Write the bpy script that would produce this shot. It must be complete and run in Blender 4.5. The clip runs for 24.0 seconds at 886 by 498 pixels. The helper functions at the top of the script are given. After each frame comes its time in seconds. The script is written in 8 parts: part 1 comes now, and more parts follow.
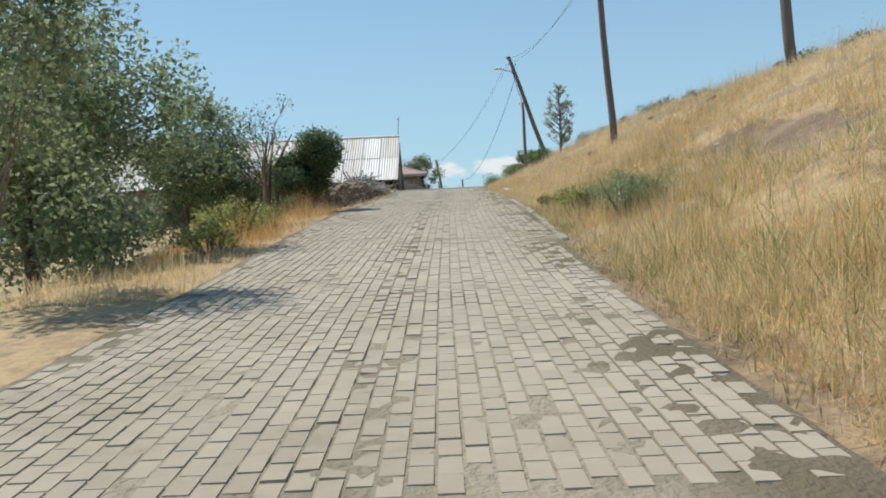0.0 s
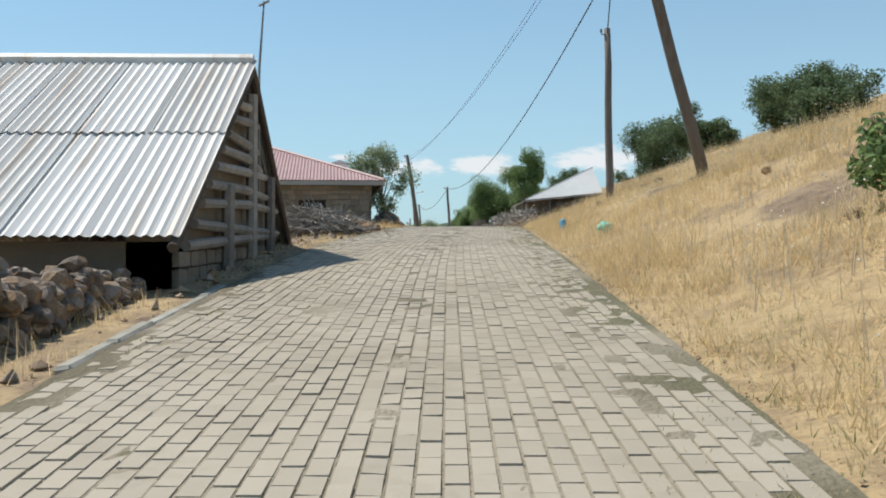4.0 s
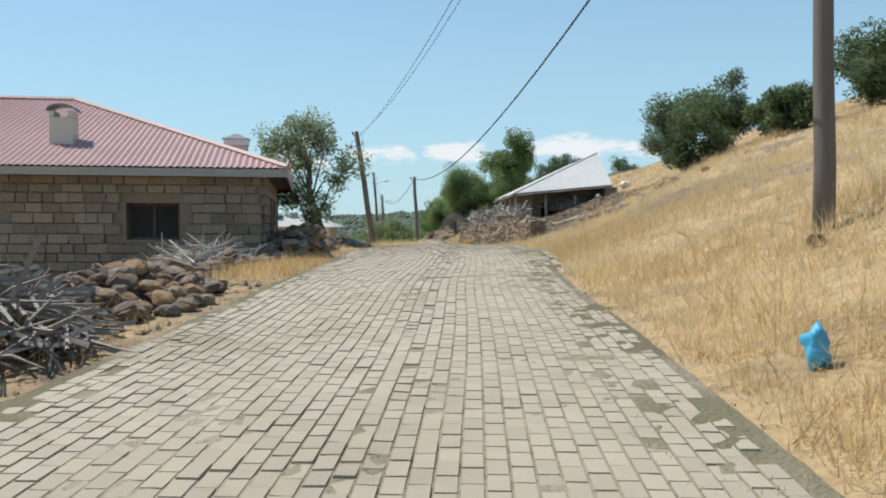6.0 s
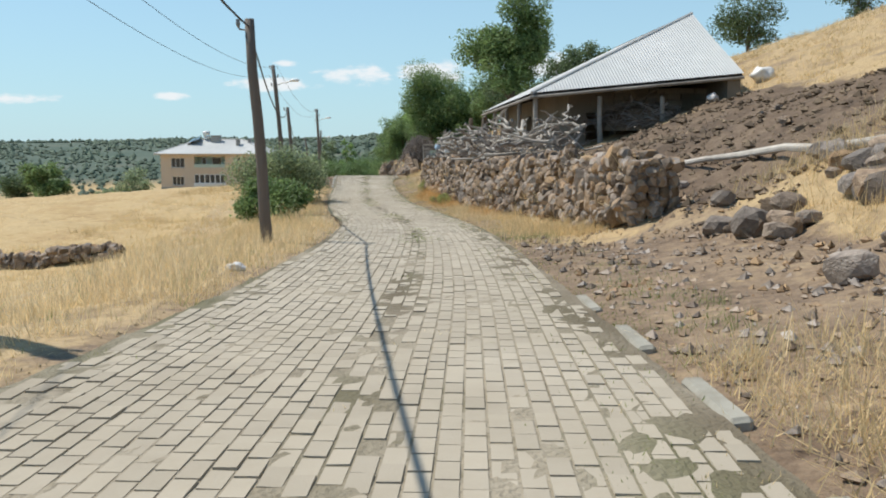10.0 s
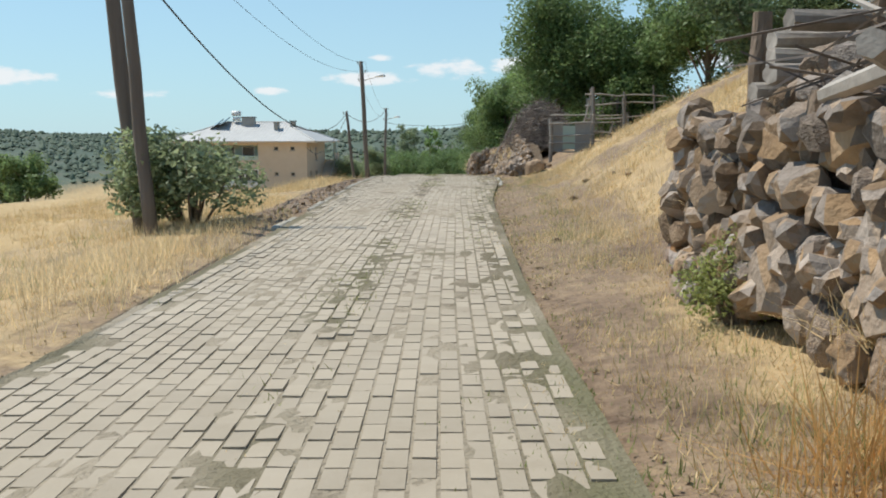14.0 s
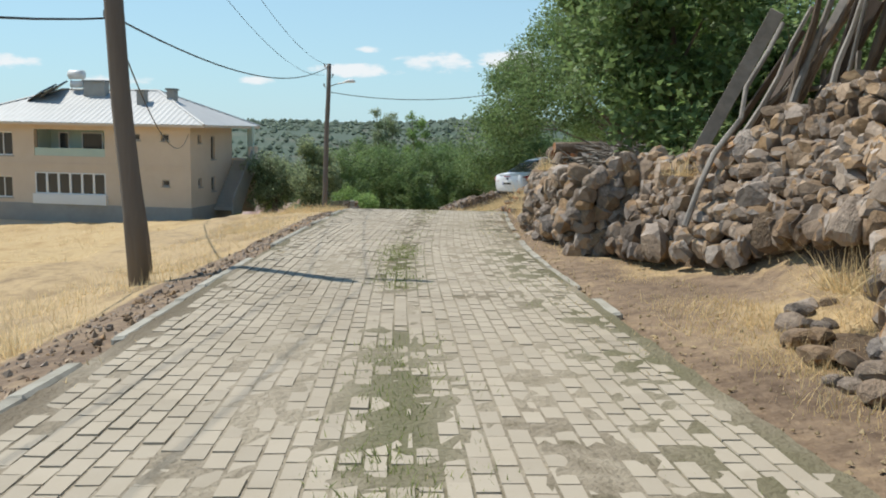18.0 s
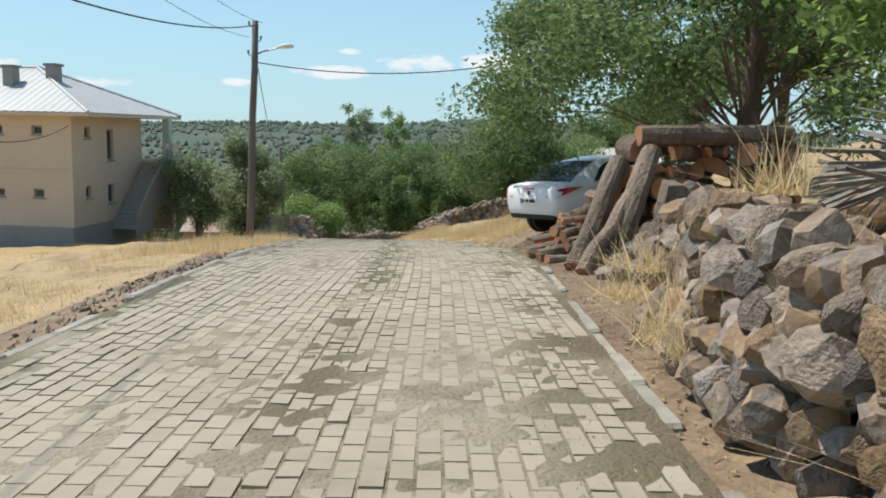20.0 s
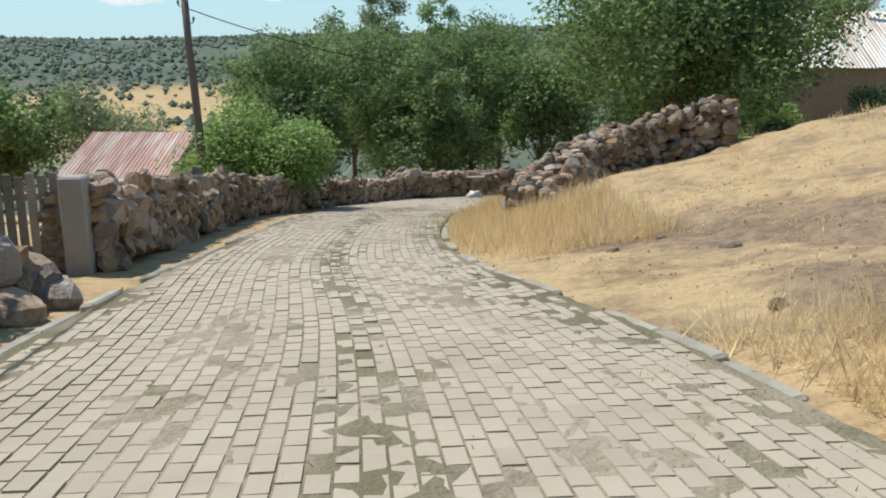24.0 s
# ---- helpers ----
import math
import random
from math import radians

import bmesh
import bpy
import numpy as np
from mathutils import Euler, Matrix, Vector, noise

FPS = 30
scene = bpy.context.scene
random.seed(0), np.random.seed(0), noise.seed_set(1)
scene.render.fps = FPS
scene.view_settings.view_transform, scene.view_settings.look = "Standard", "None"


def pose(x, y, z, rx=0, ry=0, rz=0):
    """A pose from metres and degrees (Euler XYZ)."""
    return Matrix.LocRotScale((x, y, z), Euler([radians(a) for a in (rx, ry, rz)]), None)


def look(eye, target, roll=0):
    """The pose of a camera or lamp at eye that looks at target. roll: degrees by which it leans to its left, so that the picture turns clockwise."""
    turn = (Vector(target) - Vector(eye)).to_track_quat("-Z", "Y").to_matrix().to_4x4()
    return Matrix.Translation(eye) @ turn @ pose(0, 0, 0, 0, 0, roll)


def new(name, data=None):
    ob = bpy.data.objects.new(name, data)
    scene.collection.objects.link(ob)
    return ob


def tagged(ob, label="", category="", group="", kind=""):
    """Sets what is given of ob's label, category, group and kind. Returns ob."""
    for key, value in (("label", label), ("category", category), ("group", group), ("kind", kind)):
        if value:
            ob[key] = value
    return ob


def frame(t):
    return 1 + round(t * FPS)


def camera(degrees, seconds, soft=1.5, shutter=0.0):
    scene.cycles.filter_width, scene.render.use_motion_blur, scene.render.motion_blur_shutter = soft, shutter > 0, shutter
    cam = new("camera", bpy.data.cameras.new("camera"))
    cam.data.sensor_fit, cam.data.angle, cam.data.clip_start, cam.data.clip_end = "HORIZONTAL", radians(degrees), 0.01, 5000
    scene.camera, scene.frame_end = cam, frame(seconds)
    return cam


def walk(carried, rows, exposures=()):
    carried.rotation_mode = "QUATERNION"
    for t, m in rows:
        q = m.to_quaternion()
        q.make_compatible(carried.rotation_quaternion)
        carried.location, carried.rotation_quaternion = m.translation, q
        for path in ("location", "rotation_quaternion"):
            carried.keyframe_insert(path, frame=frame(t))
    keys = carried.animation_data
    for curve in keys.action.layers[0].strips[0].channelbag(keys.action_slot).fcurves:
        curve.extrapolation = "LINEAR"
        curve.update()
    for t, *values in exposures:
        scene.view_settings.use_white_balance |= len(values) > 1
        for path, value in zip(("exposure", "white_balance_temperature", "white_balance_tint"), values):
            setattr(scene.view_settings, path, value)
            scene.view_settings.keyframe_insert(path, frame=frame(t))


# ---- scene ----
cam = camera(53.3, 24.0, soft=1.9)
PATH = [
    (0.0, (0.000, -0.000, 0.000), (0.001, 9.999, -0.127), -2.51),
    (0.5, (0.089, 4.283, 0.430), (0.140, 14.282, 0.359), -2.19),
    (1.0, (0.080, 8.649, 0.847), (0.192, 18.649, 0.852), -2.37),
    (1.5, (0.037, 12.889, 1.203), (0.176, 22.888, 1.237), -2.78),
    (2.0, (0.072, 16.857, 1.577), (0.256, 26.855, 1.620), -1.94),
    (2.5, (0.177, 20.891, 1.908), (0.409, 30.888, 1.933), -1.51),
    (3.0, (0.216, 25.014, 2.227), (0.423, 35.012, 2.151), -0.81),
    (3.5, (0.240, 29.152, 2.540), (0.468, 39.148, 2.415), -0.39),
    (4.0, (0.281, 33.210, 2.871), (0.580, 43.204, 2.702), -0.12),
    (4.5, (0.367, 37.148, 3.199), (0.778, 47.136, 2.940), 0.11),
    (5.0, (0.559, 40.958, 3.469), (0.977, 50.946, 3.217), 0.38),
    (5.5, (0.822, 44.843, 3.700), (1.284, 54.828, 3.432), 0.42),
    (6.0, (1.113, 48.734, 3.859), (1.724, 58.710, 3.541), 0.24),
    (6.5, (1.486, 52.669, 4.008), (2.159, 62.640, 3.660), -0.69),
    (7.0, (1.810, 56.437, 4.155), (2.503, 66.403, 3.701), -1.18),
    (7.5, (2.176, 60.096, 4.268), (2.891, 70.057, 3.756), -1.06),
    (8.0, (2.526, 63.832, 4.368), (3.272, 73.788, 3.801), -0.76),
    (8.5, (2.943, 67.660, 4.352), (3.722, 77.598, 3.559), -0.51),
    (9.0, (3.353, 71.630, 4.288), (4.184, 81.547, 3.312), 0.05),
    (9.5, (3.779, 75.486, 4.239), (4.644, 85.388, 3.146), 0.07),
    (10.0, (4.159, 79.175, 4.164), (5.042, 89.064, 2.971), 0.01),
    (10.5, (4.511, 83.024, 4.128), (5.415, 92.904, 2.879), -0.20),
    (11.0, (4.777, 86.700, 4.037), (5.559, 96.590, 2.781), -0.12),
    (11.5, (4.994, 90.307, 3.914), (5.687, 100.199, 2.620), -0.08),
    (12.0, (5.181, 93.949, 3.770), (5.827, 103.838, 2.431), -0.08),
    (12.5, (5.334, 97.729, 3.610), (6.014, 107.608, 2.213), -0.11),
    (13.0, (5.321, 101.765, 3.442), (5.726, 111.656, 2.023), -0.13),
    (13.5, (5.181, 105.942, 3.325), (5.130, 115.849, 1.962), -0.54),
    (14.0, (5.040, 110.350, 3.264), (4.883, 120.268, 2.000), -0.04),
    (14.5, (4.917, 114.774, 3.240), (4.776, 124.704, 2.069), 0.06),
    (15.0, (4.883, 119.184, 3.239), (4.741, 129.120, 2.118), 0.31),
    (15.5, (4.834, 123.818, 3.258), (4.727, 133.754, 2.135), 0.33),
    (16.0, (4.845, 128.240, 3.258), (4.787, 138.176, 2.132), 0.33),
    (16.5, (4.806, 132.738, 3.233), (4.724, 142.674, 2.102), -0.06),
    (17.0, (4.595, 137.128, 3.220), (4.559, 147.063, 2.079), 0.18),
    (17.5, (4.385, 141.280, 3.101), (4.381, 151.197, 1.814), 0.09),
    (18.0, (4.175, 144.921, 2.858), (4.203, 154.832, 1.523), 1.15),
    (18.5, (4.002, 148.592, 2.682), (4.064, 158.495, 1.293), 1.55),
    (19.0, (4.070, 151.552, 2.580), (4.327, 161.463, 1.274), 1.08),
    (19.5, (4.182, 154.188, 2.507), (4.502, 164.101, 1.231), 0.99),
    (20.0, (4.293, 156.860, 2.435), (4.521, 166.772, 1.129), 1.26),
    (20.5, (4.357, 159.931, 2.338), (4.393, 169.832, 0.935), 1.98),
    (21.0, (4.229, 163.637, 2.195), (4.211, 173.529, 0.727), 1.33),
    (21.5, (3.941, 166.975, 2.038), (3.947, 176.856, 0.500), 0.97),
    (22.0, (3.981, 170.185, 1.780), (3.862, 180.064, 0.236), 0.61),
    (22.5, (3.841, 173.986, 1.403), (3.618, 183.846, -0.259), 0.97),
    (23.0, (3.634, 177.861, 0.979), (3.421, 187.701, -0.789), 1.44),
    (23.5, (3.438, 181.319, 0.578), (3.214, 191.112, -1.435), 0.68),
    (24.0, (3.228, 184.549, 0.215), (2.988, 194.286, -2.048), -0.19),
]
walk(cam, [(t, look(e, g, r)) for t, e, g, r in PATH], exposures=[(0.0, -0.08), (4.0, -0.05), (7.0, 0.03), (14.0, 0.0), (24.0, 0.08)])

# ---- sky and sun ----
SUN_TO = Vector((-0.46, 0.25, 0.85)).normalized()
world = bpy.data.worlds.new("sky")
scene.world = world
world.use_nodes = True
wn, wl = world.node_tree.nodes, world.node_tree.links
wn.clear()
sky = wn.new("ShaderNodeTexSky")
sky.sky_type, sky.sun_disc = "NISHITA", False
sky.sun_elevation, sky.sun_rotation = math.asin(SUN_TO.z), math.atan2(SUN_TO.x, SUN_TO.y)
sky.altitude, sky.air_density, sky.dust_density, sky.ozone_density = 1400, 1.0, 0.0, 1.0
bg, wout = wn.new("ShaderNodeBackground"), wn.new("ShaderNodeOutputWorld")
bg.inputs["Strength"].default_value = 0.15
# fair-weather clouds low over the hills: soft lens shapes broken up by noise (bearing, height, half width, half height in degrees)
CLOUDS = [(-0.5, 4.25, 2.6, 0.75), (-4.8, 4.95, 1.0, 0.28), (-5.6, 3.6, 3.2, 0.5), (4.3, 4.5, 2.6, 0.8), (11.5, 4.8, 4.2, 0.85), (17.5, 4.6, 3.6, 0.7),
          (-20.3, 2.6, 2.2, 0.45), (-11.8, 2.8, 1.2, 0.3), (24.0, 4.2, 4.0, 0.9), (-28.0, 3.4, 4.0, 0.6), (-40.0, 4.0, 5.0, 0.9), (36.0, 5.0, 5.0, 1.0)]


def wmath(op, a, b=None, c=None):
    nd = wn.new("ShaderNodeMath")
    nd.operation = op
    for k, v in enumerate((a, b, c)):
        if v is None:
            continue
        if isinstance(v, (int, float)):
            nd.inputs[k].default_value = v
        else:
            wl.new(v, nd.inputs[k])
    return nd.outputs[0]


tco, sep = wn.new("ShaderNodeTexCoord"), wn.new("ShaderNodeSeparateXYZ")
wl.new(tco.outputs["Generated"], sep.inputs[0])
bearing = wmath("MULTIPLY", wmath("ARCTAN2", sep.outputs["X"], sep.outputs["Y"]), 57.2958)
height = wmath("MULTIPLY", wmath("ARCSINE", sep.outputs["Z"]), 57.2958)
cmap, cnoise = wn.new("ShaderNodeMapping"), wn.new("ShaderNodeTexNoise")
cmap.inputs["Scale"].default_value = (1.0, 1.0, 2.6)
wl.new(tco.outputs["Generated"], cmap.inputs[0])
wl.new(cmap.outputs[0], cnoise.inputs["Vector"])
cnoise.inputs["Scale"].default_value, cnoise.inputs["Detail"].default_value, cnoise.inputs["Roughness"].default_value = 24.0, 7, 0.6
body = -9.0
for ca, ce, cw, ch in CLOUDS:
    da = wmath("POWER", wmath("ABSOLUTE", wmath("MULTIPLY_ADD", bearing, 1 / cw, -ca / cw)), 2.0)
    de = wmath("POWER", wmath("ABSOLUTE", wmath("MULTIPLY_ADD", height, 1 / ch, -ce / ch)), 2.0)
    body = wmath("MAXIMUM", wmath("SUBTRACT", 1.0, wmath("ADD", da, de)), body)
cthr = wn.new("ShaderNodeMapRange")
cthr.interpolation_type = "SMOOTHSTEP"
cthr.inputs[1].default_value, cthr.inputs[2].default_value = 0.1, 0.9
wl.new(wmath("ADD", wmath("MULTIPLY_ADD", cnoise.outputs[0], 3.4, -1.7), body), cthr.inputs[0])
cmix = wn.new("ShaderNodeMix")
cmix.data_type = "RGBA"
cmix.inputs[7].default_value = (6.0, 6.1, 6.2, 1)
wl.new(wmath("MULTIPLY", cthr.outputs[0], 0.85), cmix.inputs[0])
# milky summer air: the sky pales to a light blue towards the horizon
haze, air = wn.new("ShaderNodeMix"), wn.new("ShaderNodeMapRange")
haze.data_type = "RGBA"
haze.inputs[7].default_value = (2.85, 4.2, 5.0, 1)
air.inputs[1].default_value, air.inputs[2].default_value, air.inputs[3].default_value, air.inputs[4].default_value = -2.0, 24.0, 0.92, 0.12
wl.new(height, air.inputs[0])
wl.new(air.outputs[0], haze.inputs[0])
clear = wn.new("ShaderNodeMix")
clear.data_type, clear.blend_type = "RGBA", "MULTIPLY"
clear.inputs[0].default_value, clear.inputs[7].default_value = 1.0, (0.8, 1.0, 1.0, 1)
wl.new(sky.outputs[0], clear.inputs[6])
wl.new(clear.outputs[2], haze.inputs[6])
wl.new(haze.outputs[2], cmix.inputs[6])
wl.new(cmix.outputs[2], bg.inputs[0])
wl.new(bg.outputs[0], wout.inputs[0])
lamp = bpy.data.lights.new("sun", "SUN")
lamp.energy, lamp.angle, lamp.color = 4.8, radians(0.55), (1.0, 0.95, 0.86)
sun = new("sun", lamp)
sun.matrix_world = look((0, 0, 60), Vector((0, 0, 60)) - SUN_TO)

# ---- materials ----
def shade(name, colours, scale=6.0, detail=6.0, rough=0.85, metal=0.0, bump=0.3, bump_scale=40.0, coarse=0.6, vary=0.0, island=False,
          stretch=(1, 1, 1), spec=0.35, coord="Object", dist=0.02):
    """Colours run through grain at two scales; vary: how much each piece differs in brightness."""
    m = bpy.data.materials.new(name)
    m.use_nodes = True
    n, l = m.node_tree.nodes, m.node_tree.links
    b = n["Principled BSDF"]
    b.inputs["Roughness"].default_value, b.inputs["Metallic"].default_value = rough, metal
    b.inputs["Specular IOR Level"].default_value = spec
    tc, mp = n.new("ShaderNodeTexCoord"), n.new("ShaderNodeMapping")
    mp.inputs["Scale"].default_value = stretch
    l.new(tc.outputs[coord], mp.inputs[0])
    fine, big = n.new("ShaderNodeTexNoise"), n.new("ShaderNodeTexNoise")
    fine.inputs["Scale"].default_value, fine.inputs["Detail"].default_value = scale, detail
    fine.inputs["Roughness"].default_value = 0.65
    big.inputs["Scale"].default_value, big.inputs["Detail"].default_value = scale * 0.11, 3
    mix = n.new("ShaderNodeMix")
    mix.inputs[0].default_value = coarse
    for a in (fine, big):
        l.new(mp.outputs[0], a.inputs["Vector"])
    l.new(fine.outputs[0], mix.inputs[2])
    l.new(big.outputs[0], mix.inputs[3])
    ramp = n.new("ShaderNodeValToRGB")
    cr = ramp.color_ramp
    k = len(colours)
    while len(cr.elements) < k:
        cr.elements.new(0.5)
    for i, c in enumerate(colours):
        cr.elements[i].position = 0.33 + 0.34 * i / max(1, k - 1)
        cr.elements[i].color = (*c, 1)
    l.new(mix.outputs[0], ramp.inputs[0])
    out = ramp.outputs[0]
    if vary:
        src = n.new("ShaderNodeNewGeometry").outputs["Random Per Island"] if island else n.new("ShaderNodeObjectInfo").outputs["Random"]
        mr = n.new("ShaderNodeMapRange")
        mr.inputs[3].default_value, mr.inputs[4].default_value = 1 - vary, 1 + vary
        l.new(src, mr.inputs[0])
        hv = n.new("ShaderNodeHueSaturation")
        l.new(mr.outputs[0], hv.inputs["Value"])
        l.new(out, hv.inputs["Color"])
        if vary > 0.4 and not name.endswith("leaf"):
            sc, fr, sm = n.new("ShaderNodeMath"), n.new("ShaderNodeMath"), n.new("ShaderNodeMapRange")
            sc.operation, sc.inputs[1].default_value, fr.operation = "MULTIPLY", 7.31, "FRACT"
            sm.inputs[3].default_value, sm.inputs[4].default_value = 0.55, 1.5
            l.new(src, sc.inputs[0])
            l.new(sc.outputs[0], fr.inputs[0])
            l.new(fr.outputs[0], sm.inputs[0])
            l.new(sm.outputs[0], hv.inputs["Saturation"])
        out = hv.outputs[0]
    l.new(out, b.inputs["Base Color"])
    if bump:
        bn, bp = n.new("ShaderNodeTexNoise"), n.new("ShaderNodeBump")
        bn.inputs["Scale"].default_value, bn.inputs["Detail"].default_value = bump_scale, 5
        l.new(mp.outputs[0], bn.inputs["Vector"])
        l.new(bn.outputs[0], bp.inputs["Height"])
        bp.inputs["Strength"].default_value, bp.inputs["Distance"].default_value = bump, dist
        l.new(bp.outputs[0], b.inputs["Normal"])
    return m


def leafy(name, colours, vary=0.45):
    """Leaf: colour by leaf, with light that shines through."""
    m = shade(name, colours, scale=1.2, rough=0.55, bump=0, vary=vary, island=True, spec=0.3)
    n, l = m.node_tree.nodes, m.node_tree.links
    b, o = n["Principled BSDF"], n["Material Output"]
    tr, mx = n.new("ShaderNodeBsdfTranslucent"), n.new("ShaderNodeMixShader")
    l.new(b.inputs["Base Color"].links[0].from_socket, tr.inputs[0])
    mx.inputs[0].default_value = 0.48
    l.new(b.outputs[0], mx.inputs[1])
    l.new(tr.outputs[0], mx.inputs[2])
    l.new(mx.outputs[0], o.inputs[0])
    return m


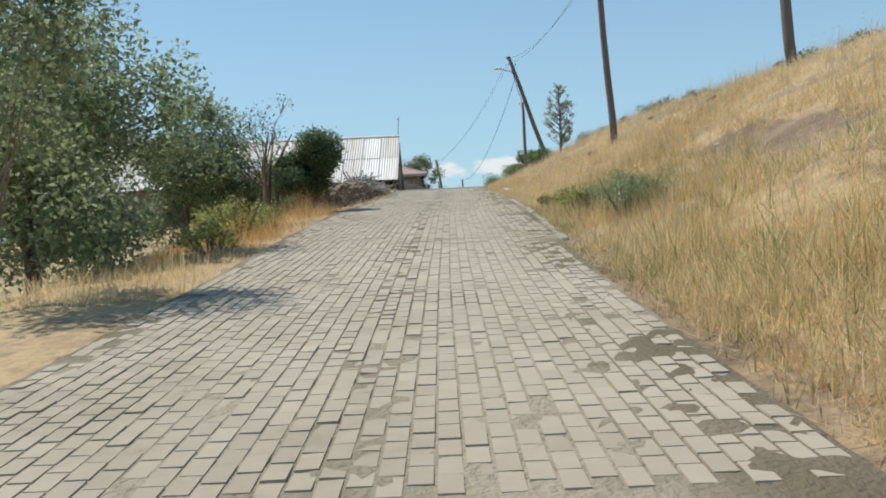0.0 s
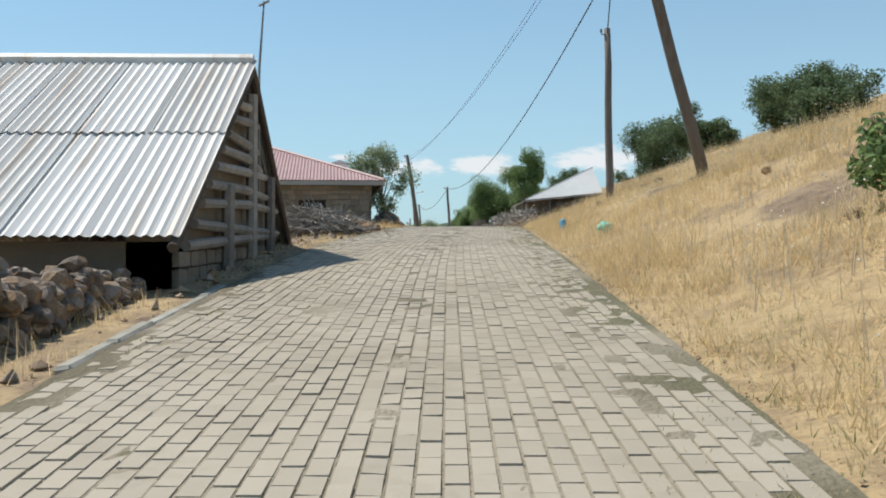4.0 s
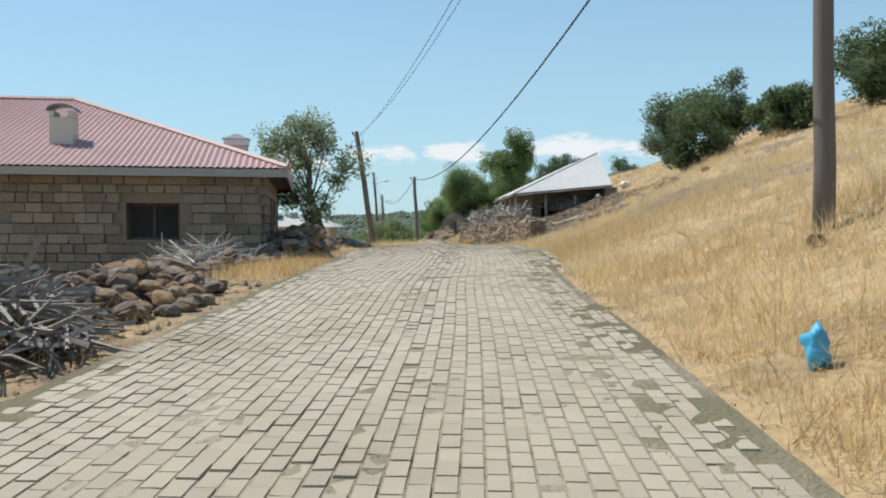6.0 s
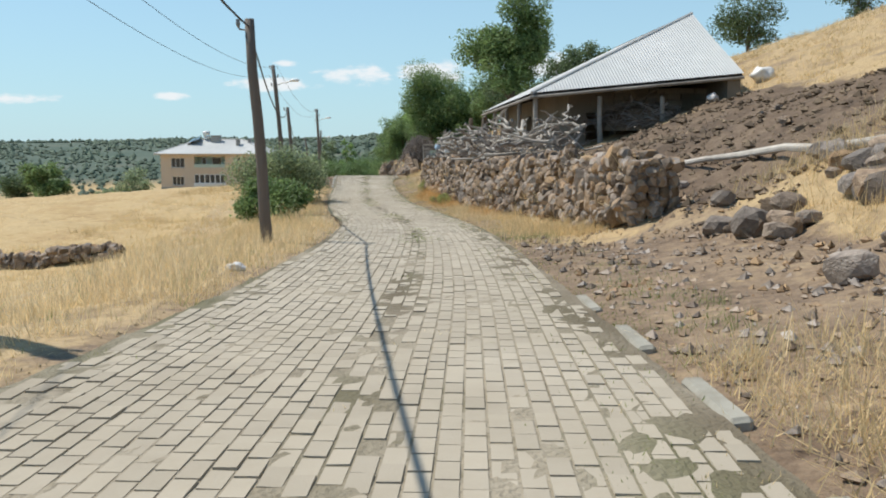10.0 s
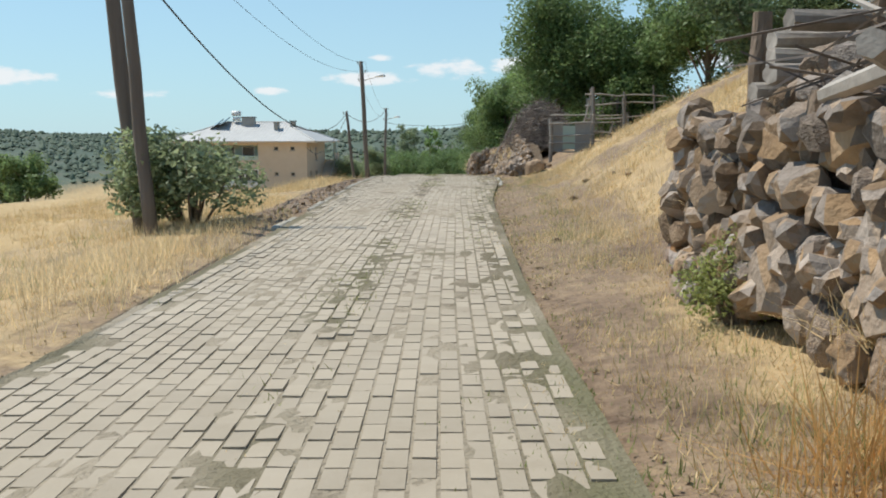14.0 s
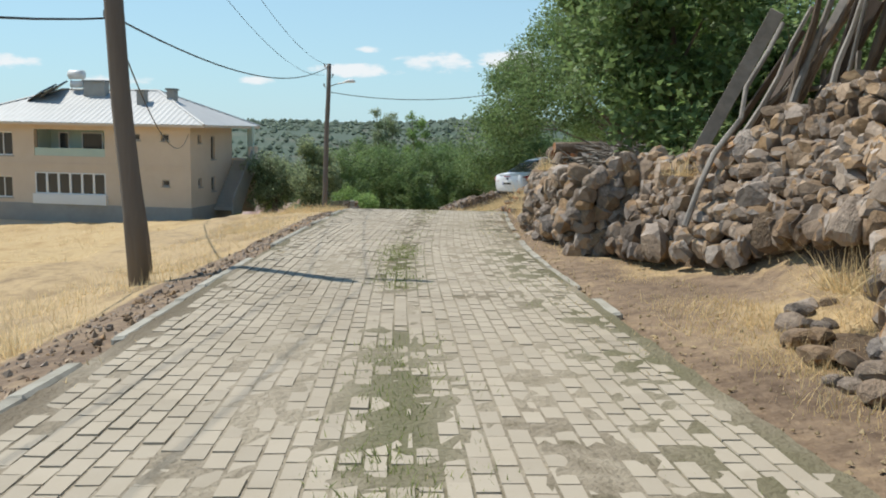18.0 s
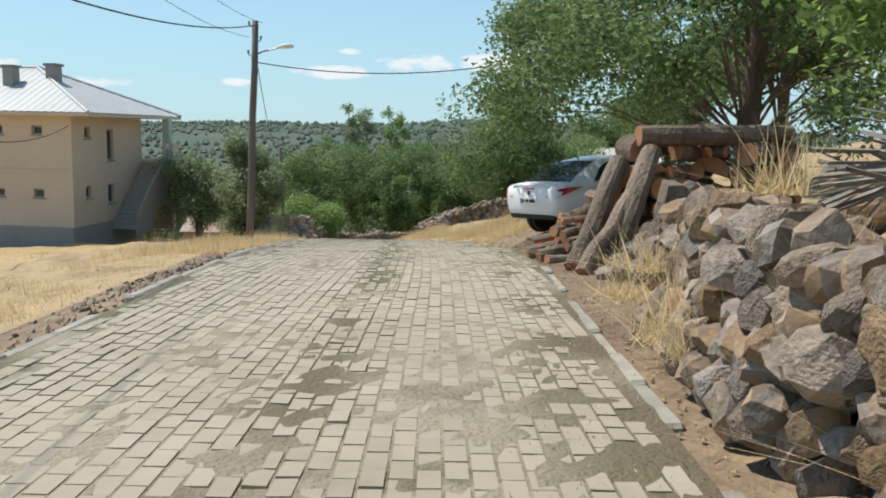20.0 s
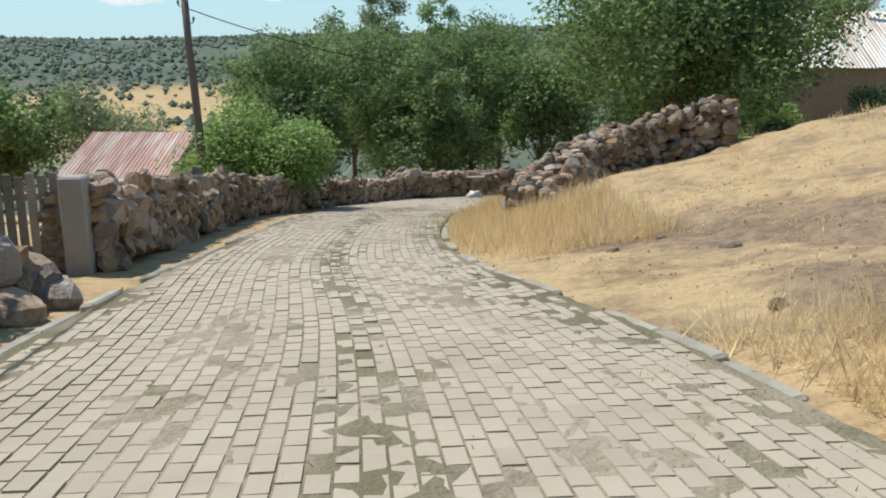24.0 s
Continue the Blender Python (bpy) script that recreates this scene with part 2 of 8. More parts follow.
M = dict(
    # dark filling of stone walls and heaps; in twig heaps it paints inner shade
    core_fill=shade("dark_fill", [(0.06, 0.04, 0.025), (0.13, 0.09, 0.055), (0.2, 0.15, 0.1)], 4.0, bump=0.8, bump_scale=16, dist=0.08),
    joint=shade("joint_sand", [(0.15, 0.125, 0.075), (0.25, 0.21, 0.15), (0.34, 0.292, 0.215), (0.28, 0.238, 0.17), (0.16, 0.14, 0.08)], 7.0, bump=0.9, bump_scale=30, dist=0.03),
    paver=shade("concrete_paver", [(0.272, 0.23, 0.168), (0.352, 0.303, 0.228), (0.388, 0.336, 0.257), (0.415, 0.362, 0.282), (0.313, 0.268, 0.198)], 1.6, bump=0.45, bump_scale=60, vary=0.07, island=True, dist=0.005),
    paver_part=shade("concrete_paver_single", [(0.272, 0.23, 0.168), (0.352, 0.303, 0.228), (0.388, 0.336, 0.257), (0.415, 0.362, 0.282), (0.313, 0.268, 0.198)], 1.6, bump=0.45, bump_scale=60, vary=0.07, coord="Object", dist=0.005),
    kerb=shade("kerb_concrete", [(0.2, 0.175, 0.13), (0.34, 0.32, 0.265), (0.42, 0.4, 0.34)], 6.0, bump=0.4, bump_scale=60, vary=0.12, dist=0.01),
    rock=shade("basalt_rock", [(0.1, 0.074, 0.054), (0.19, 0.143, 0.105), (0.285, 0.217, 0.157), (0.33, 0.256, 0.19), (0.3, 0.182, 0.11)], 6.0, bump=0.9, bump_scale=16, vary=0.42, dist=0.03),
    rocks=shade("basalt_rocks", [(0.1, 0.074, 0.054), (0.19, 0.143, 0.105), (0.285, 0.217, 0.157), (0.33, 0.256, 0.19), (0.3, 0.182, 0.11)], 6.0, bump=0.9, bump_scale=16, vary=0.42, island=True, dist=0.03),
    masonry=shade("wall_stone", [(0.16, 0.13, 0.1), (0.24, 0.2, 0.15), (0.3, 0.25, 0.19)], 4.0, bump=0.6, bump_scale=18, vary=0.25, dist=0.03),
    mortar=shade("mud_mortar", [(0.17, 0.14, 0.11), (0.26, 0.22, 0.17)], 5.0, bump=0.5, bump_scale=25),
    pole=shade("weathered_pole", [(0.1, 0.085, 0.075), (0.17, 0.145, 0.125), (0.22, 0.19, 0.16)], 9.0, stretch=(1, 1, 0.08), bump=0.5, bump_scale=30),
    wood=shade("grey_wood", [(0.17, 0.15, 0.13), (0.3, 0.27, 0.235), (0.42, 0.38, 0.33)], 9.0, bump=0.5, bump_scale=30, vary=0.25, dist=0.01),
    bark=shade("rough_bark", [(0.085, 0.062, 0.046), (0.19, 0.142, 0.102), (0.31, 0.245, 0.185)], 8.0, stretch=(1, 1, 0.25), bump=1.0, bump_scale=22, vary=0.2, dist=0.04),
    cutwood=shade("cut_wood", [(0.3, 0.13, 0.06), (0.44, 0.21, 0.1), (0.42, 0.26, 0.16)], 8.0, bump=0.3, vary=0.25),
    twig=shade("dry_twigs", [(0.13, 0.11, 0.095), (0.22, 0.185, 0.16), (0.3, 0.265, 0.23)], 4.0, bump=0, vary=0.4, island=True),
    branch=shade("bleached_branches", [(0.26, 0.23, 0.2), (0.42, 0.38, 0.33), (0.52, 0.48, 0.42)], 6.0, bump=0.3, vary=0.25, island=True),
    tin=shade("zinc_sheet", [(0.38, 0.39, 0.385), (0.46, 0.47, 0.46), (0.53, 0.535, 0.52)], 1.5, rough=0.6, metal=0.05, bump=0.1, vary=0.06, spec=0.5),
    rusty=shade("rusty_sheet", [(0.3, 0.17, 0.11), (0.5, 0.42, 0.35), (0.63, 0.61, 0.57), (0.66, 0.65, 0.62), (0.52, 0.44, 0.37)], 4.5, rough=0.6, metal=0.1, bump=0.1, vary=0.16, stretch=(1, 0.07, 0.07), coarse=0.45),
    redrust=shade("rust_red_sheet", [(0.64, 0.6, 0.56), (0.52, 0.42, 0.37), (0.38, 0.22, 0.17), (0.48, 0.33, 0.28), (0.62, 0.57, 0.52)], 3.5, rough=0.65, bump=0.15, vary=0.2, stretch=(1, 0.1, 0.1), coarse=0.5),
    redtin=shade("red_sheet", [(0.31, 0.185, 0.175), (0.38, 0.235, 0.222), (0.43, 0.28, 0.262)], 1.5, rough=0.55, metal=0.0, bump=0.1, vary=0.06),
    yellow=shade("yellow_plaster", [(0.58, 0.47, 0.355), (0.63, 0.52, 0.405), (0.67, 0.565, 0.445)], 1.2, bump=0.2, bump_scale=60),
    cream=shade("pale_plaster", [(0.55, 0.5, 0.4), (0.65, 0.6, 0.5)], 2.0, bump=0.2),
    teal=shade("pale_green_paint", [(0.42, 0.52, 0.45), (0.5, 0.6, 0.52)], 2.0, bump=0.1),
    grey=shade("grey_cement", [(0.28, 0.27, 0.25), (0.38, 0.37, 0.34)], 3.0, bump=0.3),
    white=shade("white_paint", [(0.72, 0.71, 0.68), (0.8, 0.8, 0.78)], 3.0, rough=0.5, bump=0.05),
    dark=shade("dark_opening", [(0.02, 0.02, 0.02), (0.04, 0.038, 0.035)], 3.0, bump=0),
    window=shade("window_glass", [(0.03, 0.035, 0.04), (0.05, 0.055, 0.06)], 1.0, rough=0.08, bump=0, spec=0.6),
    eave=shade("dark_eave_boards", [(0.06, 0.045, 0.035), (0.13, 0.1, 0.08)], 6.0, bump=0.3),
    iron=shade("grey_iron", [(0.18, 0.18, 0.18), (0.28, 0.28, 0.27)], 6.0, rough=0.5, metal=0.6, bump=0.1),
    wire=shade("black_cable", [(0.02, 0.02, 0.02), (0.035, 0.035, 0.035)], 3.0, rough=0.6, bump=0),
    straw=leafy("dry_grass", [(0.54, 0.4, 0.2), (0.72, 0.56, 0.31), (0.83, 0.69, 0.45)], 0.3),
    pale_head=shade("dry_flower", [(0.6, 0.54, 0.42), (0.75, 0.71, 0.62)], 20.0, bump=0, vary=0.25, island=True),
    weed=leafy("green_weed", [(0.16, 0.2, 0.06), (0.25, 0.29, 0.1), (0.42, 0.41, 0.18)], 0.3),
    # far oaks: green shifted bluish and pale, distance haze put into the colour
    hazy_leaf=shade("hazy_oak", [(0.1, 0.135, 0.092), (0.125, 0.16, 0.11)], 0.05, bump=0, vary=0.25, island=True),
    clod=shade("earth_clod", [(0.08, 0.055, 0.035), (0.15, 0.108, 0.07), (0.24, 0.18, 0.115)], 5.0, bump=0.3, vary=0.4, island=True),
    crumb=shade("straw_earth", [(0.2, 0.15, 0.09), (0.33, 0.25, 0.14), (0.44, 0.34, 0.19)], 5.0, bump=0.3, vary=0.3, island=True),
    leaf_pale=leafy("pale_grey_leaf", [(0.3, 0.33, 0.22), (0.4, 0.43, 0.29), (0.52, 0.54, 0.39)]),
    leaf=leafy("green_leaf", [(0.12, 0.18, 0.066), (0.186, 0.27, 0.102), (0.27, 0.366, 0.156)]),
    leaf_yellow=leafy("yellow_green_leaf", [(0.2, 0.24, 0.07), (0.31, 0.34, 0.11), (0.42, 0.42, 0.16)]),
    straw_orange=leafy("rusty_dry_fern", [(0.5, 0.28, 0.1), (0.62, 0.38, 0.15), (0.72, 0.5, 0.24)], 0.3),
    leaf_light=leafy("light_green_leaf", [(0.18, 0.264, 0.078), (0.264, 0.384, 0.12), (0.372, 0.504, 0.192)]),
    leaf_grey=leafy("grey_green_leaf", [(0.17, 0.212, 0.114), (0.283, 0.341, 0.185), (0.426, 0.482, 0.283)]),
    leaf_dark=leafy("dark_green_leaf", [(0.084, 0.126, 0.06), (0.132, 0.186, 0.09), (0.192, 0.252, 0.132)]),
)


def ground_material():
    """Dry grass soil, with stubble, dirt, dung and far scrub mixed in by the ground's own zones, their borders broken up."""
    m = shade("ground_cover", [(0.19, 0.13, 0.075), (0.31, 0.22, 0.115), (0.44, 0.32, 0.17), (0.3, 0.215, 0.12), (0.19, 0.14, 0.09)], 5.0, bump=0.6, bump_scale=14, dist=0.06)
    n, l = m.node_tree.nodes, m.node_tree.links
    b = n["Principled BSDF"]
    out = b.inputs["Base Color"].links[0].from_socket
    tc = n.new("ShaderNodeTexCoord")
    edge = n.new("ShaderNodeTexNoise")
    edge.inputs["Scale"].default_value, edge.inputs["Detail"].default_value = 1.7, 7
    edge.inputs["Roughness"].default_value = 0.7
    l.new(tc.outputs["Object"], edge.inputs["Vector"])
    zones = (("stubble", 2.2, [(0.3, 0.195, 0.085), (0.4, 0.275, 0.125), (0.47, 0.345, 0.175), (0.36, 0.25, 0.12)], 0.4),
             ("dirt", 6.0, [(0.11, 0.073, 0.046), (0.18, 0.125, 0.08), (0.25, 0.178, 0.112), (0.35, 0.258, 0.152)], 0.4),
             ("dung", 5.0, [(0.06, 0.04, 0.025), (0.13, 0.088, 0.055), (0.2, 0.145, 0.095)], 0.4),
             # the scrub greens lean to blue, with the haze of the hills painted in
             ("scrub", 0.022, [(0.048, 0.08, 0.053), (0.057, 0.088, 0.06), (0.067, 0.098, 0.067), (0.08, 0.108, 0.075), (0.11, 0.115, 0.08), (0.17, 0.155, 0.11)], 0.3))
    for name, scale, cols, coarse in zones:
        at = n.new("ShaderNodeAttribute")
        at.attribute_name = name
        su = n.new("ShaderNodeMath")
        su.operation = "ADD"
        l.new(at.outputs["Fac"], su.inputs[0])
        l.new(edge.outputs[0], su.inputs[1])
        th = n.new("ShaderNodeMapRange")
        th.inputs[1].default_value, th.inputs[2].default_value = 0.9, 1.12
        l.new(su.outputs[0], th.inputs[0])
        no, big, mx = n.new("ShaderNodeTexNoise"), n.new("ShaderNodeTexNoise"), n.new("ShaderNodeMix")
        no.inputs["Scale"].default_value, no.inputs["Detail"].default_value, no.inputs["Roughness"].default_value = scale, 9, 0.68
        big.inputs["Scale"].default_value, big.inputs["Detail"].default_value = scale * 0.12, 3
        mx.inputs[0].default_value = coarse
        for a in (no, big):
            l.new(tc.outputs["Object"], a.inputs["Vector"])
        l.new(no.outputs[0], mx.inputs[2])
        l.new(big.outputs[0], mx.inputs[3])
        ra = n.new("ShaderNodeValToRGB")
        while len(ra.color_ramp.elements) < len(cols):
            ra.color_ramp.elements.new(0.5)
        for i, c in enumerate(cols):
            ra.color_ramp.elements[i].position = 0.36 + 0.28 * i / (len(cols) - 1)
            ra.color_ramp.elements[i].color = (*c, 1)
        l.new(mx.outputs[0], ra.inputs[0])
        cm = n.new("ShaderNodeMix")
        cm.data_type = "RGBA"
        l.new(th.outputs[0], cm.inputs[0])
        l.new(out, cm.inputs[6])
        l.new(ra.outputs[0], cm.inputs[7])
        out = cm.outputs[2]
    l.new(out, b.inputs["Base Color"])
    return m


def mossy(m):
    """Dark moss and earth in the joints where the road bed says so."""
    n, l = m.node_tree.nodes, m.node_tree.links
    b = n["Principled BSDF"]
    at, mx = n.new("ShaderNodeAttribute"), n.new("ShaderNodeMix")
    at.attribute_name, mx.data_type = "moss", "RGBA"
    no, ra = n.new("ShaderNodeTexNoise"), n.new("ShaderNodeValToRGB")
    no.inputs["Scale"].default_value, no.inputs["Detail"].default_value = 9.0, 6
    ra.color_ramp.elements[0].position, ra.color_ramp.elements[0].color = 0.4, (0.14, 0.11, 0.07, 1)
    ra.color_ramp.elements[1].position, ra.color_ramp.elements[1].color = 0.62, (0.15, 0.14, 0.075, 1)
    l.new(no.outputs[0], ra.inputs[0])
    l.new(at.outputs["Fac"], mx.inputs[0])
    l.new(b.inputs["Base Color"].links[0].from_socket, mx.inputs[6])
    l.new(ra.outputs[0], mx.inputs[7])
    l.new(mx.outputs[2], b.inputs["Base Color"])


mossy(M["joint"])
M["ground"] = ground_material()

# ---- building helpers ----
def mesh_np(name, verts, faces, mats, slots=None, smooth=False):
    """A mesh from arrays: faces is (n, 3) or (n, 4)."""
    me = bpy.data.meshes.new(name)
    faces = np.asarray(faces)
    n, k = faces.shape
    me.vertices.add(len(verts))
    me.vertices.foreach_set("co", np.asarray(verts, np.float32).ravel())
    me.loops.add(n * k)
    me.loops.foreach_set("vertex_index", faces.astype(np.int32).ravel())
    me.polygons.add(n)
    me.polygons.foreach_set("loop_start", np.arange(0, n * k, k, dtype=np.int32))
    me.polygons.foreach_set("loop_total", np.full(n, k, np.int32))
    for m in (mats if isinstance(mats, (list, tuple)) else [mats]):
        me.materials.append(m)
    if slots is not None:
        me.polygons.foreach_set("material_index", np.asarray(slots, np.int32))
    me.polygons.foreach_set("use_smooth", np.full(n, bool(smooth)))
    me.update(calc_edges=True)
    me.validate()
    return me


def finish(bm, name, mats, smooth=False):
    me = bpy.data.meshes.new(name)
    bmesh.ops.recalc_face_normals(bm, faces=bm.faces[:])
    bm.to_mesh(me)
    bm.free()
    for m in (mats if isinstance(mats, (list, tuple)) else [mats]):
        me.materials.append(m)
    if smooth:
        me.polygons.foreach_set("use_smooth", np.ones(len(me.polygons), bool))
    return me


def part(name, bm, material, parent, label="", at=None, smooth=False, kind=""):
    """ONE mesh object under a thing or a part."""
    me = bm if isinstance(bm, bpy.types.Mesh) else finish(bm, name, material, smooth)
    ob = new(name, me)
    ob.parent = parent
    if at is not None:
        ob.matrix_local = at
    if label:
        ob["label"] = label
    if kind:
        ob["kind"] = kind
    return ob


def thing(name, m, label, category, group="", kind=""):
    ob = new(name)
    ob.matrix_world = m
    return tagged(ob, label, category, group, kind)


def add_box(bm, c, size, rot=0.0, bevel=0.0, jit=0.0, rnd=random):
    m = Matrix.Translation(c) @ Matrix.Rotation(rot, 4, "Z")
    vs = bmesh.ops.create_cube(bm, size=1.0, matrix=m @ Matrix.Diagonal((*size, 1)))["verts"]
    if jit:
        for v in vs:
            v.co += Vector([rnd.uniform(-jit, jit) for _ in range(3)])
    if bevel:
        es = list({e for v in vs for e in v.link_edges})
        bmesh.ops.bevel(bm, geom=es, offset=bevel, segments=1, affect="EDGES", profile=0.5)
    return vs


def box(c, size, rot=0.0, bevel=0.0, jit=0.0):
    bm = bmesh.new()
    add_box(bm, c, size, rot, bevel, jit)
    return bm


def add_tube(bm, pts, radii, sides=7, caps=True):
    """A tapered tube along points."""
    rings = []
    pts = [Vector(p) for p in pts]
    for i, p in enumerate(pts):
        d = (pts[min(i + 1, len(pts) - 1)] - pts[max(i - 1, 0)]).normalized()
        a = d.orthogonal().normalized() if i == 0 else (a - d * a.dot(d)).normalized()
        b = d.cross(a)
        r = radii[i] if isinstance(radii, (list, tuple)) else radii
        rings.append([bm.verts.new(p + (a * math.cos(6.2832 * k / sides) + b * math.sin(6.2832 * k / sides)) * r) for k in range(sides)])
    for r0, r1 in zip(rings, rings[1:]):
        for k in range(sides):
            bm.faces.new((r0[k], r0[(k + 1) % sides], r1[(k + 1) % sides], r1[k]))
    if caps:
        bm.faces.new(rings[0][::-1])
        bm.faces.new(rings[-1])
    return rings


def tube(pts, radii, sides=7):
    bm = bmesh.new()
    add_tube(bm, pts, radii, sides)
    return bm


def add_poly(bm, pts, thick=None):
    """A flat face, or a slab when thick (a vector) is given."""
    vs = [bm.verts.new(p) for p in pts]
    f = bm.faces.new(vs)
    if thick is not None:
        g = bmesh.ops.extrude_face_region(bm, geom=[f])["geom"]
        bmesh.ops.translate(bm, verts=[v for v in g if isinstance(v, bmesh.types.BMVert)], vec=thick)
    return f


# ---- the lie of the land ----
ROAD_Z = [(-80, -6.8), (-30, -3.32), (4.3, -0.79), (12.9, -0.02), (20.9, 0.69), (29.2, 1.32), (37.1, 1.98), (44.8, 2.48), (52.7, 2.79), (60.1, 3.05),
          (67.7, 3.13), (75.5, 3.02), (83.0, 2.91), (90.3, 2.69), (97.7, 2.39), (105.9, 2.10), (114.8, 2.02), (123.8, 2.04), (132.7, 2.01),
          (141.3, 1.88), (148.6, 1.46), (154.2, 1.29), (159.9, 1.12), (163.6, 0.97), (167.0, 0.82), (173.2, 0.26), (179.3, -0.41),
          (183.3, -0.86), (192.0, -1.90), (200, -3.0), (210.0, -4.5), (222, -6.0), (240.0, -8.0), (300, -13.0), (400, -18.0)]
ROAD_L = [(-80, -2.4), (8, -2.4), (18, -2.5), (28, -2.0), (34, -1.8), (44, -1.6), (50, -1.4), (56, -0.7), (64, 0.1), (70, 0.2), (76, 0.7), (82, 2.0),
          (87, 2.9), (93, 3.5), (99, 3.7), (105, 3.1), (112, 2.8), (123, 2.7), (135, 2.4), (145, 2.3), (154, 1.95), (166, 1.85), (172, 1.5), (180, 0.9),
          (186, 0.85), (192, 0.3), (198, -0.1), (203, -0.5), (212, -0.7), (222, -0.7)]
ROAD_R = [(-80, 1.3), (8, 1.45), (17, 1.75), (28, 1.9), (34, 1.75), (44, 2.25), (50, 2.7), (56, 3.2), (60, 3.4), (65, 4.1), (72, 5.1), (78, 5.5), (84, 5.8),
          (90, 6.2), (96, 6.5), (105, 6.3), (109, 5.8), (117, 5.6), (127, 5.7), (135, 6.2), (139, 6.3), (145, 6.0), (150, 5.7), (157, 5.3), (163, 5.5),
          (168, 5.8), (172, 6.0), (180, 5.7), (185, 5.4), (190, 4.6), (194, 3.2), (198, 2.8), (206, 2.9), (211, 4.5), (215, 9.0), (222, 9.0)]


def curve1(table):
    ys, vs = np.array(table, float).T
    yy = np.linspace(ys[0], ys[-1], int((ys[-1] - ys[0]) * 4) + 1)
    vv = np.interp(yy, ys, vs)
    k = np.hanning(27)
    k /= k.sum()
    vv = np.convolve(np.pad(vv, 13, mode="edge"), k, "valid")
    return lambda y: np.interp(y, yy, vv)


road_z, road_l, road_r = curve1(ROAD_Z), curve1(ROAD_L), curve1(ROAD_R)
OFF_R = [0, 0.5, 1.5, 3, 6, 10, 20, 45]
BANK_R = {-80: "0 .05 .3 1.1 2.7 4 5.2 8", 10: "0 .05 .4 1.2 2.8 4.1 5.2 8", 30: "0 .05 .3 1.1 2.6 3.8 5 8", 50: "0 .05 .4 1.1 2.3 3.3 4.6 8",
          66: "0 .05 .4 1.0 2.1 3.0 4.6 8", 80: "0 .05 .3 .9 2.3 4 7 12", 86: "0 .05 .2 .5 2 4 7.5 14", 92: "0 .05 .1 .6 2.2 3.8 8 15",
          100: "0 .03 .08 1.2 2.2 3.6 8 16", 110: "0 .03 .1 1.5 2.4 3.8 8 16", 118: "0 .05 .2 1.4 2.8 4 7.5 15", 126: "0 .05 .3 1.3 3 4.6 7 14",
          134: "0 .05 .3 1.2 2.8 4.4 6.5 13", 139: "0 0 .1 .7 1.6 2.6 5 12", 142.5: "0 0 .3 .9 1.4 2 4.5 12", 147: "0 .03 .1 1.2 1.7 2.2 4 11",
          158: "0 .03 .1 1.2 1.6 2 3.5 10", 164: "0 .03 .1 .8 1.2 1.6 3 9", 168.5: "0 0 .05 .12 .3 .7 2 8", 172: "0 .1 .25 .36 .5 .9 2 8", 174: "0 .22 .44 .49 .58 .9 2 8", 176: "0 .25 .56 .7 .85 1.1 2 8", 178.5: "0 .25 .6 .9 1.15 1.4 2.4 8",
          181.5: "0 .1 .4 1 1.5 2 3 8", 186: "0 .1 .5 1.1 1.7 2.2 3.2 8", 192: "0 .05 .2 .5 1.2 1.9 3.4 8", 198: "0 .05 .4 .8 1.4 2.2 4 9",
          204: "0 .1 .5 1 1.6 2.6 5 10", 211: "0 0 .1 .3 .8 2 4.5 10", 240: "0 .3 .6 1 2 3.5 6 11"}
OFF_L = [0, 0.6, 1.5, 3, 6, 12, 30, 90]
BANK_L = {-80: "0 0 0 -.1 -.3 -.6 -1.5 -5", 20: "0 0 -.1 -.5 -1.2 -2 -3 -7", 40: "0 0 -.1 -.3 -.9 -1.5 -3 -7", 52: "0 0 0 -.1 -.3 -.9 -2.5 -7",
          66: "0 0 -.1 -.4 -.9 -1.2 -3 -8", 82: "0 0 -.1 -.4 -.9 -1.3 -3 -9", 95: "0 0 -.1 -.5 -1 -1.3 -2.6 -8", 110: "0 0 -.15 -.6 -1.1 -1.3 -2.4 -7",
          125: "0 0 -.1 -.4 -.7 -.9 -2 -6", 140: "0 -.05 -.15 -.35 -.55 -.9 -2 -6", 156: "0 -.15 -.45 -.75 -.95 -1.3 -2.3 -6", 162: "0 -.15 -.4 -.7 -.95 -1.3 -2.3 -6",
          175: "0 -.05 -.1 -.2 -.6 -1 -2 -6", 195: "0 0 0 0 -.1 -.4 -.8 -5", 210: "0 0 .1 .1 -.3 -1 -2 -5", 240: "0 0 0 -.2 -.8 -1.5 -3 -7"}


def bank(table, offs):
    keys = np.array(sorted(table), float)
    rows = np.array([[float(v) for v in table[k].split()] for k in sorted(table)])

    def height(d, y):
        cols = np.stack([np.interp(y, keys, rows[:, c]) for c in range(len(offs))], -1)
        d = np.clip(d, 0, offs[-1])
        i = np.clip(np.searchsorted(offs, d, "right") - 1, 0, len(offs) - 2)
        o = np.array(offs, float)
        f = (d - o[i]) / (o[i + 1] - o[i])
        a = np.take_along_axis(cols, i[..., None], -1)[..., 0]
        b = np.take_along_axis(cols, (i + 1)[..., None], -1)[..., 0]
        return a + (b - a) * f
    return height


bank_r, bank_l = bank(BANK_R, OFF_R), bank(BANK_L, OFF_L)


def wob(x, y, f, p):
    return np.sin(x * f + p) * np.cos(y * f * 1.13 + 2.1 * p) + 0.5 * np.sin(x * f * 2.3 + y * f * 1.7 + p * 3)


def step(a, b, v):
    s = np.clip((v - a) / (b - a), 0, 1)
    return s * s * (3 - 2 * s)


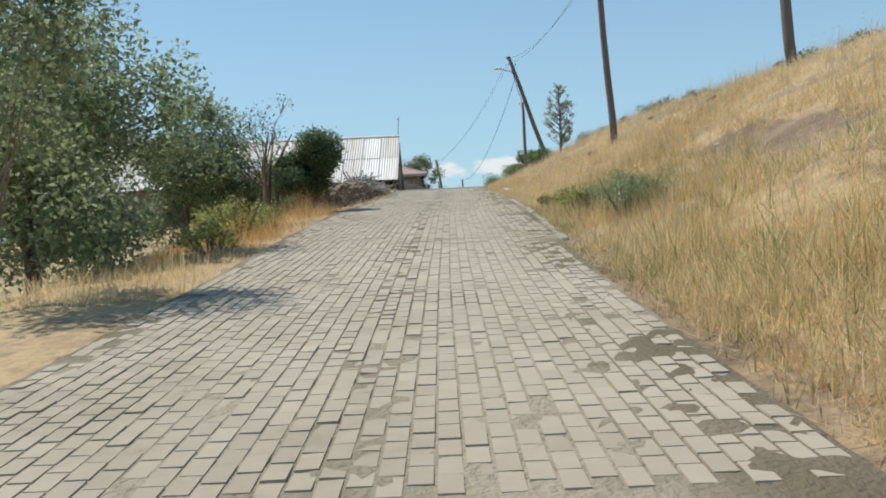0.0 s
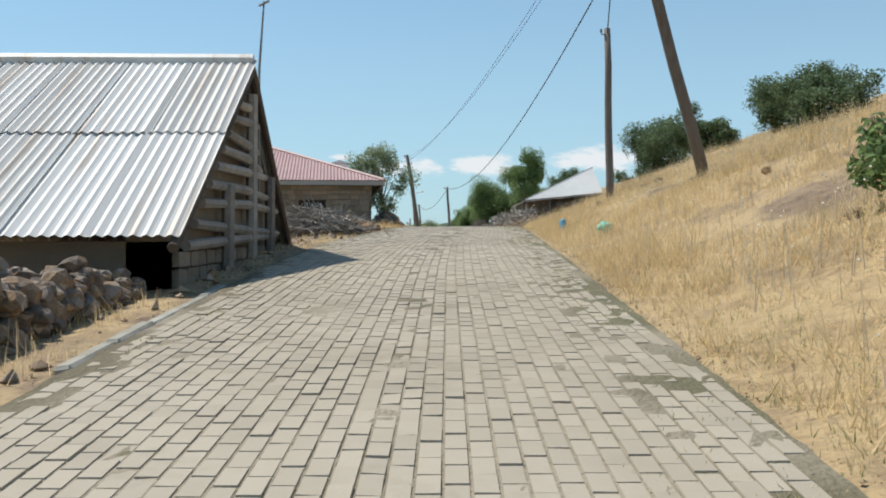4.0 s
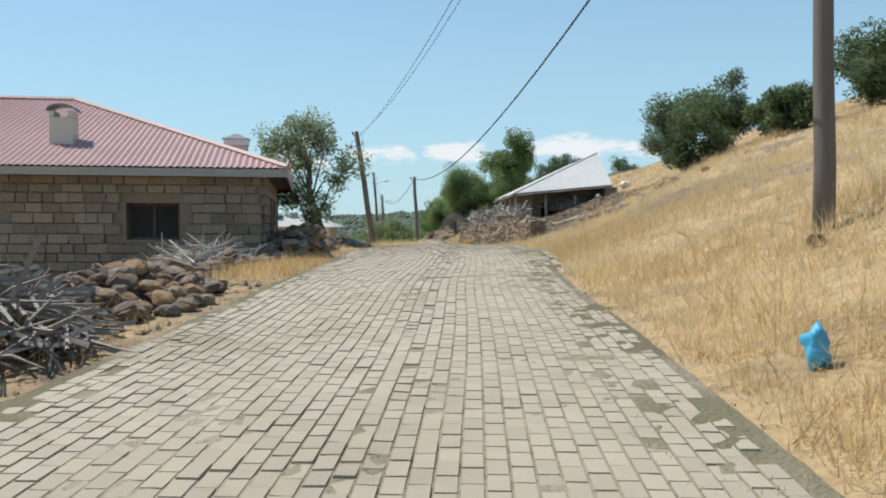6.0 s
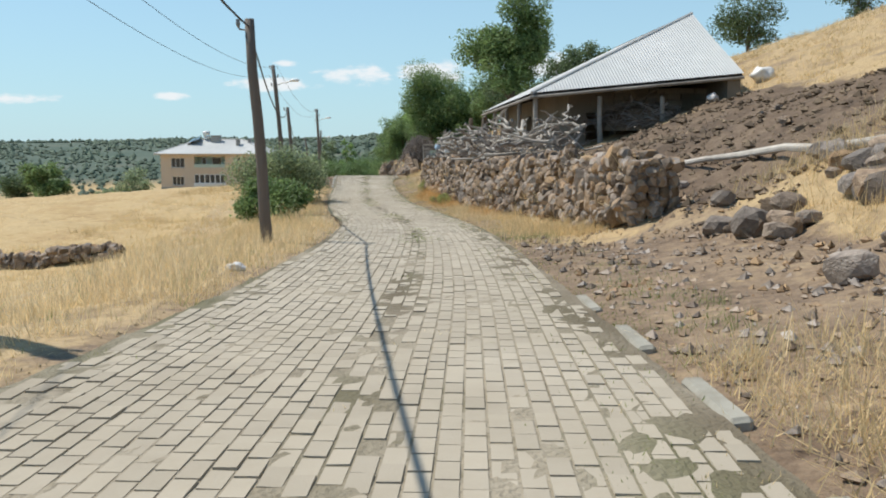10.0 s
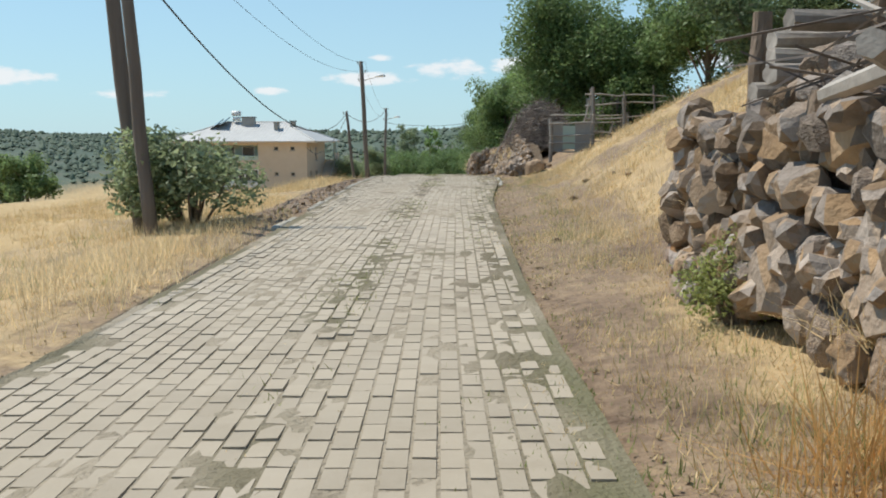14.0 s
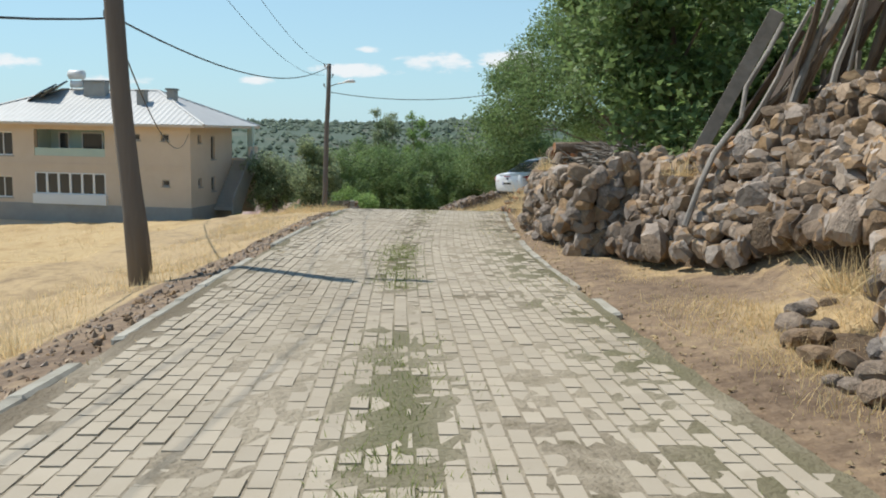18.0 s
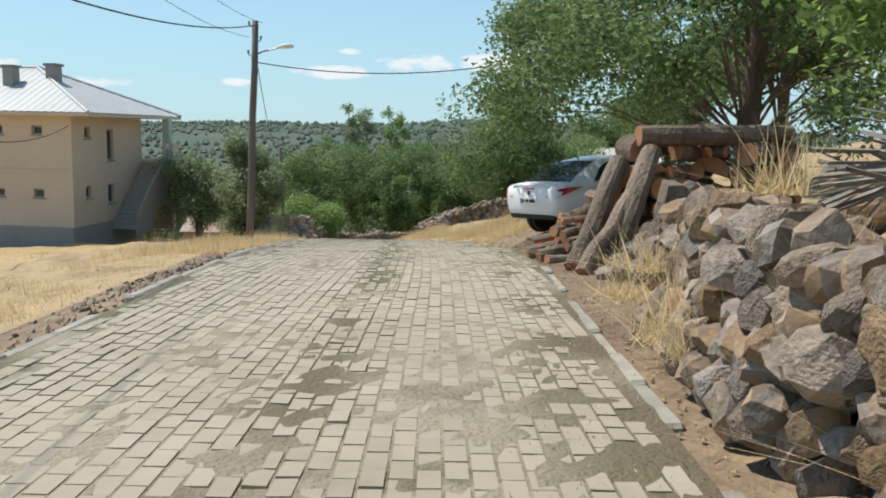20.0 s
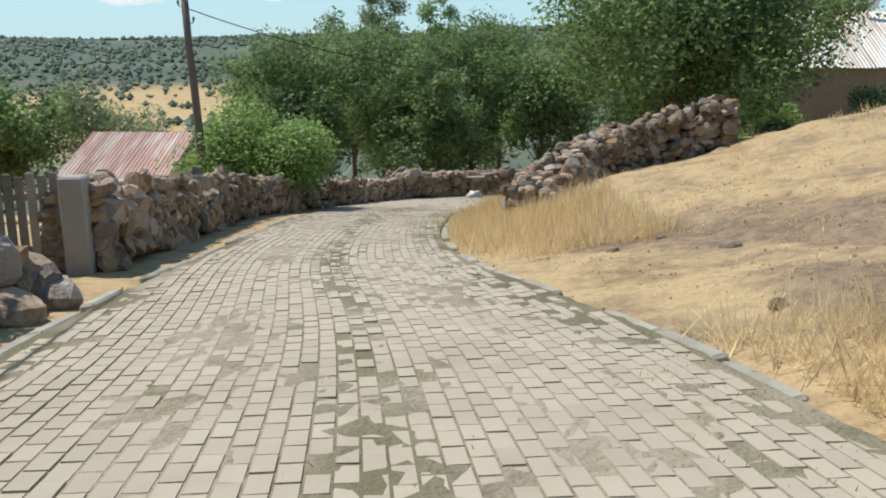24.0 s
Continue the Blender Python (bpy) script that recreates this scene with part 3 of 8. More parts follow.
def ground_z(x, y):
    x, y = np.asarray(x, float), np.asarray(y, float)
    yc = np.clip(y, -80, 240)
    dl, dr = road_l(y) - x, x - road_r(y)
    near = road_z(y) + np.where(dr > 0, bank_r(np.maximum(dr, 0), yc), np.where(dl > 0, bank_l(np.maximum(dl, 0), yc), 0.0))
    off = np.maximum(np.maximum(dl, dr), 0)
    amp = 0.09 * step(0.4, 2.5, off)
    near = near + amp * (wob(x, y, 1.9, 0.4) * 0.6 + wob(x, y, 0.7, 1.3) + 0.45 * wob(x, y, 3.7, 2.2) * step(0.8, 2.5, dr))
    # the valley and the hills beyond it
    r = np.hypot(x, y - 110)
    ang = np.arctan2(x, np.maximum(y - 110, -1e5))
    hill = -19 + (25.5 + 4 * np.sin(ang * 5 + 1) + 2.5 * np.sin(ang * 11 + 0.3) + 1.5 * np.sin(ang * 23)) * step(260, 900, r)
    hill = hill + 2.0 * wob(x, y, 0.012, 0.7) * step(150, 400, r)
    side = step(10, 60, x) * step(700, 150, r) * (18 + 0.02 * x)
    far = hill + side
    w = np.maximum(step(35, 130, np.maximum(dr, 0)), np.maximum(step(80, 200, np.maximum(dl, 0)), np.maximum(step(232, 330, y), step(-60, -160, y))))
    return near * (1 - w) + far * w


def gz(x, y):
    return float(ground_z(x, y))


def spread(start, stop, first, grow):
    out, s = [start], first
    while out[-1] < stop:
        out.append(out[-1] + s)
        s *= grow
    return np.array(out)


rows_y = np.concatenate([-(spread(60, 2500, 3, 1.25))[::-1], np.arange(-58, 232, 0.5), spread(232, 3000, 1.5, 1.12)])
off_cols = np.concatenate([np.arange(0, 12, 0.4), spread(12, 2600, 0.6, 1.13)])
yy = rows_y[:, None]
left = road_l(yy) - off_cols[None, ::-1]
right = road_r(yy) + off_cols[None, :]
gx = np.concatenate([left, right], 1)
gy = np.repeat(yy, gx.shape[1], 1)
gzv = ground_z(gx, gy)
mid = len(off_cols)
gzv[:, mid - 1:mid + 1] -= 0.02
nr, nc = gx.shape
idx = np.arange(nr * nc).reshape(nr, nc)
quads = np.stack([idx[:-1, :-1], idx[:-1, 1:], idx[1:, 1:], idx[1:, :-1]], -1).reshape(-1, 4)
# bare dirt, dung and far scrub as soft zones


def bare_spots(x, y):
    return wob(x, y, 0.62, 2.0) + 0.7 * wob(x, y, 1.5, 0.7)



dl, dr = road_l(gy) - gx, gx - road_r(gy)


def patch(d, d0, d1, y0, y1, soft=0.5, fade=1.2):
    return step(d0 - soft, d0 + soft, d) * step(d1 + soft, d1 - soft, d) * step(y0 - fade, y0 + fade, gy) * step(y1 + fade, y1 - fade, gy)


dirt = np.maximum.reduce([(0.32 + 0.5 * step(0.3, 1.1, bare_spots(gx, gy))) * step(1.0, 2.5, dr) * step(113, 118, gy) * step(142, 137, gy) * step(14, 9, dr), (0.3 + 0.5 * step(0.5, 1.3, bare_spots(gx, gy))) * step(1.2, 3.0, dr) * step(95, 88, gy) * step(24, 16, dr), 0.75 * patch(dr, 5.0, 7.5, 22, 32, 0.8), 0.85 * patch(dr, 2.7, 4.0, 10, 15.5, 0.5), 0.7 * patch(dr, 3.0, 6.0, 66, 78, 0.8), patch(dr, -0.3, 1.6, 117, 139, 0.4), patch(dr, -1, 4.6, 139.6, 145), (0.35 + 0.3 * step(-0.5, 0.6, bare_spots(gx, gy))) * patch(dr, -0.5, 2.2, 145, 160, 0.4), patch(dr, -1, 9, 165.5, 178.5), 0.7 * patch(dr, 0.2, 3.2, 80, 92),
                          patch(dl, -1, 1.0, 120, 172, 0.3), 0.75 * patch(dr, -1, 0.9, 78, 166, 0.3), 0.6 * patch(dl, -1, 0.5, 20, 120, 0.3), 0.9 * patch(dl, 0.8, 5, 24, 62), 0.6 * patch(dr, -1, 0.7, -60, 30, 0.3), (0.5 + 0.3 * step(-0.3, 0.7, bare_spots(gx, gy * 1.6))) * patch(dr, 0.9, 4.4, 186.5, 195.5, 0.8)])
dung = patch(dr, 2.2, 9.5, 91, 105, 0.6, 1.5)
scrub = step(110, 170, np.hypot(gx, gy - 110)) * (1 - step(60, 150, -gy))
scrub = scrub * (1 - 0.9 * np.exp(-((gx + 85) / 80) ** 2 - ((gy - 430) / 125) ** 2)) * (1 - 0.8 * np.exp(-((gx - 150) / 160) ** 2 - ((gy - 900) / 120) ** 2))
stub = step(3.5, 6.5, dl) * step(84, 92, gy)
ground_me = mesh_np("ground", np.stack([gx, gy, gzv], -1).reshape(-1, 3), quads, M["ground"], None, True)
for nm, val in (("dirt", dirt), ("dung", dung), ("scrub", scrub), ("stubble", stub)):
    at = ground_me.attributes.new(nm, "FLOAT", "POINT")
    at.data.foreach_set("value", val.ravel().astype(np.float32))
ground = tagged(new("ground", ground_me), "dry straw-coloured ground with stubble, bare dirt and scrubby hills", "ground", kind="structure")

# ---- the road: a bed of sand under concrete pavers ----
ry = np.concatenate([np.arange(-70, 2, 2.0), np.arange(2, 222.1, 0.15)])
w = np.linspace(0, 1, 49)
rx = road_l(ry)[:, None] * (1 - w) + road_r(ry)[:, None] * w
ryy = np.repeat(ry[:, None], 49, 1)
# sand fills the joints in the wheel tracks; soil creeps in at the edges; the crown is washed out
tracks = np.exp(-((w - 0.3) / 0.11) ** 2) + np.exp(-((w - 0.72) / 0.11) ** 2)
crown_w, rim = np.exp(-((w - 0.51) / 0.08) ** 2), np.maximum(step(0.14, 0.0, w), step(0.74, 0.94, w))
blot = wob(rx, ryy, 2.7, 0.3) * 0.4 + wob(rx, ryy, 0.9, 1.1) * 0.6
bed_noise = np.random.default_rng(9).normal(0, 1, rx.shape)
# soil and moss heave over the stones in small ragged islands
lump = np.random.default_rng(10).normal(0, 1, rx.shape)
lump = (np.roll(lump, 1, 1) + 2 * lump + np.roll(lump, -1, 1)) / 3.0 + 0.5 * np.random.default_rng(11).normal(0, 1, rx.shape)
over = np.maximum(crown_w[None] * np.where((ryy > 70) & (ryy < 212), 1.0, 0.45), rim[None] * (1 + 0.5 * step(128, 142, ryy) * step(170, 160, ryy) * step(0.6, 0.8, w)[None]))
heave = np.clip(over * (0.14 + 0.35 * blot) + 0.55 * over * lump, 0, 1.0)
rz = road_z(ry)[:, None] + 0.037 + (0.005 + 0.0035 * step(95, 130, ryy)) * tracks[None] * np.clip(0.75 + 0.5 * blot, 0, 1.2) + 0.016 * heave + 0.0016 * bed_noise
moss = np.clip(1.0 * crown_w[None] * np.clip(blot + 0.75, 0, 1) * np.where((ryy > 70) & (ryy < 212), 1.0, 0.5) + 1.0 * rim[None] * np.clip(blot + 0.8, 0, 1), 0, 1)
rv = np.stack([rx, ryy, rz], -1).reshape(-1, 3)
ri = np.arange(len(rv)).reshape(len(ry), 49)
rq = np.stack([ri[:-1, :-1], ri[:-1, 1:], ri[1:, 1:], ri[1:, :-1]], -1).reshape(-1, 4)
road_me = mesh_np("road", rv, rq, M["joint"], None, True)
at = road_me.attributes.new("moss", "FLOAT", "POINT")
at.data.foreach_set("value", moss.ravel().astype(np.float32))
road = tagged(new("road", road_me), "village road bed of sand with weeds between grey pavers", "road", kind="structure")


def paver_rows(y0, y1):
    """Centres and sizes of pavers laid lengthwise in columns that follow the road, every other column shifted by half."""
    out = []
    ln, wd = 0.2, 0.105
    for k in range(64):
        ys = np.arange(y0 + (k % 2) * ln * 0.5, y1, ln)
        a, b = road_l(ys) + 0.04, road_r(ys) - 0.04
        xs = (a + b) / 2 + (k - 31.5) * wd
        ok = (xs > a + wd * 0.4) & (xs < b - wd * 0.4)
        out.append(np.stack([xs, ys, np.full(len(ys), wd - 0.008), np.full(len(ys), ln - 0.008)], -1)[ok])
    return np.concatenate(out)


rng = np.random.default_rng(3)
pv = paver_rows(3, 218)
u = (pv[:, 0] - road_l(pv[:, 1])) / (road_r(pv[:, 1]) - road_l(pv[:, 1]))
edge = np.minimum(u, 1 - u)
# weeds and soil have swallowed some pavers at the edges and along the crown
gone = rng.random(len(pv)) < 0.14 * step(0.15, 0.02, edge) * np.where(u > 0.5, 1.0, 0.6) * (0.55 + 0.45 * np.sin(pv[:, 1] * 0.6 + 1))
crown = np.exp(-((u - 0.52) / 0.06) ** 2)
gone |= rng.random(len(pv)) < 0.3 * crown * (0.5 + 0.5 * np.sin(pv[:, 1] * 0.9) * np.sin(pv[:, 1] * 0.37 + 1)) * (pv[:, 1] > 70) * (pv[:, 1] < 212)
pv = pv[~gone]
u, crown, edge = u[~gone], crown[~gone], edge[~gone]
n = len(pv)
top = 0.045 + rng.normal(0, 0.002, n) - 0.006 * (rng.random(n) < 0.12 * (crown + step(0.2, 0.05, edge)))
tilt = rng.normal(0, 1, (n, 2)) * (0.006 + 0.022 * crown + 0.014 * step(0.2, 0.04, edge))[:, None]
hx, hy = pv[:, 2] / 2, pv[:, 3] / 2
bend = ((road_l(pv[:, 1] + 0.5) + road_r(pv[:, 1] + 0.5)) - (road_l(pv[:, 1] - 0.5) + road_r(pv[:, 1] - 0.5))) / 2
slope = (road_z(pv[:, 1] + 0.4) - road_z(pv[:, 1] - 0.4)) / 0.8
corners = []
for inset, lift in ((0.0, -0.03), (0.004, 0.0)):
    for sx, sy in ((-1, -1), (1, -1), (1, 1), (-1, 1)):
        dx, dy = sx * (hx - inset), sy * (hy - inset)
        z = road_z(pv[:, 1]) + top + lift + slope * dy + tilt[:, 0] * dx + tilt[:, 1] * dy
        corners.append(np.stack([pv[:, 0] + dx + bend * dy, pv[:, 1] + dy - bend * dx, z], -1))
cv = np.stack(corners, 1)
fq = [(4, 5, 6, 7)]
for lev in (0,):
    for i in range(4):
        fq.append((lev + i, lev + (i + 1) % 4, lev + 4 + (i + 1) % 4, lev + 4 + i))
fq = np.array(fq)
single = (pv[:, 1] > 104.2) & (pv[:, 1] < 106.1)
keep = ~single
nk = int(keep.sum())
part("pavers", mesh_np("pavers", cv[keep].reshape(-1, 3), (fq[None] + 8 * np.arange(nk)[:, None, None]).reshape(-1, 4), M["paver"]), None, road, kind="stuff")

flat_paver = mesh_np("paver", np.array([(sx * (0.0485 - i), sy * (0.096 - i), zz) for i, zz in ((0.0, -0.03), (0.004, 0.0)) for sx, sy in ((-1, -1), (1, -1), (1, 1), (-1, 1))]), fq, M["paver_part"])
for k in np.nonzero(single)[0]:
    ob = new("paver", flat_paver)
    ob.parent = road
    ob.matrix_local = Matrix.Translation((pv[k, 0], pv[k, 1], float(road_z(pv[k, 1])) + top[k])) @ Euler((math.atan(slope[k] + tilt[k, 1]), -math.atan(tilt[k, 0]), -math.atan(bend[k]))).to_matrix().to_4x4()

# ---- poles and wires ----
def lean(a, b, k):
    return Vector(a).lerp(Vector(b), k)


def utility_pole(base, top, r, label, lamp=0, cross=0, ins=3):
    """Wooden pole; lamp: side of the street light; ins: insulators near the top."""
    bx, by = base
    b = Vector((bx, by, gz(bx, by) - 0.3))
    t = Vector(top)
    ob = thing("utility_pole", Matrix.Translation((bx, by, gz(bx, by))), label, "utility pole", "poles along the road")
    o = Vector((bx, by, gz(bx, by)))
    pts = [lean(b - o, t - o, k / 5) + Vector((0.015 * math.sin(k * 2.1 + bx), 0, 0)) for k in range(6)]
    part("shaft", tube(pts, [r * (1.12 - 0.055 * k) for k in range(6)], 9), M["pole"], ob, smooth=True)
    d = (t - b).normalized()
    for k in range(ins):
        p = t - o - d * (0.18 + 0.42 * k)
        s = 1 if k % 2 else -1
        pin = part("insulator", tube([p, p + Vector((0.16 * s, 0, 0.02)), p + Vector((0.18 * s, 0, 0.1)), p + Vector((0.18 * s, 0, 0.17))], [0.014, 0.014, 0.035, 0.03], 6), M["iron"], ob)
    if lamp:
        p = t - o - d * 1.0
        e = p + Vector((0.75 * lamp, -0.12, 0.22))
        arm = part("lamp_arm", tube([p, p + Vector((0.3 * lamp, -0.05, 0.12)), e], 0.022, 6), M["iron"], ob)
        bm = bmesh.new()
        add_tube(bm, [e - Vector((0.08 * lamp, 0, 0)), e + Vector((0.12 * lamp, -0.02, 0.05)), e + Vector((0.34 * lamp, -0.05, 0.06)), e + Vector((0.44 * lamp, -0.06, 0.03))], [0.03, 0.07, 0.075, 0.03], 8)
        part("lamp_head", bm, M["white"], ob, "pale street lamp head", smooth=True)
    if cross:
        part("crossarm", box(t - o - d * 0.35, (1.0, 0.08, 0.09), 0.2, 0.008), M["pole"], ob)
    return t


TOP = {}
TOP["z"] = utility_pole((8.9, 22.0), (8.55, 22.0, 8.6), 0.13, "stout grey wooden pole on the dry grass slope")
TOP["p"] = utility_pole((5.75, 28.7), (5.35, 28.7, 8.9), 0.11, "tall grey wooden pole on the dry grass bank")
TOP["a"] = utility_pole((6.5, 51.9), (4.2, 50.2, 10.1), 0.12, "leaning grey wooden pole with a street lamp", lamp=-1)
TOP["b"] = utility_pole((5.7, 57.8), (5.62, 57.8, 8.6), 0.105, "upright dark wooden pole carrying one cable", ins=1)
TOP["c"] = utility_pole((0.54, 86.6), (-0.27, 86.1, 7.6), 0.12, "leaning grey wooden pole with insulators beside the paving")
TOP["e"] = utility_pole((2.6, 93.7), (2.38, 93.6, 6.1), 0.09, "short dark wooden pole in the dry verge", ins=1)
TOP["f"] = utility_pole((0.32, 123.5), (-0.2, 123.5, 7.92), 0.11, "leaning grey wooden pole with a street lamp", lamp=1)
TOP["g"] = utility_pole((0.8, 122.5), (0.55, 122.5, 5.86), 0.09, "short dark wooden pole beside a taller one", ins=1)
TOP["k"] = utility_pole((-0.59, 159.2), (-1.02, 159.2, 4.63), 0.085, "short leaning wooden pole at the field's edge", ins=1)
TOP["h"] = utility_pole((0.47, 155.7), (0.24, 155.2, 7.0), 0.115, "tall grey wooden pole with a street lamp", lamp=1)
TOP["i"] = utility_pole((-1.0, 183.7), (-0.8, 183.8, 5.6), 0.11, "tall grey wooden pole with a street lamp", lamp=1)
TOP["j"] = utility_pole((-3.8, 208.2), (-4.0, 208.0, 1.35), 0.11, "dark wooden pole among the trees", ins=2)


def cable(name, a, b, sag, r, label):
    pts = []
    a, b = Vector(a), Vector(b)
    for k in range(25):
        f = k / 24
        p = a.lerp(b, f)
        p.z -= sag * 4 * f * (1 - f)
        pts.append(p)
    ob = new(name, finish(tube(pts, r, 5), name, M["wire"]))
    return tagged(ob, label, "cable", "cables between the poles")


CB = "black overhead cable sagging between wooden poles"
cable("overhead_cable", (4.58, 50.48, 9.0), TOP["e"] - Vector((0, 0, 0.12)), 1.5, 0.016, CB)
for a, b, s in (("e", "g", 0.8), ("g", "k", 1.6), ("k", "i", 0.7), ("a", "b", 0.1)):
    cable("overhead_cable", TOP[a] - Vector((0, 0, 0.12)), TOP[b] - Vector((0, 0, 0.12)), s, 0.016, CB)
cable("overhead_cable", TOP["i"] - Vector((0, 0, 1.2)), (14.5, 182.0, 7.2), 1.3, 0.016, "black service cable running from a pole to the trees")
cable("overhead_cable", TOP["i"] - Vector((0, 0, 0.9)), TOP["j"], 1.0, 0.014, CB)
cable("overhead_cable", TOP["j"] - Vector((0, 0, 0.2)), (9, 216, -0.5), 0.9, 0.014, "black service cable running into the trees")
cable("overhead_cable", TOP["k"] - Vector((0, 0, 0.3)), (-8.3, 188.6, 2.4), 1.2, 0.014, "black service cable running to the yellow house")
for a, b, s in (("z", "p", 0.3), ("p", "a", 0.6), ("a", "c", 0.9), ("c", "f", 0.9), ("f", "h", 0.9), ("h", "i", 0.9)):
    for k in range(2):
        o = Vector((0.2 * (1 - 2 * k), 0, -0.05 - 0.42 * k))
        cable("thin_wire", TOP[a] + o, TOP[b] + o, s, 0.0065, "thin power wire strung between insulators")


# ---- roofs ----
def corrugated(a, b, c, d, pitch, amp, name="roof"):
    """A corrugated slope: eave a to b, ridge d to c (d over a's side); d = c makes a triangle."""
    a, b, c, d = (Vector(p) for p in (a, b, c, d))
    e = b - a
    ln = e.length
    e.normalize()
    nrm = e.cross(d - a).normalized()
    if nrm.z < 0:
        nrm = -nrm
    s1, s2 = (d - a).dot(e), (c - a).dot(e)
    up = ((d - a) - e * s1)
    n = max(4, int(ln / (pitch / 4)))
    vs, fs = [], []
    for k in range(n + 1):
        s = ln * k / n
        f = min(1.0, s / s1 if s1 > 1e-3 else 1.0, (ln - s) / (ln - s2) if ln - s2 > 1e-3 else 1.0)
        o = nrm * (amp * math.cos(6.2832 * s / pitch))
        for q in (0.0, 0.5, 1.0):
            vs.append(a + e * s + up * (f * q) + o)
    for k in range(n):
        for q in range(2):
            fs.append((3 * k + q, 3 * k + 3 + q, 3 * k + 4 + q, 3 * k + 1 + q))
    return np.array(vs), np.array(fs)


def roof_part(parent, a, b, c, d, pitch, amp, mat, label="", o=(0, 0, 0)):
    v, f = corrugated(a, b, c, d, pitch, amp)
    return part("roof_slope", mesh_np("roof_slope", v - np.array(o), f, mat), None, parent, label)


def wall_box(parent, name, x0, x1, y0, y1, z0, z1, mat, o, openings=(), label=""):
    """A wall slab with openings cut through it: openings as (along0, along1, z0, z1)."""
    bm = bmesh.new()
    along_x = (x1 - x0) > (y1 - y0)
    lo, hi = (x0, x1) if along_x else (y0, y1)
    cuts = sorted({lo, hi, *[v for w in openings for v in w[:2]]})
    zs = sorted({z0, z1, *[v for w in openings for v in w[2:]]})
    for s0, s1 in zip(cuts, cuts[1:]):
        for h0, h1 in zip(zs, zs[1:]):
            m, hm = (s0 + s1) / 2, (h0 + h1) / 2
            if any(w[0] < m < w[1] and w[2] < hm < w[3] for w in openings):
                continue
            if along_x:
                add_box(bm, (m - o[0], (y0 + y1) / 2 - o[1], hm - o[2]), (s1 - s0, y1 - y0, h1 - h0))
            else:
                add_box(bm, ((x0 + x1) / 2 - o[0], m - o[1], hm - o[2]), (x1 - x0, s1 - s0, h1 - h0))
    bmesh.ops.remove_doubles(bm, verts=bm.verts[:], dist=1e-4)
    return part(name, bm, mat, parent, label)


# ---- rough stones, shared by every wall and heap ----
rock_rng = random.Random(11)


def rough_stone(seed):
    """A weathered field stone: a ball pared flat by a few random planes, its arrises knocked off."""
    rnd = random.Random(seed)
    bm = bmesh.new()
    bmesh.ops.create_icosphere(bm, subdivisions=2, radius=1.0)
    planes = []
    for ax in range(3):
        for sg in (-1, 1):
            n = Vector((0, 0, 0))
            n[ax] = sg
            n += Vector([rnd.uniform(-0.4, 0.4) for _ in range(3)])
            planes.append((n.normalized(), rnd.uniform(0.36, 0.52)))
    for _ in range(rnd.randrange(2, 6)):
        planes.append((Vector([rnd.gauss(0, 1) for _ in range(3)]).normalized(), rnd.uniform(0.4, 0.56)))
    for v in bm.verts:
        d = v.co.normalized()
        r = 0.62
        for n, k in planes:
            c = d.dot(n)
            if c > 0.05:
                r = min(r, k / c)
        r *= 1 + 0.05 * noise.noise(d * 2.6 + Vector((seed, 0, 0))) + 0.06 * noise.noise(d * 7.0 + Vector((0, seed, 0)))
        v.co = d * r
    bmesh.ops.dissolve_limit(bm, angle_limit=radians(6), verts=bm.verts[:], edges=bm.edges[:])
    bmesh.ops.triangulate(bm, faces=bm.faces[:])
    me = finish(bm, "stone", M["rock"], True)
    me.set_sharp_from_angle(angle=radians(16))
    return me


ROCKS = [rough_stone(40 + k) for k in range(20)]
ROCK_V = []
for me in ROCKS:
    me.calc_loop_triangles()
    v = np.array([p.co[:] for p in me.vertices])
    f = np.array([t.vertices[:] for t in me.loop_triangles])
    ROCK_V.append((v, f))


def lay_stones(parent, origin, places, single=300, mat="rocks"):
    """places: (x, y, z, sx, sy, sz, turn, tip). The first ones are stones of their own, the rest one joined mesh."""
    vs, fs, base = [], [], 0
    for i, (x, y, z, sx, sy, sz, turn, tip) in enumerate(places):
        k = rock_rng.randrange(len(ROCKS))
        m = Matrix.Translation(Vector((x, y, z)) - Vector(origin)) @ Euler((tip, rock_rng.uniform(-0.4, 0.4), turn)).to_matrix().to_4x4() @ Matrix.Diagonal((sx, sy, sz, 1))
        if i < single:
            ob = new("stone", ROCKS[k])
            ob.parent = parent
            ob.matrix_local = m
        else:
            v, f = ROCK_V[k]
            a = np.array(m)
            vs.append(v @ a[:3, :3].T + a[:3, 3])
            fs.append(f + base)
            base += len(v)
    if vs:
        me = mesh_np("stones", np.concatenate(vs), np.concatenate(fs), M[mat], None, True)
        me.set_sharp_from_angle(angle=radians(16))
        part("stones", me, None, parent, kind="stuff")


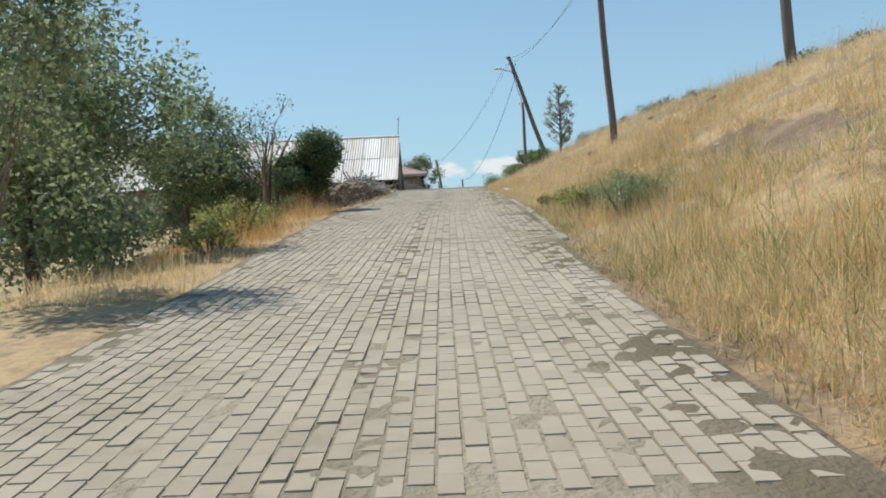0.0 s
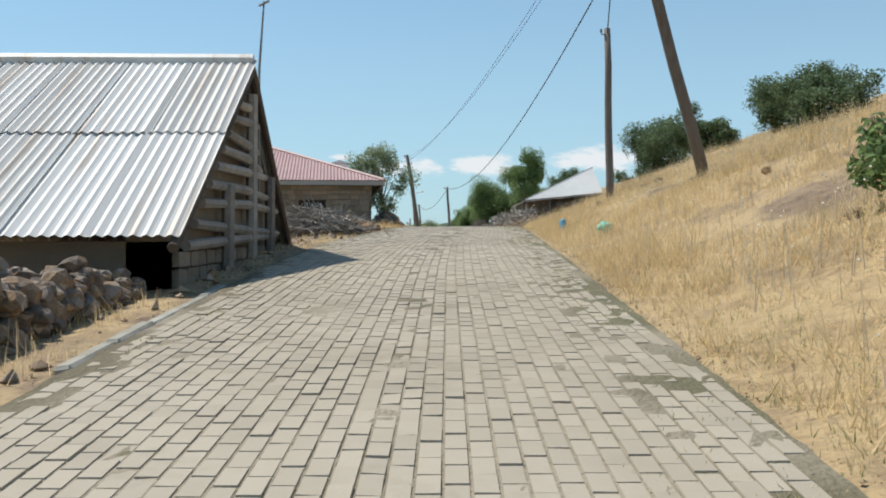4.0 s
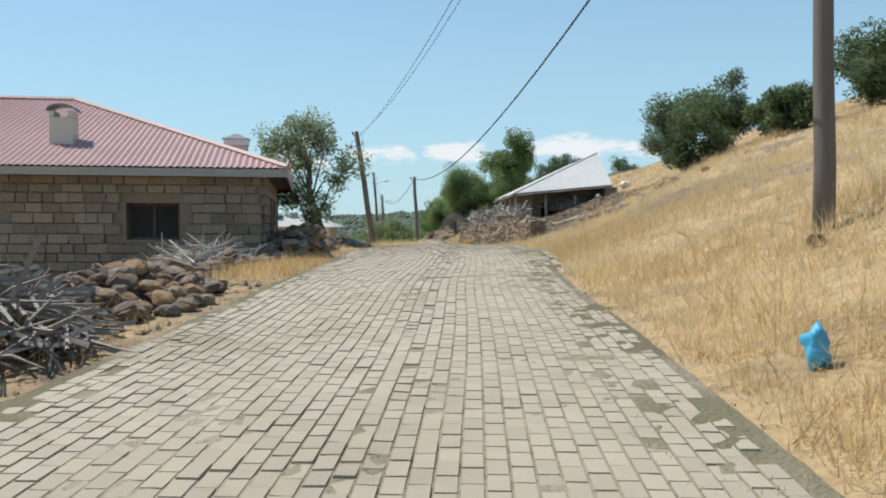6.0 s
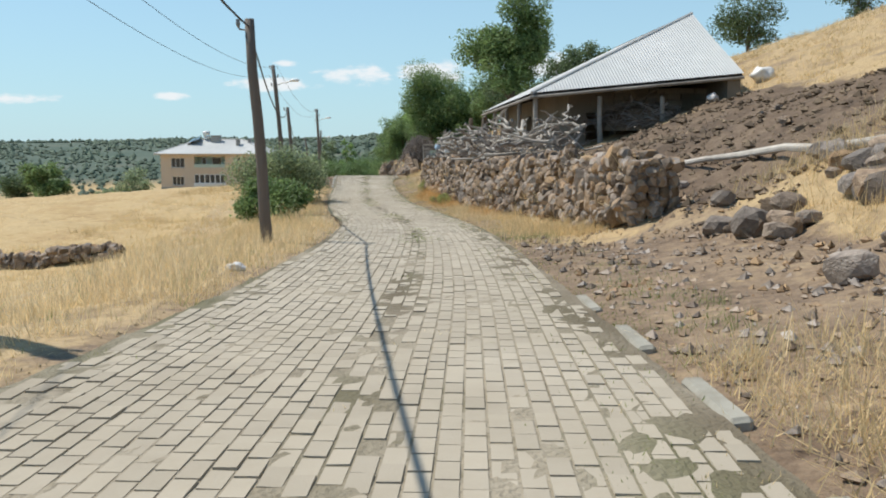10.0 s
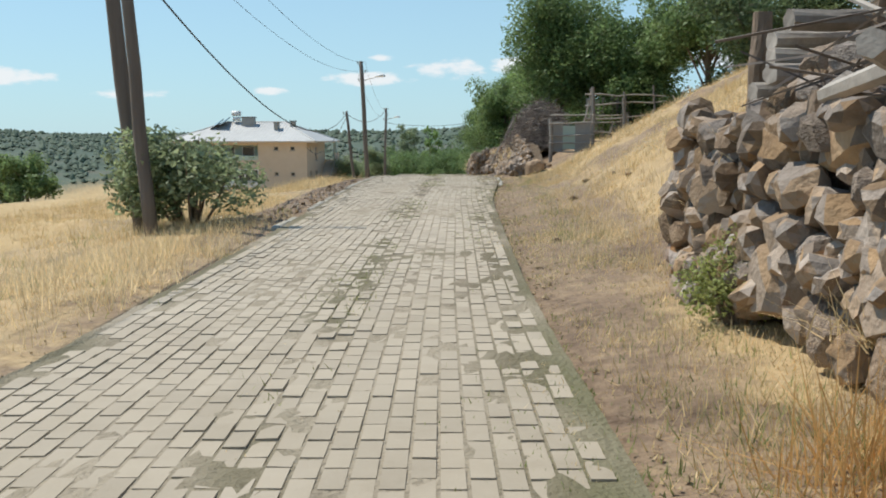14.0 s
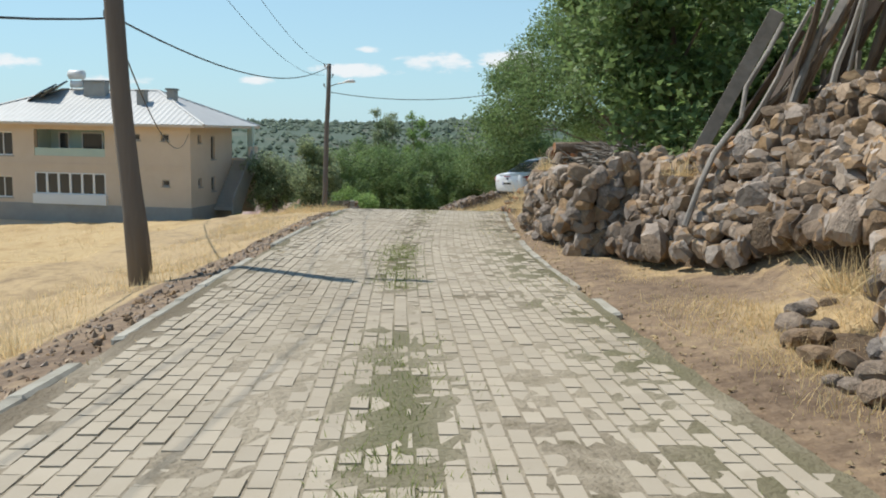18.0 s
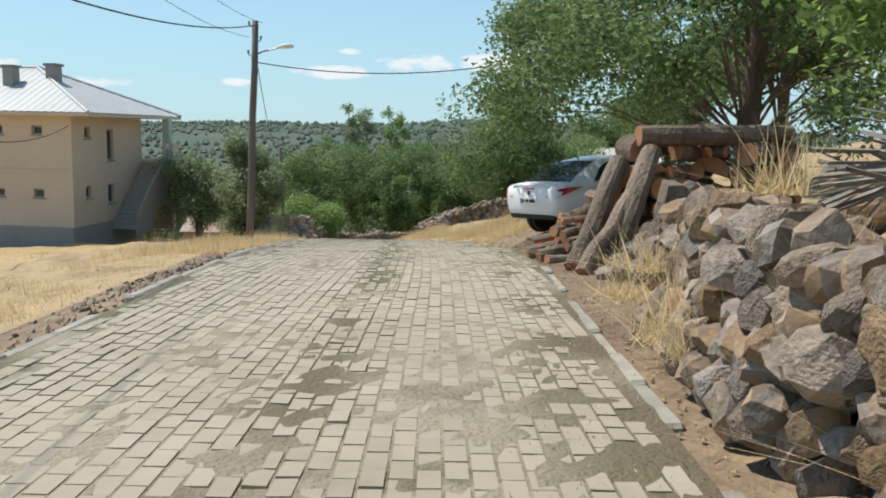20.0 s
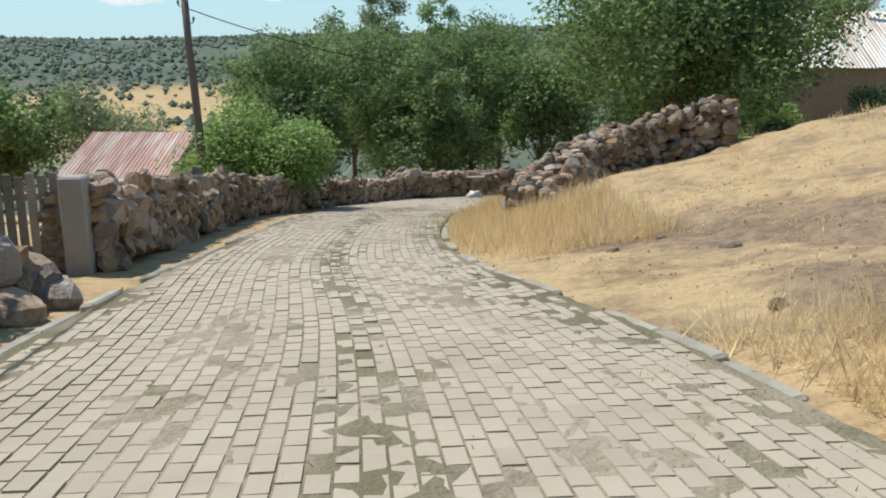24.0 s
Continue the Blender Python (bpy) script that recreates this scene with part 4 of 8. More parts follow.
def dry_wall(pts, heights, thick, size, label, seed, single=300, lean_in=0.1, name="stone_wall", face=-1, mess=0.12):
    """A dry stone wall along pts; face: the side (-1 left) that is laid with visible stones, 0 both."""
    rnd = random.Random(seed)
    o = Vector((pts[0][0], pts[0][1], gz(*pts[0])))
    ob = thing(name, Matrix.Translation(o), label, "stone wall")
    places, core = [], bmesh.new()
    legs = [(Vector(a), Vector(b), (Vector(b) - Vector(a)).length) for a, b in zip(pts, pts[1:])]
    total = sum(leg[2] for leg in legs)

    def along(s):
        """Place, heading, side, foot and height of the wall at s metres from its start."""
        f = min(max(s / total, 0), 1) * (len(heights) - 1)
        i = min(int(f), len(heights) - 2)
        h = heights[i] + (heights[i + 1] - heights[i]) * (f - i)
        h *= 1 + mess * (1.1 * noise.noise(Vector((s * 0.9, seed, 0))) + 0.9 * noise.noise(Vector((s * 3.1, 0, seed))))
        for a, b, ln in legs:
            if s <= ln or b == legs[-1][1]:
                break
            s -= ln
        d = (b - a) / ln
        p, side = a + d * s, Vector((-d.y, d.x))
        g0 = gz(p.x, p.y) if face == 0 else min(gz(*(p + side * 0.25 * (1 if face < 0 else -1))), gz(p.x, p.y))
        return p, d, side, g0, h

    ring = []
    for s in np.arange(0, total, size * 0.9):
        p, d, side, g0, h = along(float(s))
        ring.append((p, side, g0, max(0.1, h - size * 0.5)))
    z, row, top_h = 0.0, 0, max(heights) * 1.2
    while z < top_h:
        course = size * rnd.uniform(0.55, 1.0) * (1.25 if row == 0 else 1)
        s = rnd.uniform(-0.2, 0.1)
        while s < total:
            big = rnd.random() < (0.08 if row < 4 else 0.03)
            w = size * (rnd.uniform(1.5, 2.2) if big else rnd.choice((0.45, 0.6, 0.75, 0.9, 1.05, 1.3, 1.6)))
            hh = course * (rnd.uniform(1.5, 2.3) if big else rnd.uniform(0.75, 1.35))
            p, d, side, g0, h = along(s + w / 2)
            zz = z + rnd.uniform(-0.3, 0.3) * course + course * 0.5 * math.sin(s * 1.7 + row)
            if zz < h - hh * 0.3:
                for q in ((1, -1) if face == 0 else ((1,) if face < 0 else (-1,))):
                    off = q * (thick / 2 - lean_in * max(zz, 0) / max(h, 0.3)) + rnd.uniform(-0.07, 0.07)
                    c = p + side * off
                    places.append((c.x, c.y, g0 + zz + hh * 0.45, w * 1.2, size * rnd.uniform(0.9, 1.5) * (1.25 if big else 1), hh * 1.25, math.atan2(d.y, d.x) + rnd.uniform(-0.4, 0.4), rnd.uniform(-0.35, 0.35)))
            s += w * 0.86
        z += course * 0.84
        row += 1
    s = 0.0
    while s < total:
        p, d, side, g0, h = along(s)
        w = size * rnd.uniform(0.7, 1.7)
        c = p + side * rnd.uniform(-0.5, 0.5) * (thick - 2 * lean_in) * 0.5
        places.append((c.x, c.y, g0 + h - size * 0.1, w * 1.2, size * rnd.uniform(1, 1.6), size * rnd.uniform(0.5, 0.9), rnd.uniform(0, 3), rnd.uniform(-0.25, 0.25)))
        s += w * 0.7
    prev = None
    for p, side, g0, h in ring[::2] + [ring[-1]]:
        half = thick / 2 - 0.1
        q = [Vector((*(p + side * half), g0 - 0.2)) - o, Vector((*(p + side * (half - lean_in)), g0 + h)) - o, Vector((*(p - side * half), g0 + h)) - o, Vector((*(p - side * half), g0 - 0.2)) - o]
        vs = [core.verts.new(c) for c in q]
        if prev:
            for k in range(4):
                core.faces.new((prev[k], prev[(k + 1) % 4], vs[(k + 1) % 4], vs[k]))
        else:
            core.faces.new(vs)
        prev = vs
    core.faces.new(prev[::-1])
    for (p, side, g0, h), (p2, *_) in ((ring[0], ring[1]), (ring[-1], ring[-2])):
        out = (p - p2).normalized() * 0.08
        for q in np.arange(-thick / 2 + 0.05, thick / 2, size * 0.8):
            z = 0.0
            while z < h:
                hh = size * rnd.uniform(0.6, 1.1)
                c = p + out + side * (q + rnd.uniform(-0.05, 0.05))
                places.append((c.x, c.y, g0 + z + hh * 0.4, size * rnd.uniform(0.9, 1.4), size * rnd.uniform(0.9, 1.4), hh * 1.25, rnd.uniform(0, 3), rnd.uniform(-0.25, 0.25)))
                z += hh * 0.8
    part("rubble_core", core, M["core_fill"], ob, "dark earth and rubble between the stones")
    rnd.shuffle(places)
    lay_stones(ob, o, places, single)
    return ob


def heap(c, rx, ry, h, size, count, label, seed, single=300, name="stone_heap", turn=0.0, flat=0.85):
    rnd = random.Random(seed)
    o = Vector((c[0], c[1], gz(*c)))
    ob = thing(name, Matrix.Translation(o), label, "stone heap")
    places = []
    ca, sa = math.cos(turn), math.sin(turn)
    for _ in range(count):
        a, r = rnd.uniform(0, 6.2832), math.sqrt(rnd.random())
        ux, uy = rx * r * math.cos(a), ry * r * math.sin(a)
        x, y = c[0] + ux * ca - uy * sa, c[1] + ux * sa + uy * ca
        s = size * rnd.uniform(0.55, 1.35)
        places.append((x, y, gz(x, y) + h * (1 - r ** 1.6) * rnd.uniform(0.55, 1) + s * 0.12, s * 1.2, s, s * flat, rnd.uniform(0, 3), rnd.uniform(-0.5, 0.5)))
    bm = bmesh.new()
    n = 14
    cv = bm.verts.new((0, 0, h * 0.5))
    rings = [[bm.verts.new((fx * rx * math.cos(6.2832 * k / n) * ca - fx * ry * math.sin(6.2832 * k / n) * sa, fx * rx * math.cos(6.2832 * k / n) * sa + fx * ry * math.sin(6.2832 * k / n) * ca, hz)) for k in range(n)] for fx, hz in ((0.55, h * 0.32), (0.92, -0.2))]
    for k in range(n):
        bm.faces.new((cv, rings[0][k], rings[0][(k + 1) % n]))
        bm.faces.new((rings[0][k], rings[1][k], rings[1][(k + 1) % n], rings[0][(k + 1) % n]))
    part("rubble_core", bm, M["core_fill"], ob)
    lay_stones(ob, o, places, single)
    return ob


# ---- the big dry stone walls on the uphill side ----
dry_wall([(8.4, 92.0), (8.45, 97.0), (8.15, 101.0), (7.75, 104.5), (7.6, 109.6), (7.25, 114.0), (7.05, 117.0)], [1.0, 1.2, 1.3, 1.35, 1.35, 1.35, 1.25, 1.15], 0.7, 0.19,
         "dry stone wall of brown basalt, dry grass at its foot", 5)
dry_wall([(7.5, 139.9), (7.45, 145.0), (7.35, 149.3), (8.0, 151.2), (8.0, 153.4), (7.2, 154.8), (6.9, 156.5)], [0.35, 0.95, 1.3, 1.45, 1.5, 1.5, 1.35, 1.2], 1.2, 0.165, lean_in=0.7, label="ragged dry stone wall of reddish basalt under a twig heap", seed=6)
dry_wall([(6.3, 156.5), (6.1, 160.5), (6.4, 163.2), (7.3, 165.8)], [1.1, 0.95, 0.9, 0.9, 0.8], 0.7, 0.22, "low dry stone wall with dry grass along it", 7)
dry_wall([(8.5, 203.0), (6.6, 202.4), (5.0, 200.4), (4.3, 198.4)], [0.9, 0.9, 0.65, 0.3], 0.7, 0.2, "rough stone wall on a grassy mound", 9, single=200, face=0)
dry_wall([(-0.8, 193.5), (-1.25, 198.0), (-1.9, 204.0), (-1.4, 210.0), (0.8, 215.6)], [0.9, 0.85, 0.8, 0.7, 0.7], 0.6, 0.2, "dry stone garden wall in the shade of trees", 10, single=250, face=0)
dry_wall([(0.8, 215.6), (3.2, 218.2), (6.5, 219.8)], [0.9, 0.9, 1.0], 0.6, 0.28, "dry stone wall across the foot of the road", 12, single=120, face=0)
dry_wall([(-2.0, 101.5), (-9, 102.5), (-20, 105), (-34, 109)], [0.3, 0.35, 0.3, 0.3], 0.5, 0.17, "low field wall of dark stones across the stubble", 13, single=60, face=0)
dry_wall([(-3.4, 24.5), (-3.1, 29.0), (-3.0, 33.0), (-2.95, 38.0), (-2.9, 42.0)], [0.5, 0.5, 0.5, 0.4, 0.3], 0.9, 0.16, "collapsed stone wall with scrap wood beside the barn", 14, single=250, face=0, mess=0.3)
heap((-1.95, 58.4), 1.15, 2.4, 0.4, 0.185, 300, "heap of dark field stones at the roadside", 21, flat=0.55)
heap((-0.95, 70.3), 0.65, 4.4, 0.75, 0.26, 300, "long heap of dark flat stones beside the house", 22, turn=-0.05, flat=0.5)
heap((-1.75, 64.3), 0.5, 2.3, 0.35, 0.17, 120, "flat field stones tumbled behind dry weeds", 29, flat=0.5)
heap((-0.3, 79.0), 0.8, 2.2, 0.35, 0.22, 120, "heap of stones at the foot of a tree", 23)
heap((9.2, 184.3), 1.8, 2.6, 0.68, 0.27, 300, "heap of brown basalt stones in dry grass", 24, turn=0.1)
heap((6.95, 149.6), 0.55, 2.2, 0.16, 0.17, 80, "stones fallen from the wall into the dry verge", 30, flat=0.6)
heap((7.25, 166.5), 0.9, 0.7, 0.75, 0.26, 190, "heap of large basalt stones beside a log pile", 25)
heap((-0.6, 190.9), 0.6, 0.8, 0.4, 0.42, 46, "boulders at the field's edge", 27)

# ---- houses ----
BLOCK = []
for k in range(6):
    bm = box((0, 0, 0), (1, 1, 1))
    for v in bm.verts:
        v.co += Vector([rock_rng.uniform(-0.05, 0.05) for _ in range(3)])
    bmesh.ops.bevel(bm, geom=bm.edges[:], offset=0.05, segments=1, affect="EDGES")
    BLOCK.append(finish(bm, "stone_block", M["masonry"]))


def block_face(parent, a, b, z0, z1, out, openings=(), seed=1, limit=300, bw=0.5, bh=0.26):
    """Courses of squared stones, a little proud of a wall from a to b (local), facing out; openings in (along, z)."""
    rnd = random.Random(seed)
    a, b, out = Vector(a), Vector(b), Vector(out)
    ln = (b - a).length
    d = (b - a) / ln
    turn = math.atan2(d.y, d.x)
    n = 0
    z = z0
    while z < z1 - 0.08:
        h = min(bh * rnd.uniform(0.85, 1.15), z1 - z)
        s = -rnd.uniform(0, 0.3)
        while s < ln:
            w = bw * rnd.uniform(0.6, 1.4)
            s0, s1 = max(s, 0), min(s + w, ln)
            if s1 - s0 > 0.1 and not any(o[0] < s1 and o[1] > s0 and o[2] < z + h and o[3] > z for o in openings) and n < limit:
                c = a + d * ((s0 + s1) / 2) + out * rnd.uniform(0.0, 0.012)
                ob = new("stone_block", rnd.choice(BLOCK))
                ob.parent = parent
                ob.matrix_local = Matrix.Translation((c.x, c.y, z + h / 2)) @ Matrix.Rotation(turn, 4, "Z") @ Matrix.Diagonal((s1 - s0 - 0.02, 0.09, h - 0.02, 1))
                n += 1
            s += w
        z += h


def window_unit(parent, c, w, h, turn, frame="white", glass="window", bars=1, name="window"):
    """Frame and panes set into an opening; turn: the wall's heading."""
    m = Matrix.Translation(c) @ Matrix.Rotation(turn, 4, "Z")
    bm = bmesh.new()
    t = 0.06
    rims = [[bm.verts.new((sx * (w / 2 - i), y, sz * (h / 2 - i))) for sx, sz in ((-1, -1), (1, -1), (1, 1), (-1, 1))] for y, i in ((-0.035, 0), (-0.035, t), (0.035, t), (0.035, 0))]
    for r0, r1 in zip(rims, rims[1:] + rims[:1]):
        for k in range(4):
            bm.faces.new((r0[k], r0[(k + 1) % 4], r1[(k + 1) % 4], r1[k]))
    ob = part(name, bm, M[frame], parent, at=m)
    for k in range(bars if parent.parent is None else 0):
        part("glazing_bar", box((-w / 2 + w * (k + 1) / (bars + 1), 0, 0), (t * 0.8, 0.06, h - 2 * t)), M[frame], ob)
    part("pane", box((0, 0.01, 0), (w - 2 * t, 0.012, h - 2 * t)), M[glass], ob)
    part("sill", box((0, -0.08, -h / 2 - 0.03), (w + 0.12, 0.2, 0.05)), M["grey"], ob)
    return ob


def sheets(parent, o, a, b, c, d, count, tiers, pitch, amp, mat, rnd):
    """A rectangular slope of single corrugated sheets, overlapping, eave a-b, ridge d-c."""
    a, b, c, d = (Vector(p) - Vector(o) for p in (a, b, c, d))
    for t in range(tiers):
        for k in range(count):
            f0, f1 = k / count, (k + 1.06) / count
            u0, u1 = t / tiers - (0.02 if t else 0.0), (t + 1) / tiers
            lift = Vector((0, 0, 0.02 * t + 0.008 * (k % 2) + rnd.uniform(0, 0.012)))
            drop = (a - d).normalized() * (rnd.uniform(0, 0.09) if t == 0 else 0.0)
            q = lambda f, u: a.lerp(b, f).lerp(d.lerp(c, f), u)
            v, fc = corrugated(q(f0, u0) + lift + drop, q(f1, u0) + lift + drop, q(f1, u1) + lift, q(f0, u1) + lift, pitch, amp)
            part("roof_sheet", mesh_np("roof_sheet", v, fc, mat), None, parent)


def gable_wall(parent, o, x, y0, yr, y1, z0, ze0, zr, ze1, thick, mat):
    bm = bmesh.new()
    add_poly(bm, [Vector(p) - Vector(o) for p in ((x, y0, z0), (x, y1, z0), (x, y1, ze1), (x, yr, zr), (x, y0, ze0))], Vector((-thick, 0, 0)))
    return part("gable_wall", bm, mat, parent)


def old_barn(x0, x1, label, seed, timbers):
    o = Vector(((x0 + x1) / 2, 46, gz((x0 + x1) / 2, 46)))
    ob = thing("barn", Matrix.Translation(o), label, "barn", "old barns")
    rnd = random.Random(seed)
    zb = o.z - 0.6
    wall_box(ob, "side_wall", x0 + 0.3, x1 - 0.2, 42.35, 42.85, zb, 2.8, M["mortar"], o)
    wall_box(ob, "side_wall", x0 + 0.3, x1 - 0.2, 48.9, 49.4, zb, 2.75, M["mortar"], o)
    gable_wall(ob, o, x1 - 0.2, 42.35, 46.0, 49.4, zb, 3.0, 5.15, 2.9, 0.45, M["mortar"])
    gable_wall(ob, o, x0 + 0.75, 42.35, 46.0, 49.4, zb, 3.0, 5.15, 2.9, 0.45, M["mortar"])
    sheets(ob, o, (x0, 41.85, 2.86), (x1, 41.85, 2.86), (x1, 46.05, 5.36), (x0, 46.05, 5.36), max(6, int((x1 - x0) / 0.86)), 2, 0.12, 0.016, M["rusty"], rnd)
    sheets(ob, o, (x1, 49.75, 2.6), (x0, 49.75, 2.6), (x0, 45.95, 5.36), (x1, 45.95, 5.36), max(6, int((x1 - x0) / 0.86)), 2, 0.12, 0.016, M["rusty"], rnd)
    part("ridge_cap", tube([Vector((x0, 46, 5.37)) - o, Vector((x1, 46, 5.37)) - o], 0.09, 6), M["rusty"], ob)
    if timbers:
        block_face(ob, Vector((x1 - 0.17, 42.4, 0)) - Vector((o.x, o.y, 0)), Vector((x1 - 0.17, 49.3, 0)) - Vector((o.x, o.y, 0)), zb - o.z, 2.7 - o.z, (1, 0, 0), seed=seed, limit=170, bw=0.42, bh=0.22)
        for k in range(9):
            z = 2.75 + 0.24 * k
            half = (5.05 - z) * 1.45
            if half < 0.3:
                continue
            p = Vector((x1 - 0.12, 46 - half, z)) - o
            q = Vector((x1 - 0.1, 46 + half * rnd.uniform(0.6, 1), z + rnd.uniform(-0.12, 0.12))) - o
            part("timber", tube([p, p.lerp(q, 0.5) + Vector((0.03, 0, rnd.uniform(-0.05, 0.05))), q], [0.06, 0.07, 0.05], 7), M["wood"], ob)
        for y, h in ((44.4, 1.3), (46.05, 2.7), (47.6, 1.6)):
            part("timber_post", tube([Vector((x1 - 0.06, y, 2.2)) - o, Vector((x1 - 0.05, y + 0.1, 2.2 + h)) - o], 0.085, 7), M["wood"], ob)
        for k in range(2):
            e0, e1 = ((41.8, 2.8), (46.0, 5.3)) if k == 0 else ((49.8, 2.55), (46.0, 5.3))
            part("barge_board", tube([Vector((x1 - 0.02, e0[0], e0[1] - 0.06)) - o, Vector((x1 - 0.02, e1[0], e1[1] - 0.06)) - o], 0.06, 6), M["eave"], ob)
    return ob


old_barn(-10.9, -2.05, "old stone barn with a rusty corrugated sheet roof", 31, True)
old_barn(-20.5, -11.3, "old stone barn with a rusty corrugated roof, behind shrubs", 32, False)
mast = thing("antenna_mast", Matrix.Translation((-2.15, 46.9, 4.6)), "thin bare iron mast fixed to the barn's gable", "mast")
part("pole", tube([(0, 0, -1.2), (0.02, 0, 0.8), (0.1, 0, 1.85)], [0.025, 0.022, 0.014], 6), M["iron"], mast)
part("tip", tube([(0.02, 0, 1.78), (0.18, 0, 1.86)], 0.02, 5), M["iron"], mast)


def red_house():
    o = Vector((-8.2, 73.5, gz(-3, 70)))
    turn = Matrix.Translation((-1.0, 67.0, 0)) @ Matrix.Rotation(radians(5.5), 4, "Z") @ Matrix.Translation((1.0, -67.0, 0))
    ob = thing("house", turn @ Matrix.Translation(o), "low stone house with a red corrugated hip roof and two chimneys", "house")
    x0, x1, y0, y1 = -15.4, -1.5, 67.35, 79.6
    zb, ze = o.z - 1.0, 4.82
    holes_s = ((-4.2, -3.15, 3.45, 4.2), (-8.0, -6.75, 3.6, 4.2), (-12.5, -11.3, 3.45, 4.2))
    wall_box(ob, "front_wall", x0, x1, y0, y0 + 0.5, zb, ze, M["mortar"], o, holes_s)
    wall_box(ob, "back_wall", x0, x1, y1 - 0.5, y1, zb, ze, M["mortar"], o)
    holes_e = ((70.2, 71.0, 3.5, 4.25), (72.2, 73.1, 2.3, 4.2))
    wall_box(ob, "side_wall", x1 - 0.5, x1, y0 + 0.5, 75.4, zb, ze, M["mortar"], o, holes_e)
    wall_box(ob, "side_wall", x0, x0 + 0.5, y0 + 0.5, y1 - 0.5, zb, ze, M["mortar"], o)
    wall_box(ob, "porch_wall", -4.4, x1, 75.4, 75.8, zb, ze, M["mortar"], o)
    loc = lambda x, y: Vector((x - o.x, y - o.y, 0))
    block_face(ob, loc(-9.6, y0 - 0.03), loc(x1, y0 - 0.03), 2.0 - o.z, ze - o.z, (0, -1, 0), [(h[0] + 9.6, h[1] + 9.6, h[2] - o.z, h[3] - o.z) for h in holes_s], 41, 300, 0.36, 0.2)
    block_face(ob, loc(x1 + 0.03, y0), loc(x1 + 0.03, 75.4), 2.0 - o.z, ze - o.z, (1, 0, 0), [(h[0] - y0, h[1] - y0, h[2] - o.z, h[3] - o.z) for h in holes_e], 42, 300, 0.36, 0.2)
    for h in holes_s:
        window_unit(ob, Vector(((h[0] + h[1]) / 2, y0 + 0.22, (h[2] + h[3]) / 2)) - o, h[1] - h[0], h[3] - h[2], 0, "eave", "dark")
    h = holes_e[0]
    window_unit(ob, Vector((x1 - 0.22, (h[0] + h[1]) / 2, (h[2] + h[3]) / 2)) - o, h[1] - h[0], h[3] - h[2], math.pi / 2, "eave", "dark")
    part("door", box(Vector((x1 - 0.25, 72.65, 3.2)) - o, (0.06, 0.9, 1.9)), M["eave"], ob, "dark plank door")
    e = (-16.0, -0.95, 66.85, 80.2)
    zr = 7.02
    rl, rr = (-9.5, 73.4, zr), (-6.6, 73.4, zr)
    ez = 4.92
    for a, b, c, d in (((e[0], e[2], ez), (e[1], e[2], ez), rr, rl), ((e[1], e[2], ez), (e[1], e[3], ez), rr, rr), ((e[1], e[3], ez), (e[0], e[3], ez), rl, rr), ((e[0], e[3], ez), (e[0], e[2], ez), rl, rl)):
        roof_part(ob, a, b, c, d, 0.13, 0.016, M["redtin"], o=o)
    for a, b in ((rl, rr), ((e[1], e[2], ez), rr), ((e[1], e[3], ez), rr), ((e[0], e[2], ez), rl), ((e[0], e[3], ez), rl)):
        part("ridge_cap", tube([Vector(a) - o, Vector(b) - o], 0.08, 6), M["redtin"], ob)
    bm = bmesh.new()
    for c, s in ((((e[0] + e[1]) / 2, e[2] + 0.02, ez - 0.11), (e[1] - e[0], 0.04, 0.16)), ((e[1] - 0.02, (e[2] + e[3]) / 2, ez - 0.11), (0.04, e[3] - e[2] - 0.1, 0.16))):
        add_box(bm, Vector(c) - o, s)
    part("fascia", bm, M["grey"], ob, "grey board along the eave")
    part("soffit", box(Vector(((e[0] + e[1]) / 2, (e[2] + e[3]) / 2, ez - 0.07)) - o, (e[1] - e[0] - 0.12, e[3] - e[2] - 0.12, 0.05)), M["eave"], ob)
    for (x, y, z0, z1, w, peaked) in ((-5.75, 68.8, 5.2, 6.05, 0.5, False), (-2.55, 74.9, 4.9, 6.0, 0.62, True)):
        ch = part("chimney", box(Vector((x, y, (z0 + z1) / 2)) - o, (w, w, z1 - z0), 0, 0.02), M["cream"], ob, "plastered chimney with a sheet-metal cap")
        if peaked:
            part("cap_band", box(Vector((x, y, z1 + 0.09)) - o, (w + 0.06, w + 0.06, 0.18), 0, 0.01), M["white"], ch)
            bm = bmesh.new()
            q = w / 2 + 0.08
            foot = [bm.verts.new((sx * q, sy * q, 0)) for sx, sy in ((-1, -1), (1, -1), (1, 1), (-1, 1))]
            tip = [bm.verts.new((sx * 0.05, sy * 0.05, 0.16)) for sx, sy in ((-1, -1), (1, -1), (1, 1), (-1, 1))]
            for k in range(4):
                bm.faces.new((foot[k], foot[(k + 1) % 4], tip[(k + 1) % 4], tip[k]))
            bm.faces.new(tip)
            bm.faces.new(foot[::-1])
            part("chimney_cap", bm, M["iron"], ch, at=Matrix.Translation(Vector((x, y, z1 + 0.185)) - o))
            continue
        for sx in (-1, 1):
            part("cap_pier", box(Vector((x + sx * (w / 2 - 0.06), y, z1 + 0.06)) - o, (0.1, w, 0.12)), M["cream"], ch).matrix_parent_inverse = Matrix.Identity(4)
        bm = bmesh.new()
        n = 8
        prof = [(math.cos(math.pi * k / n) * w * 0.58, math.sin(math.pi * k / n) * w * 0.25) for k in range(n + 1)]
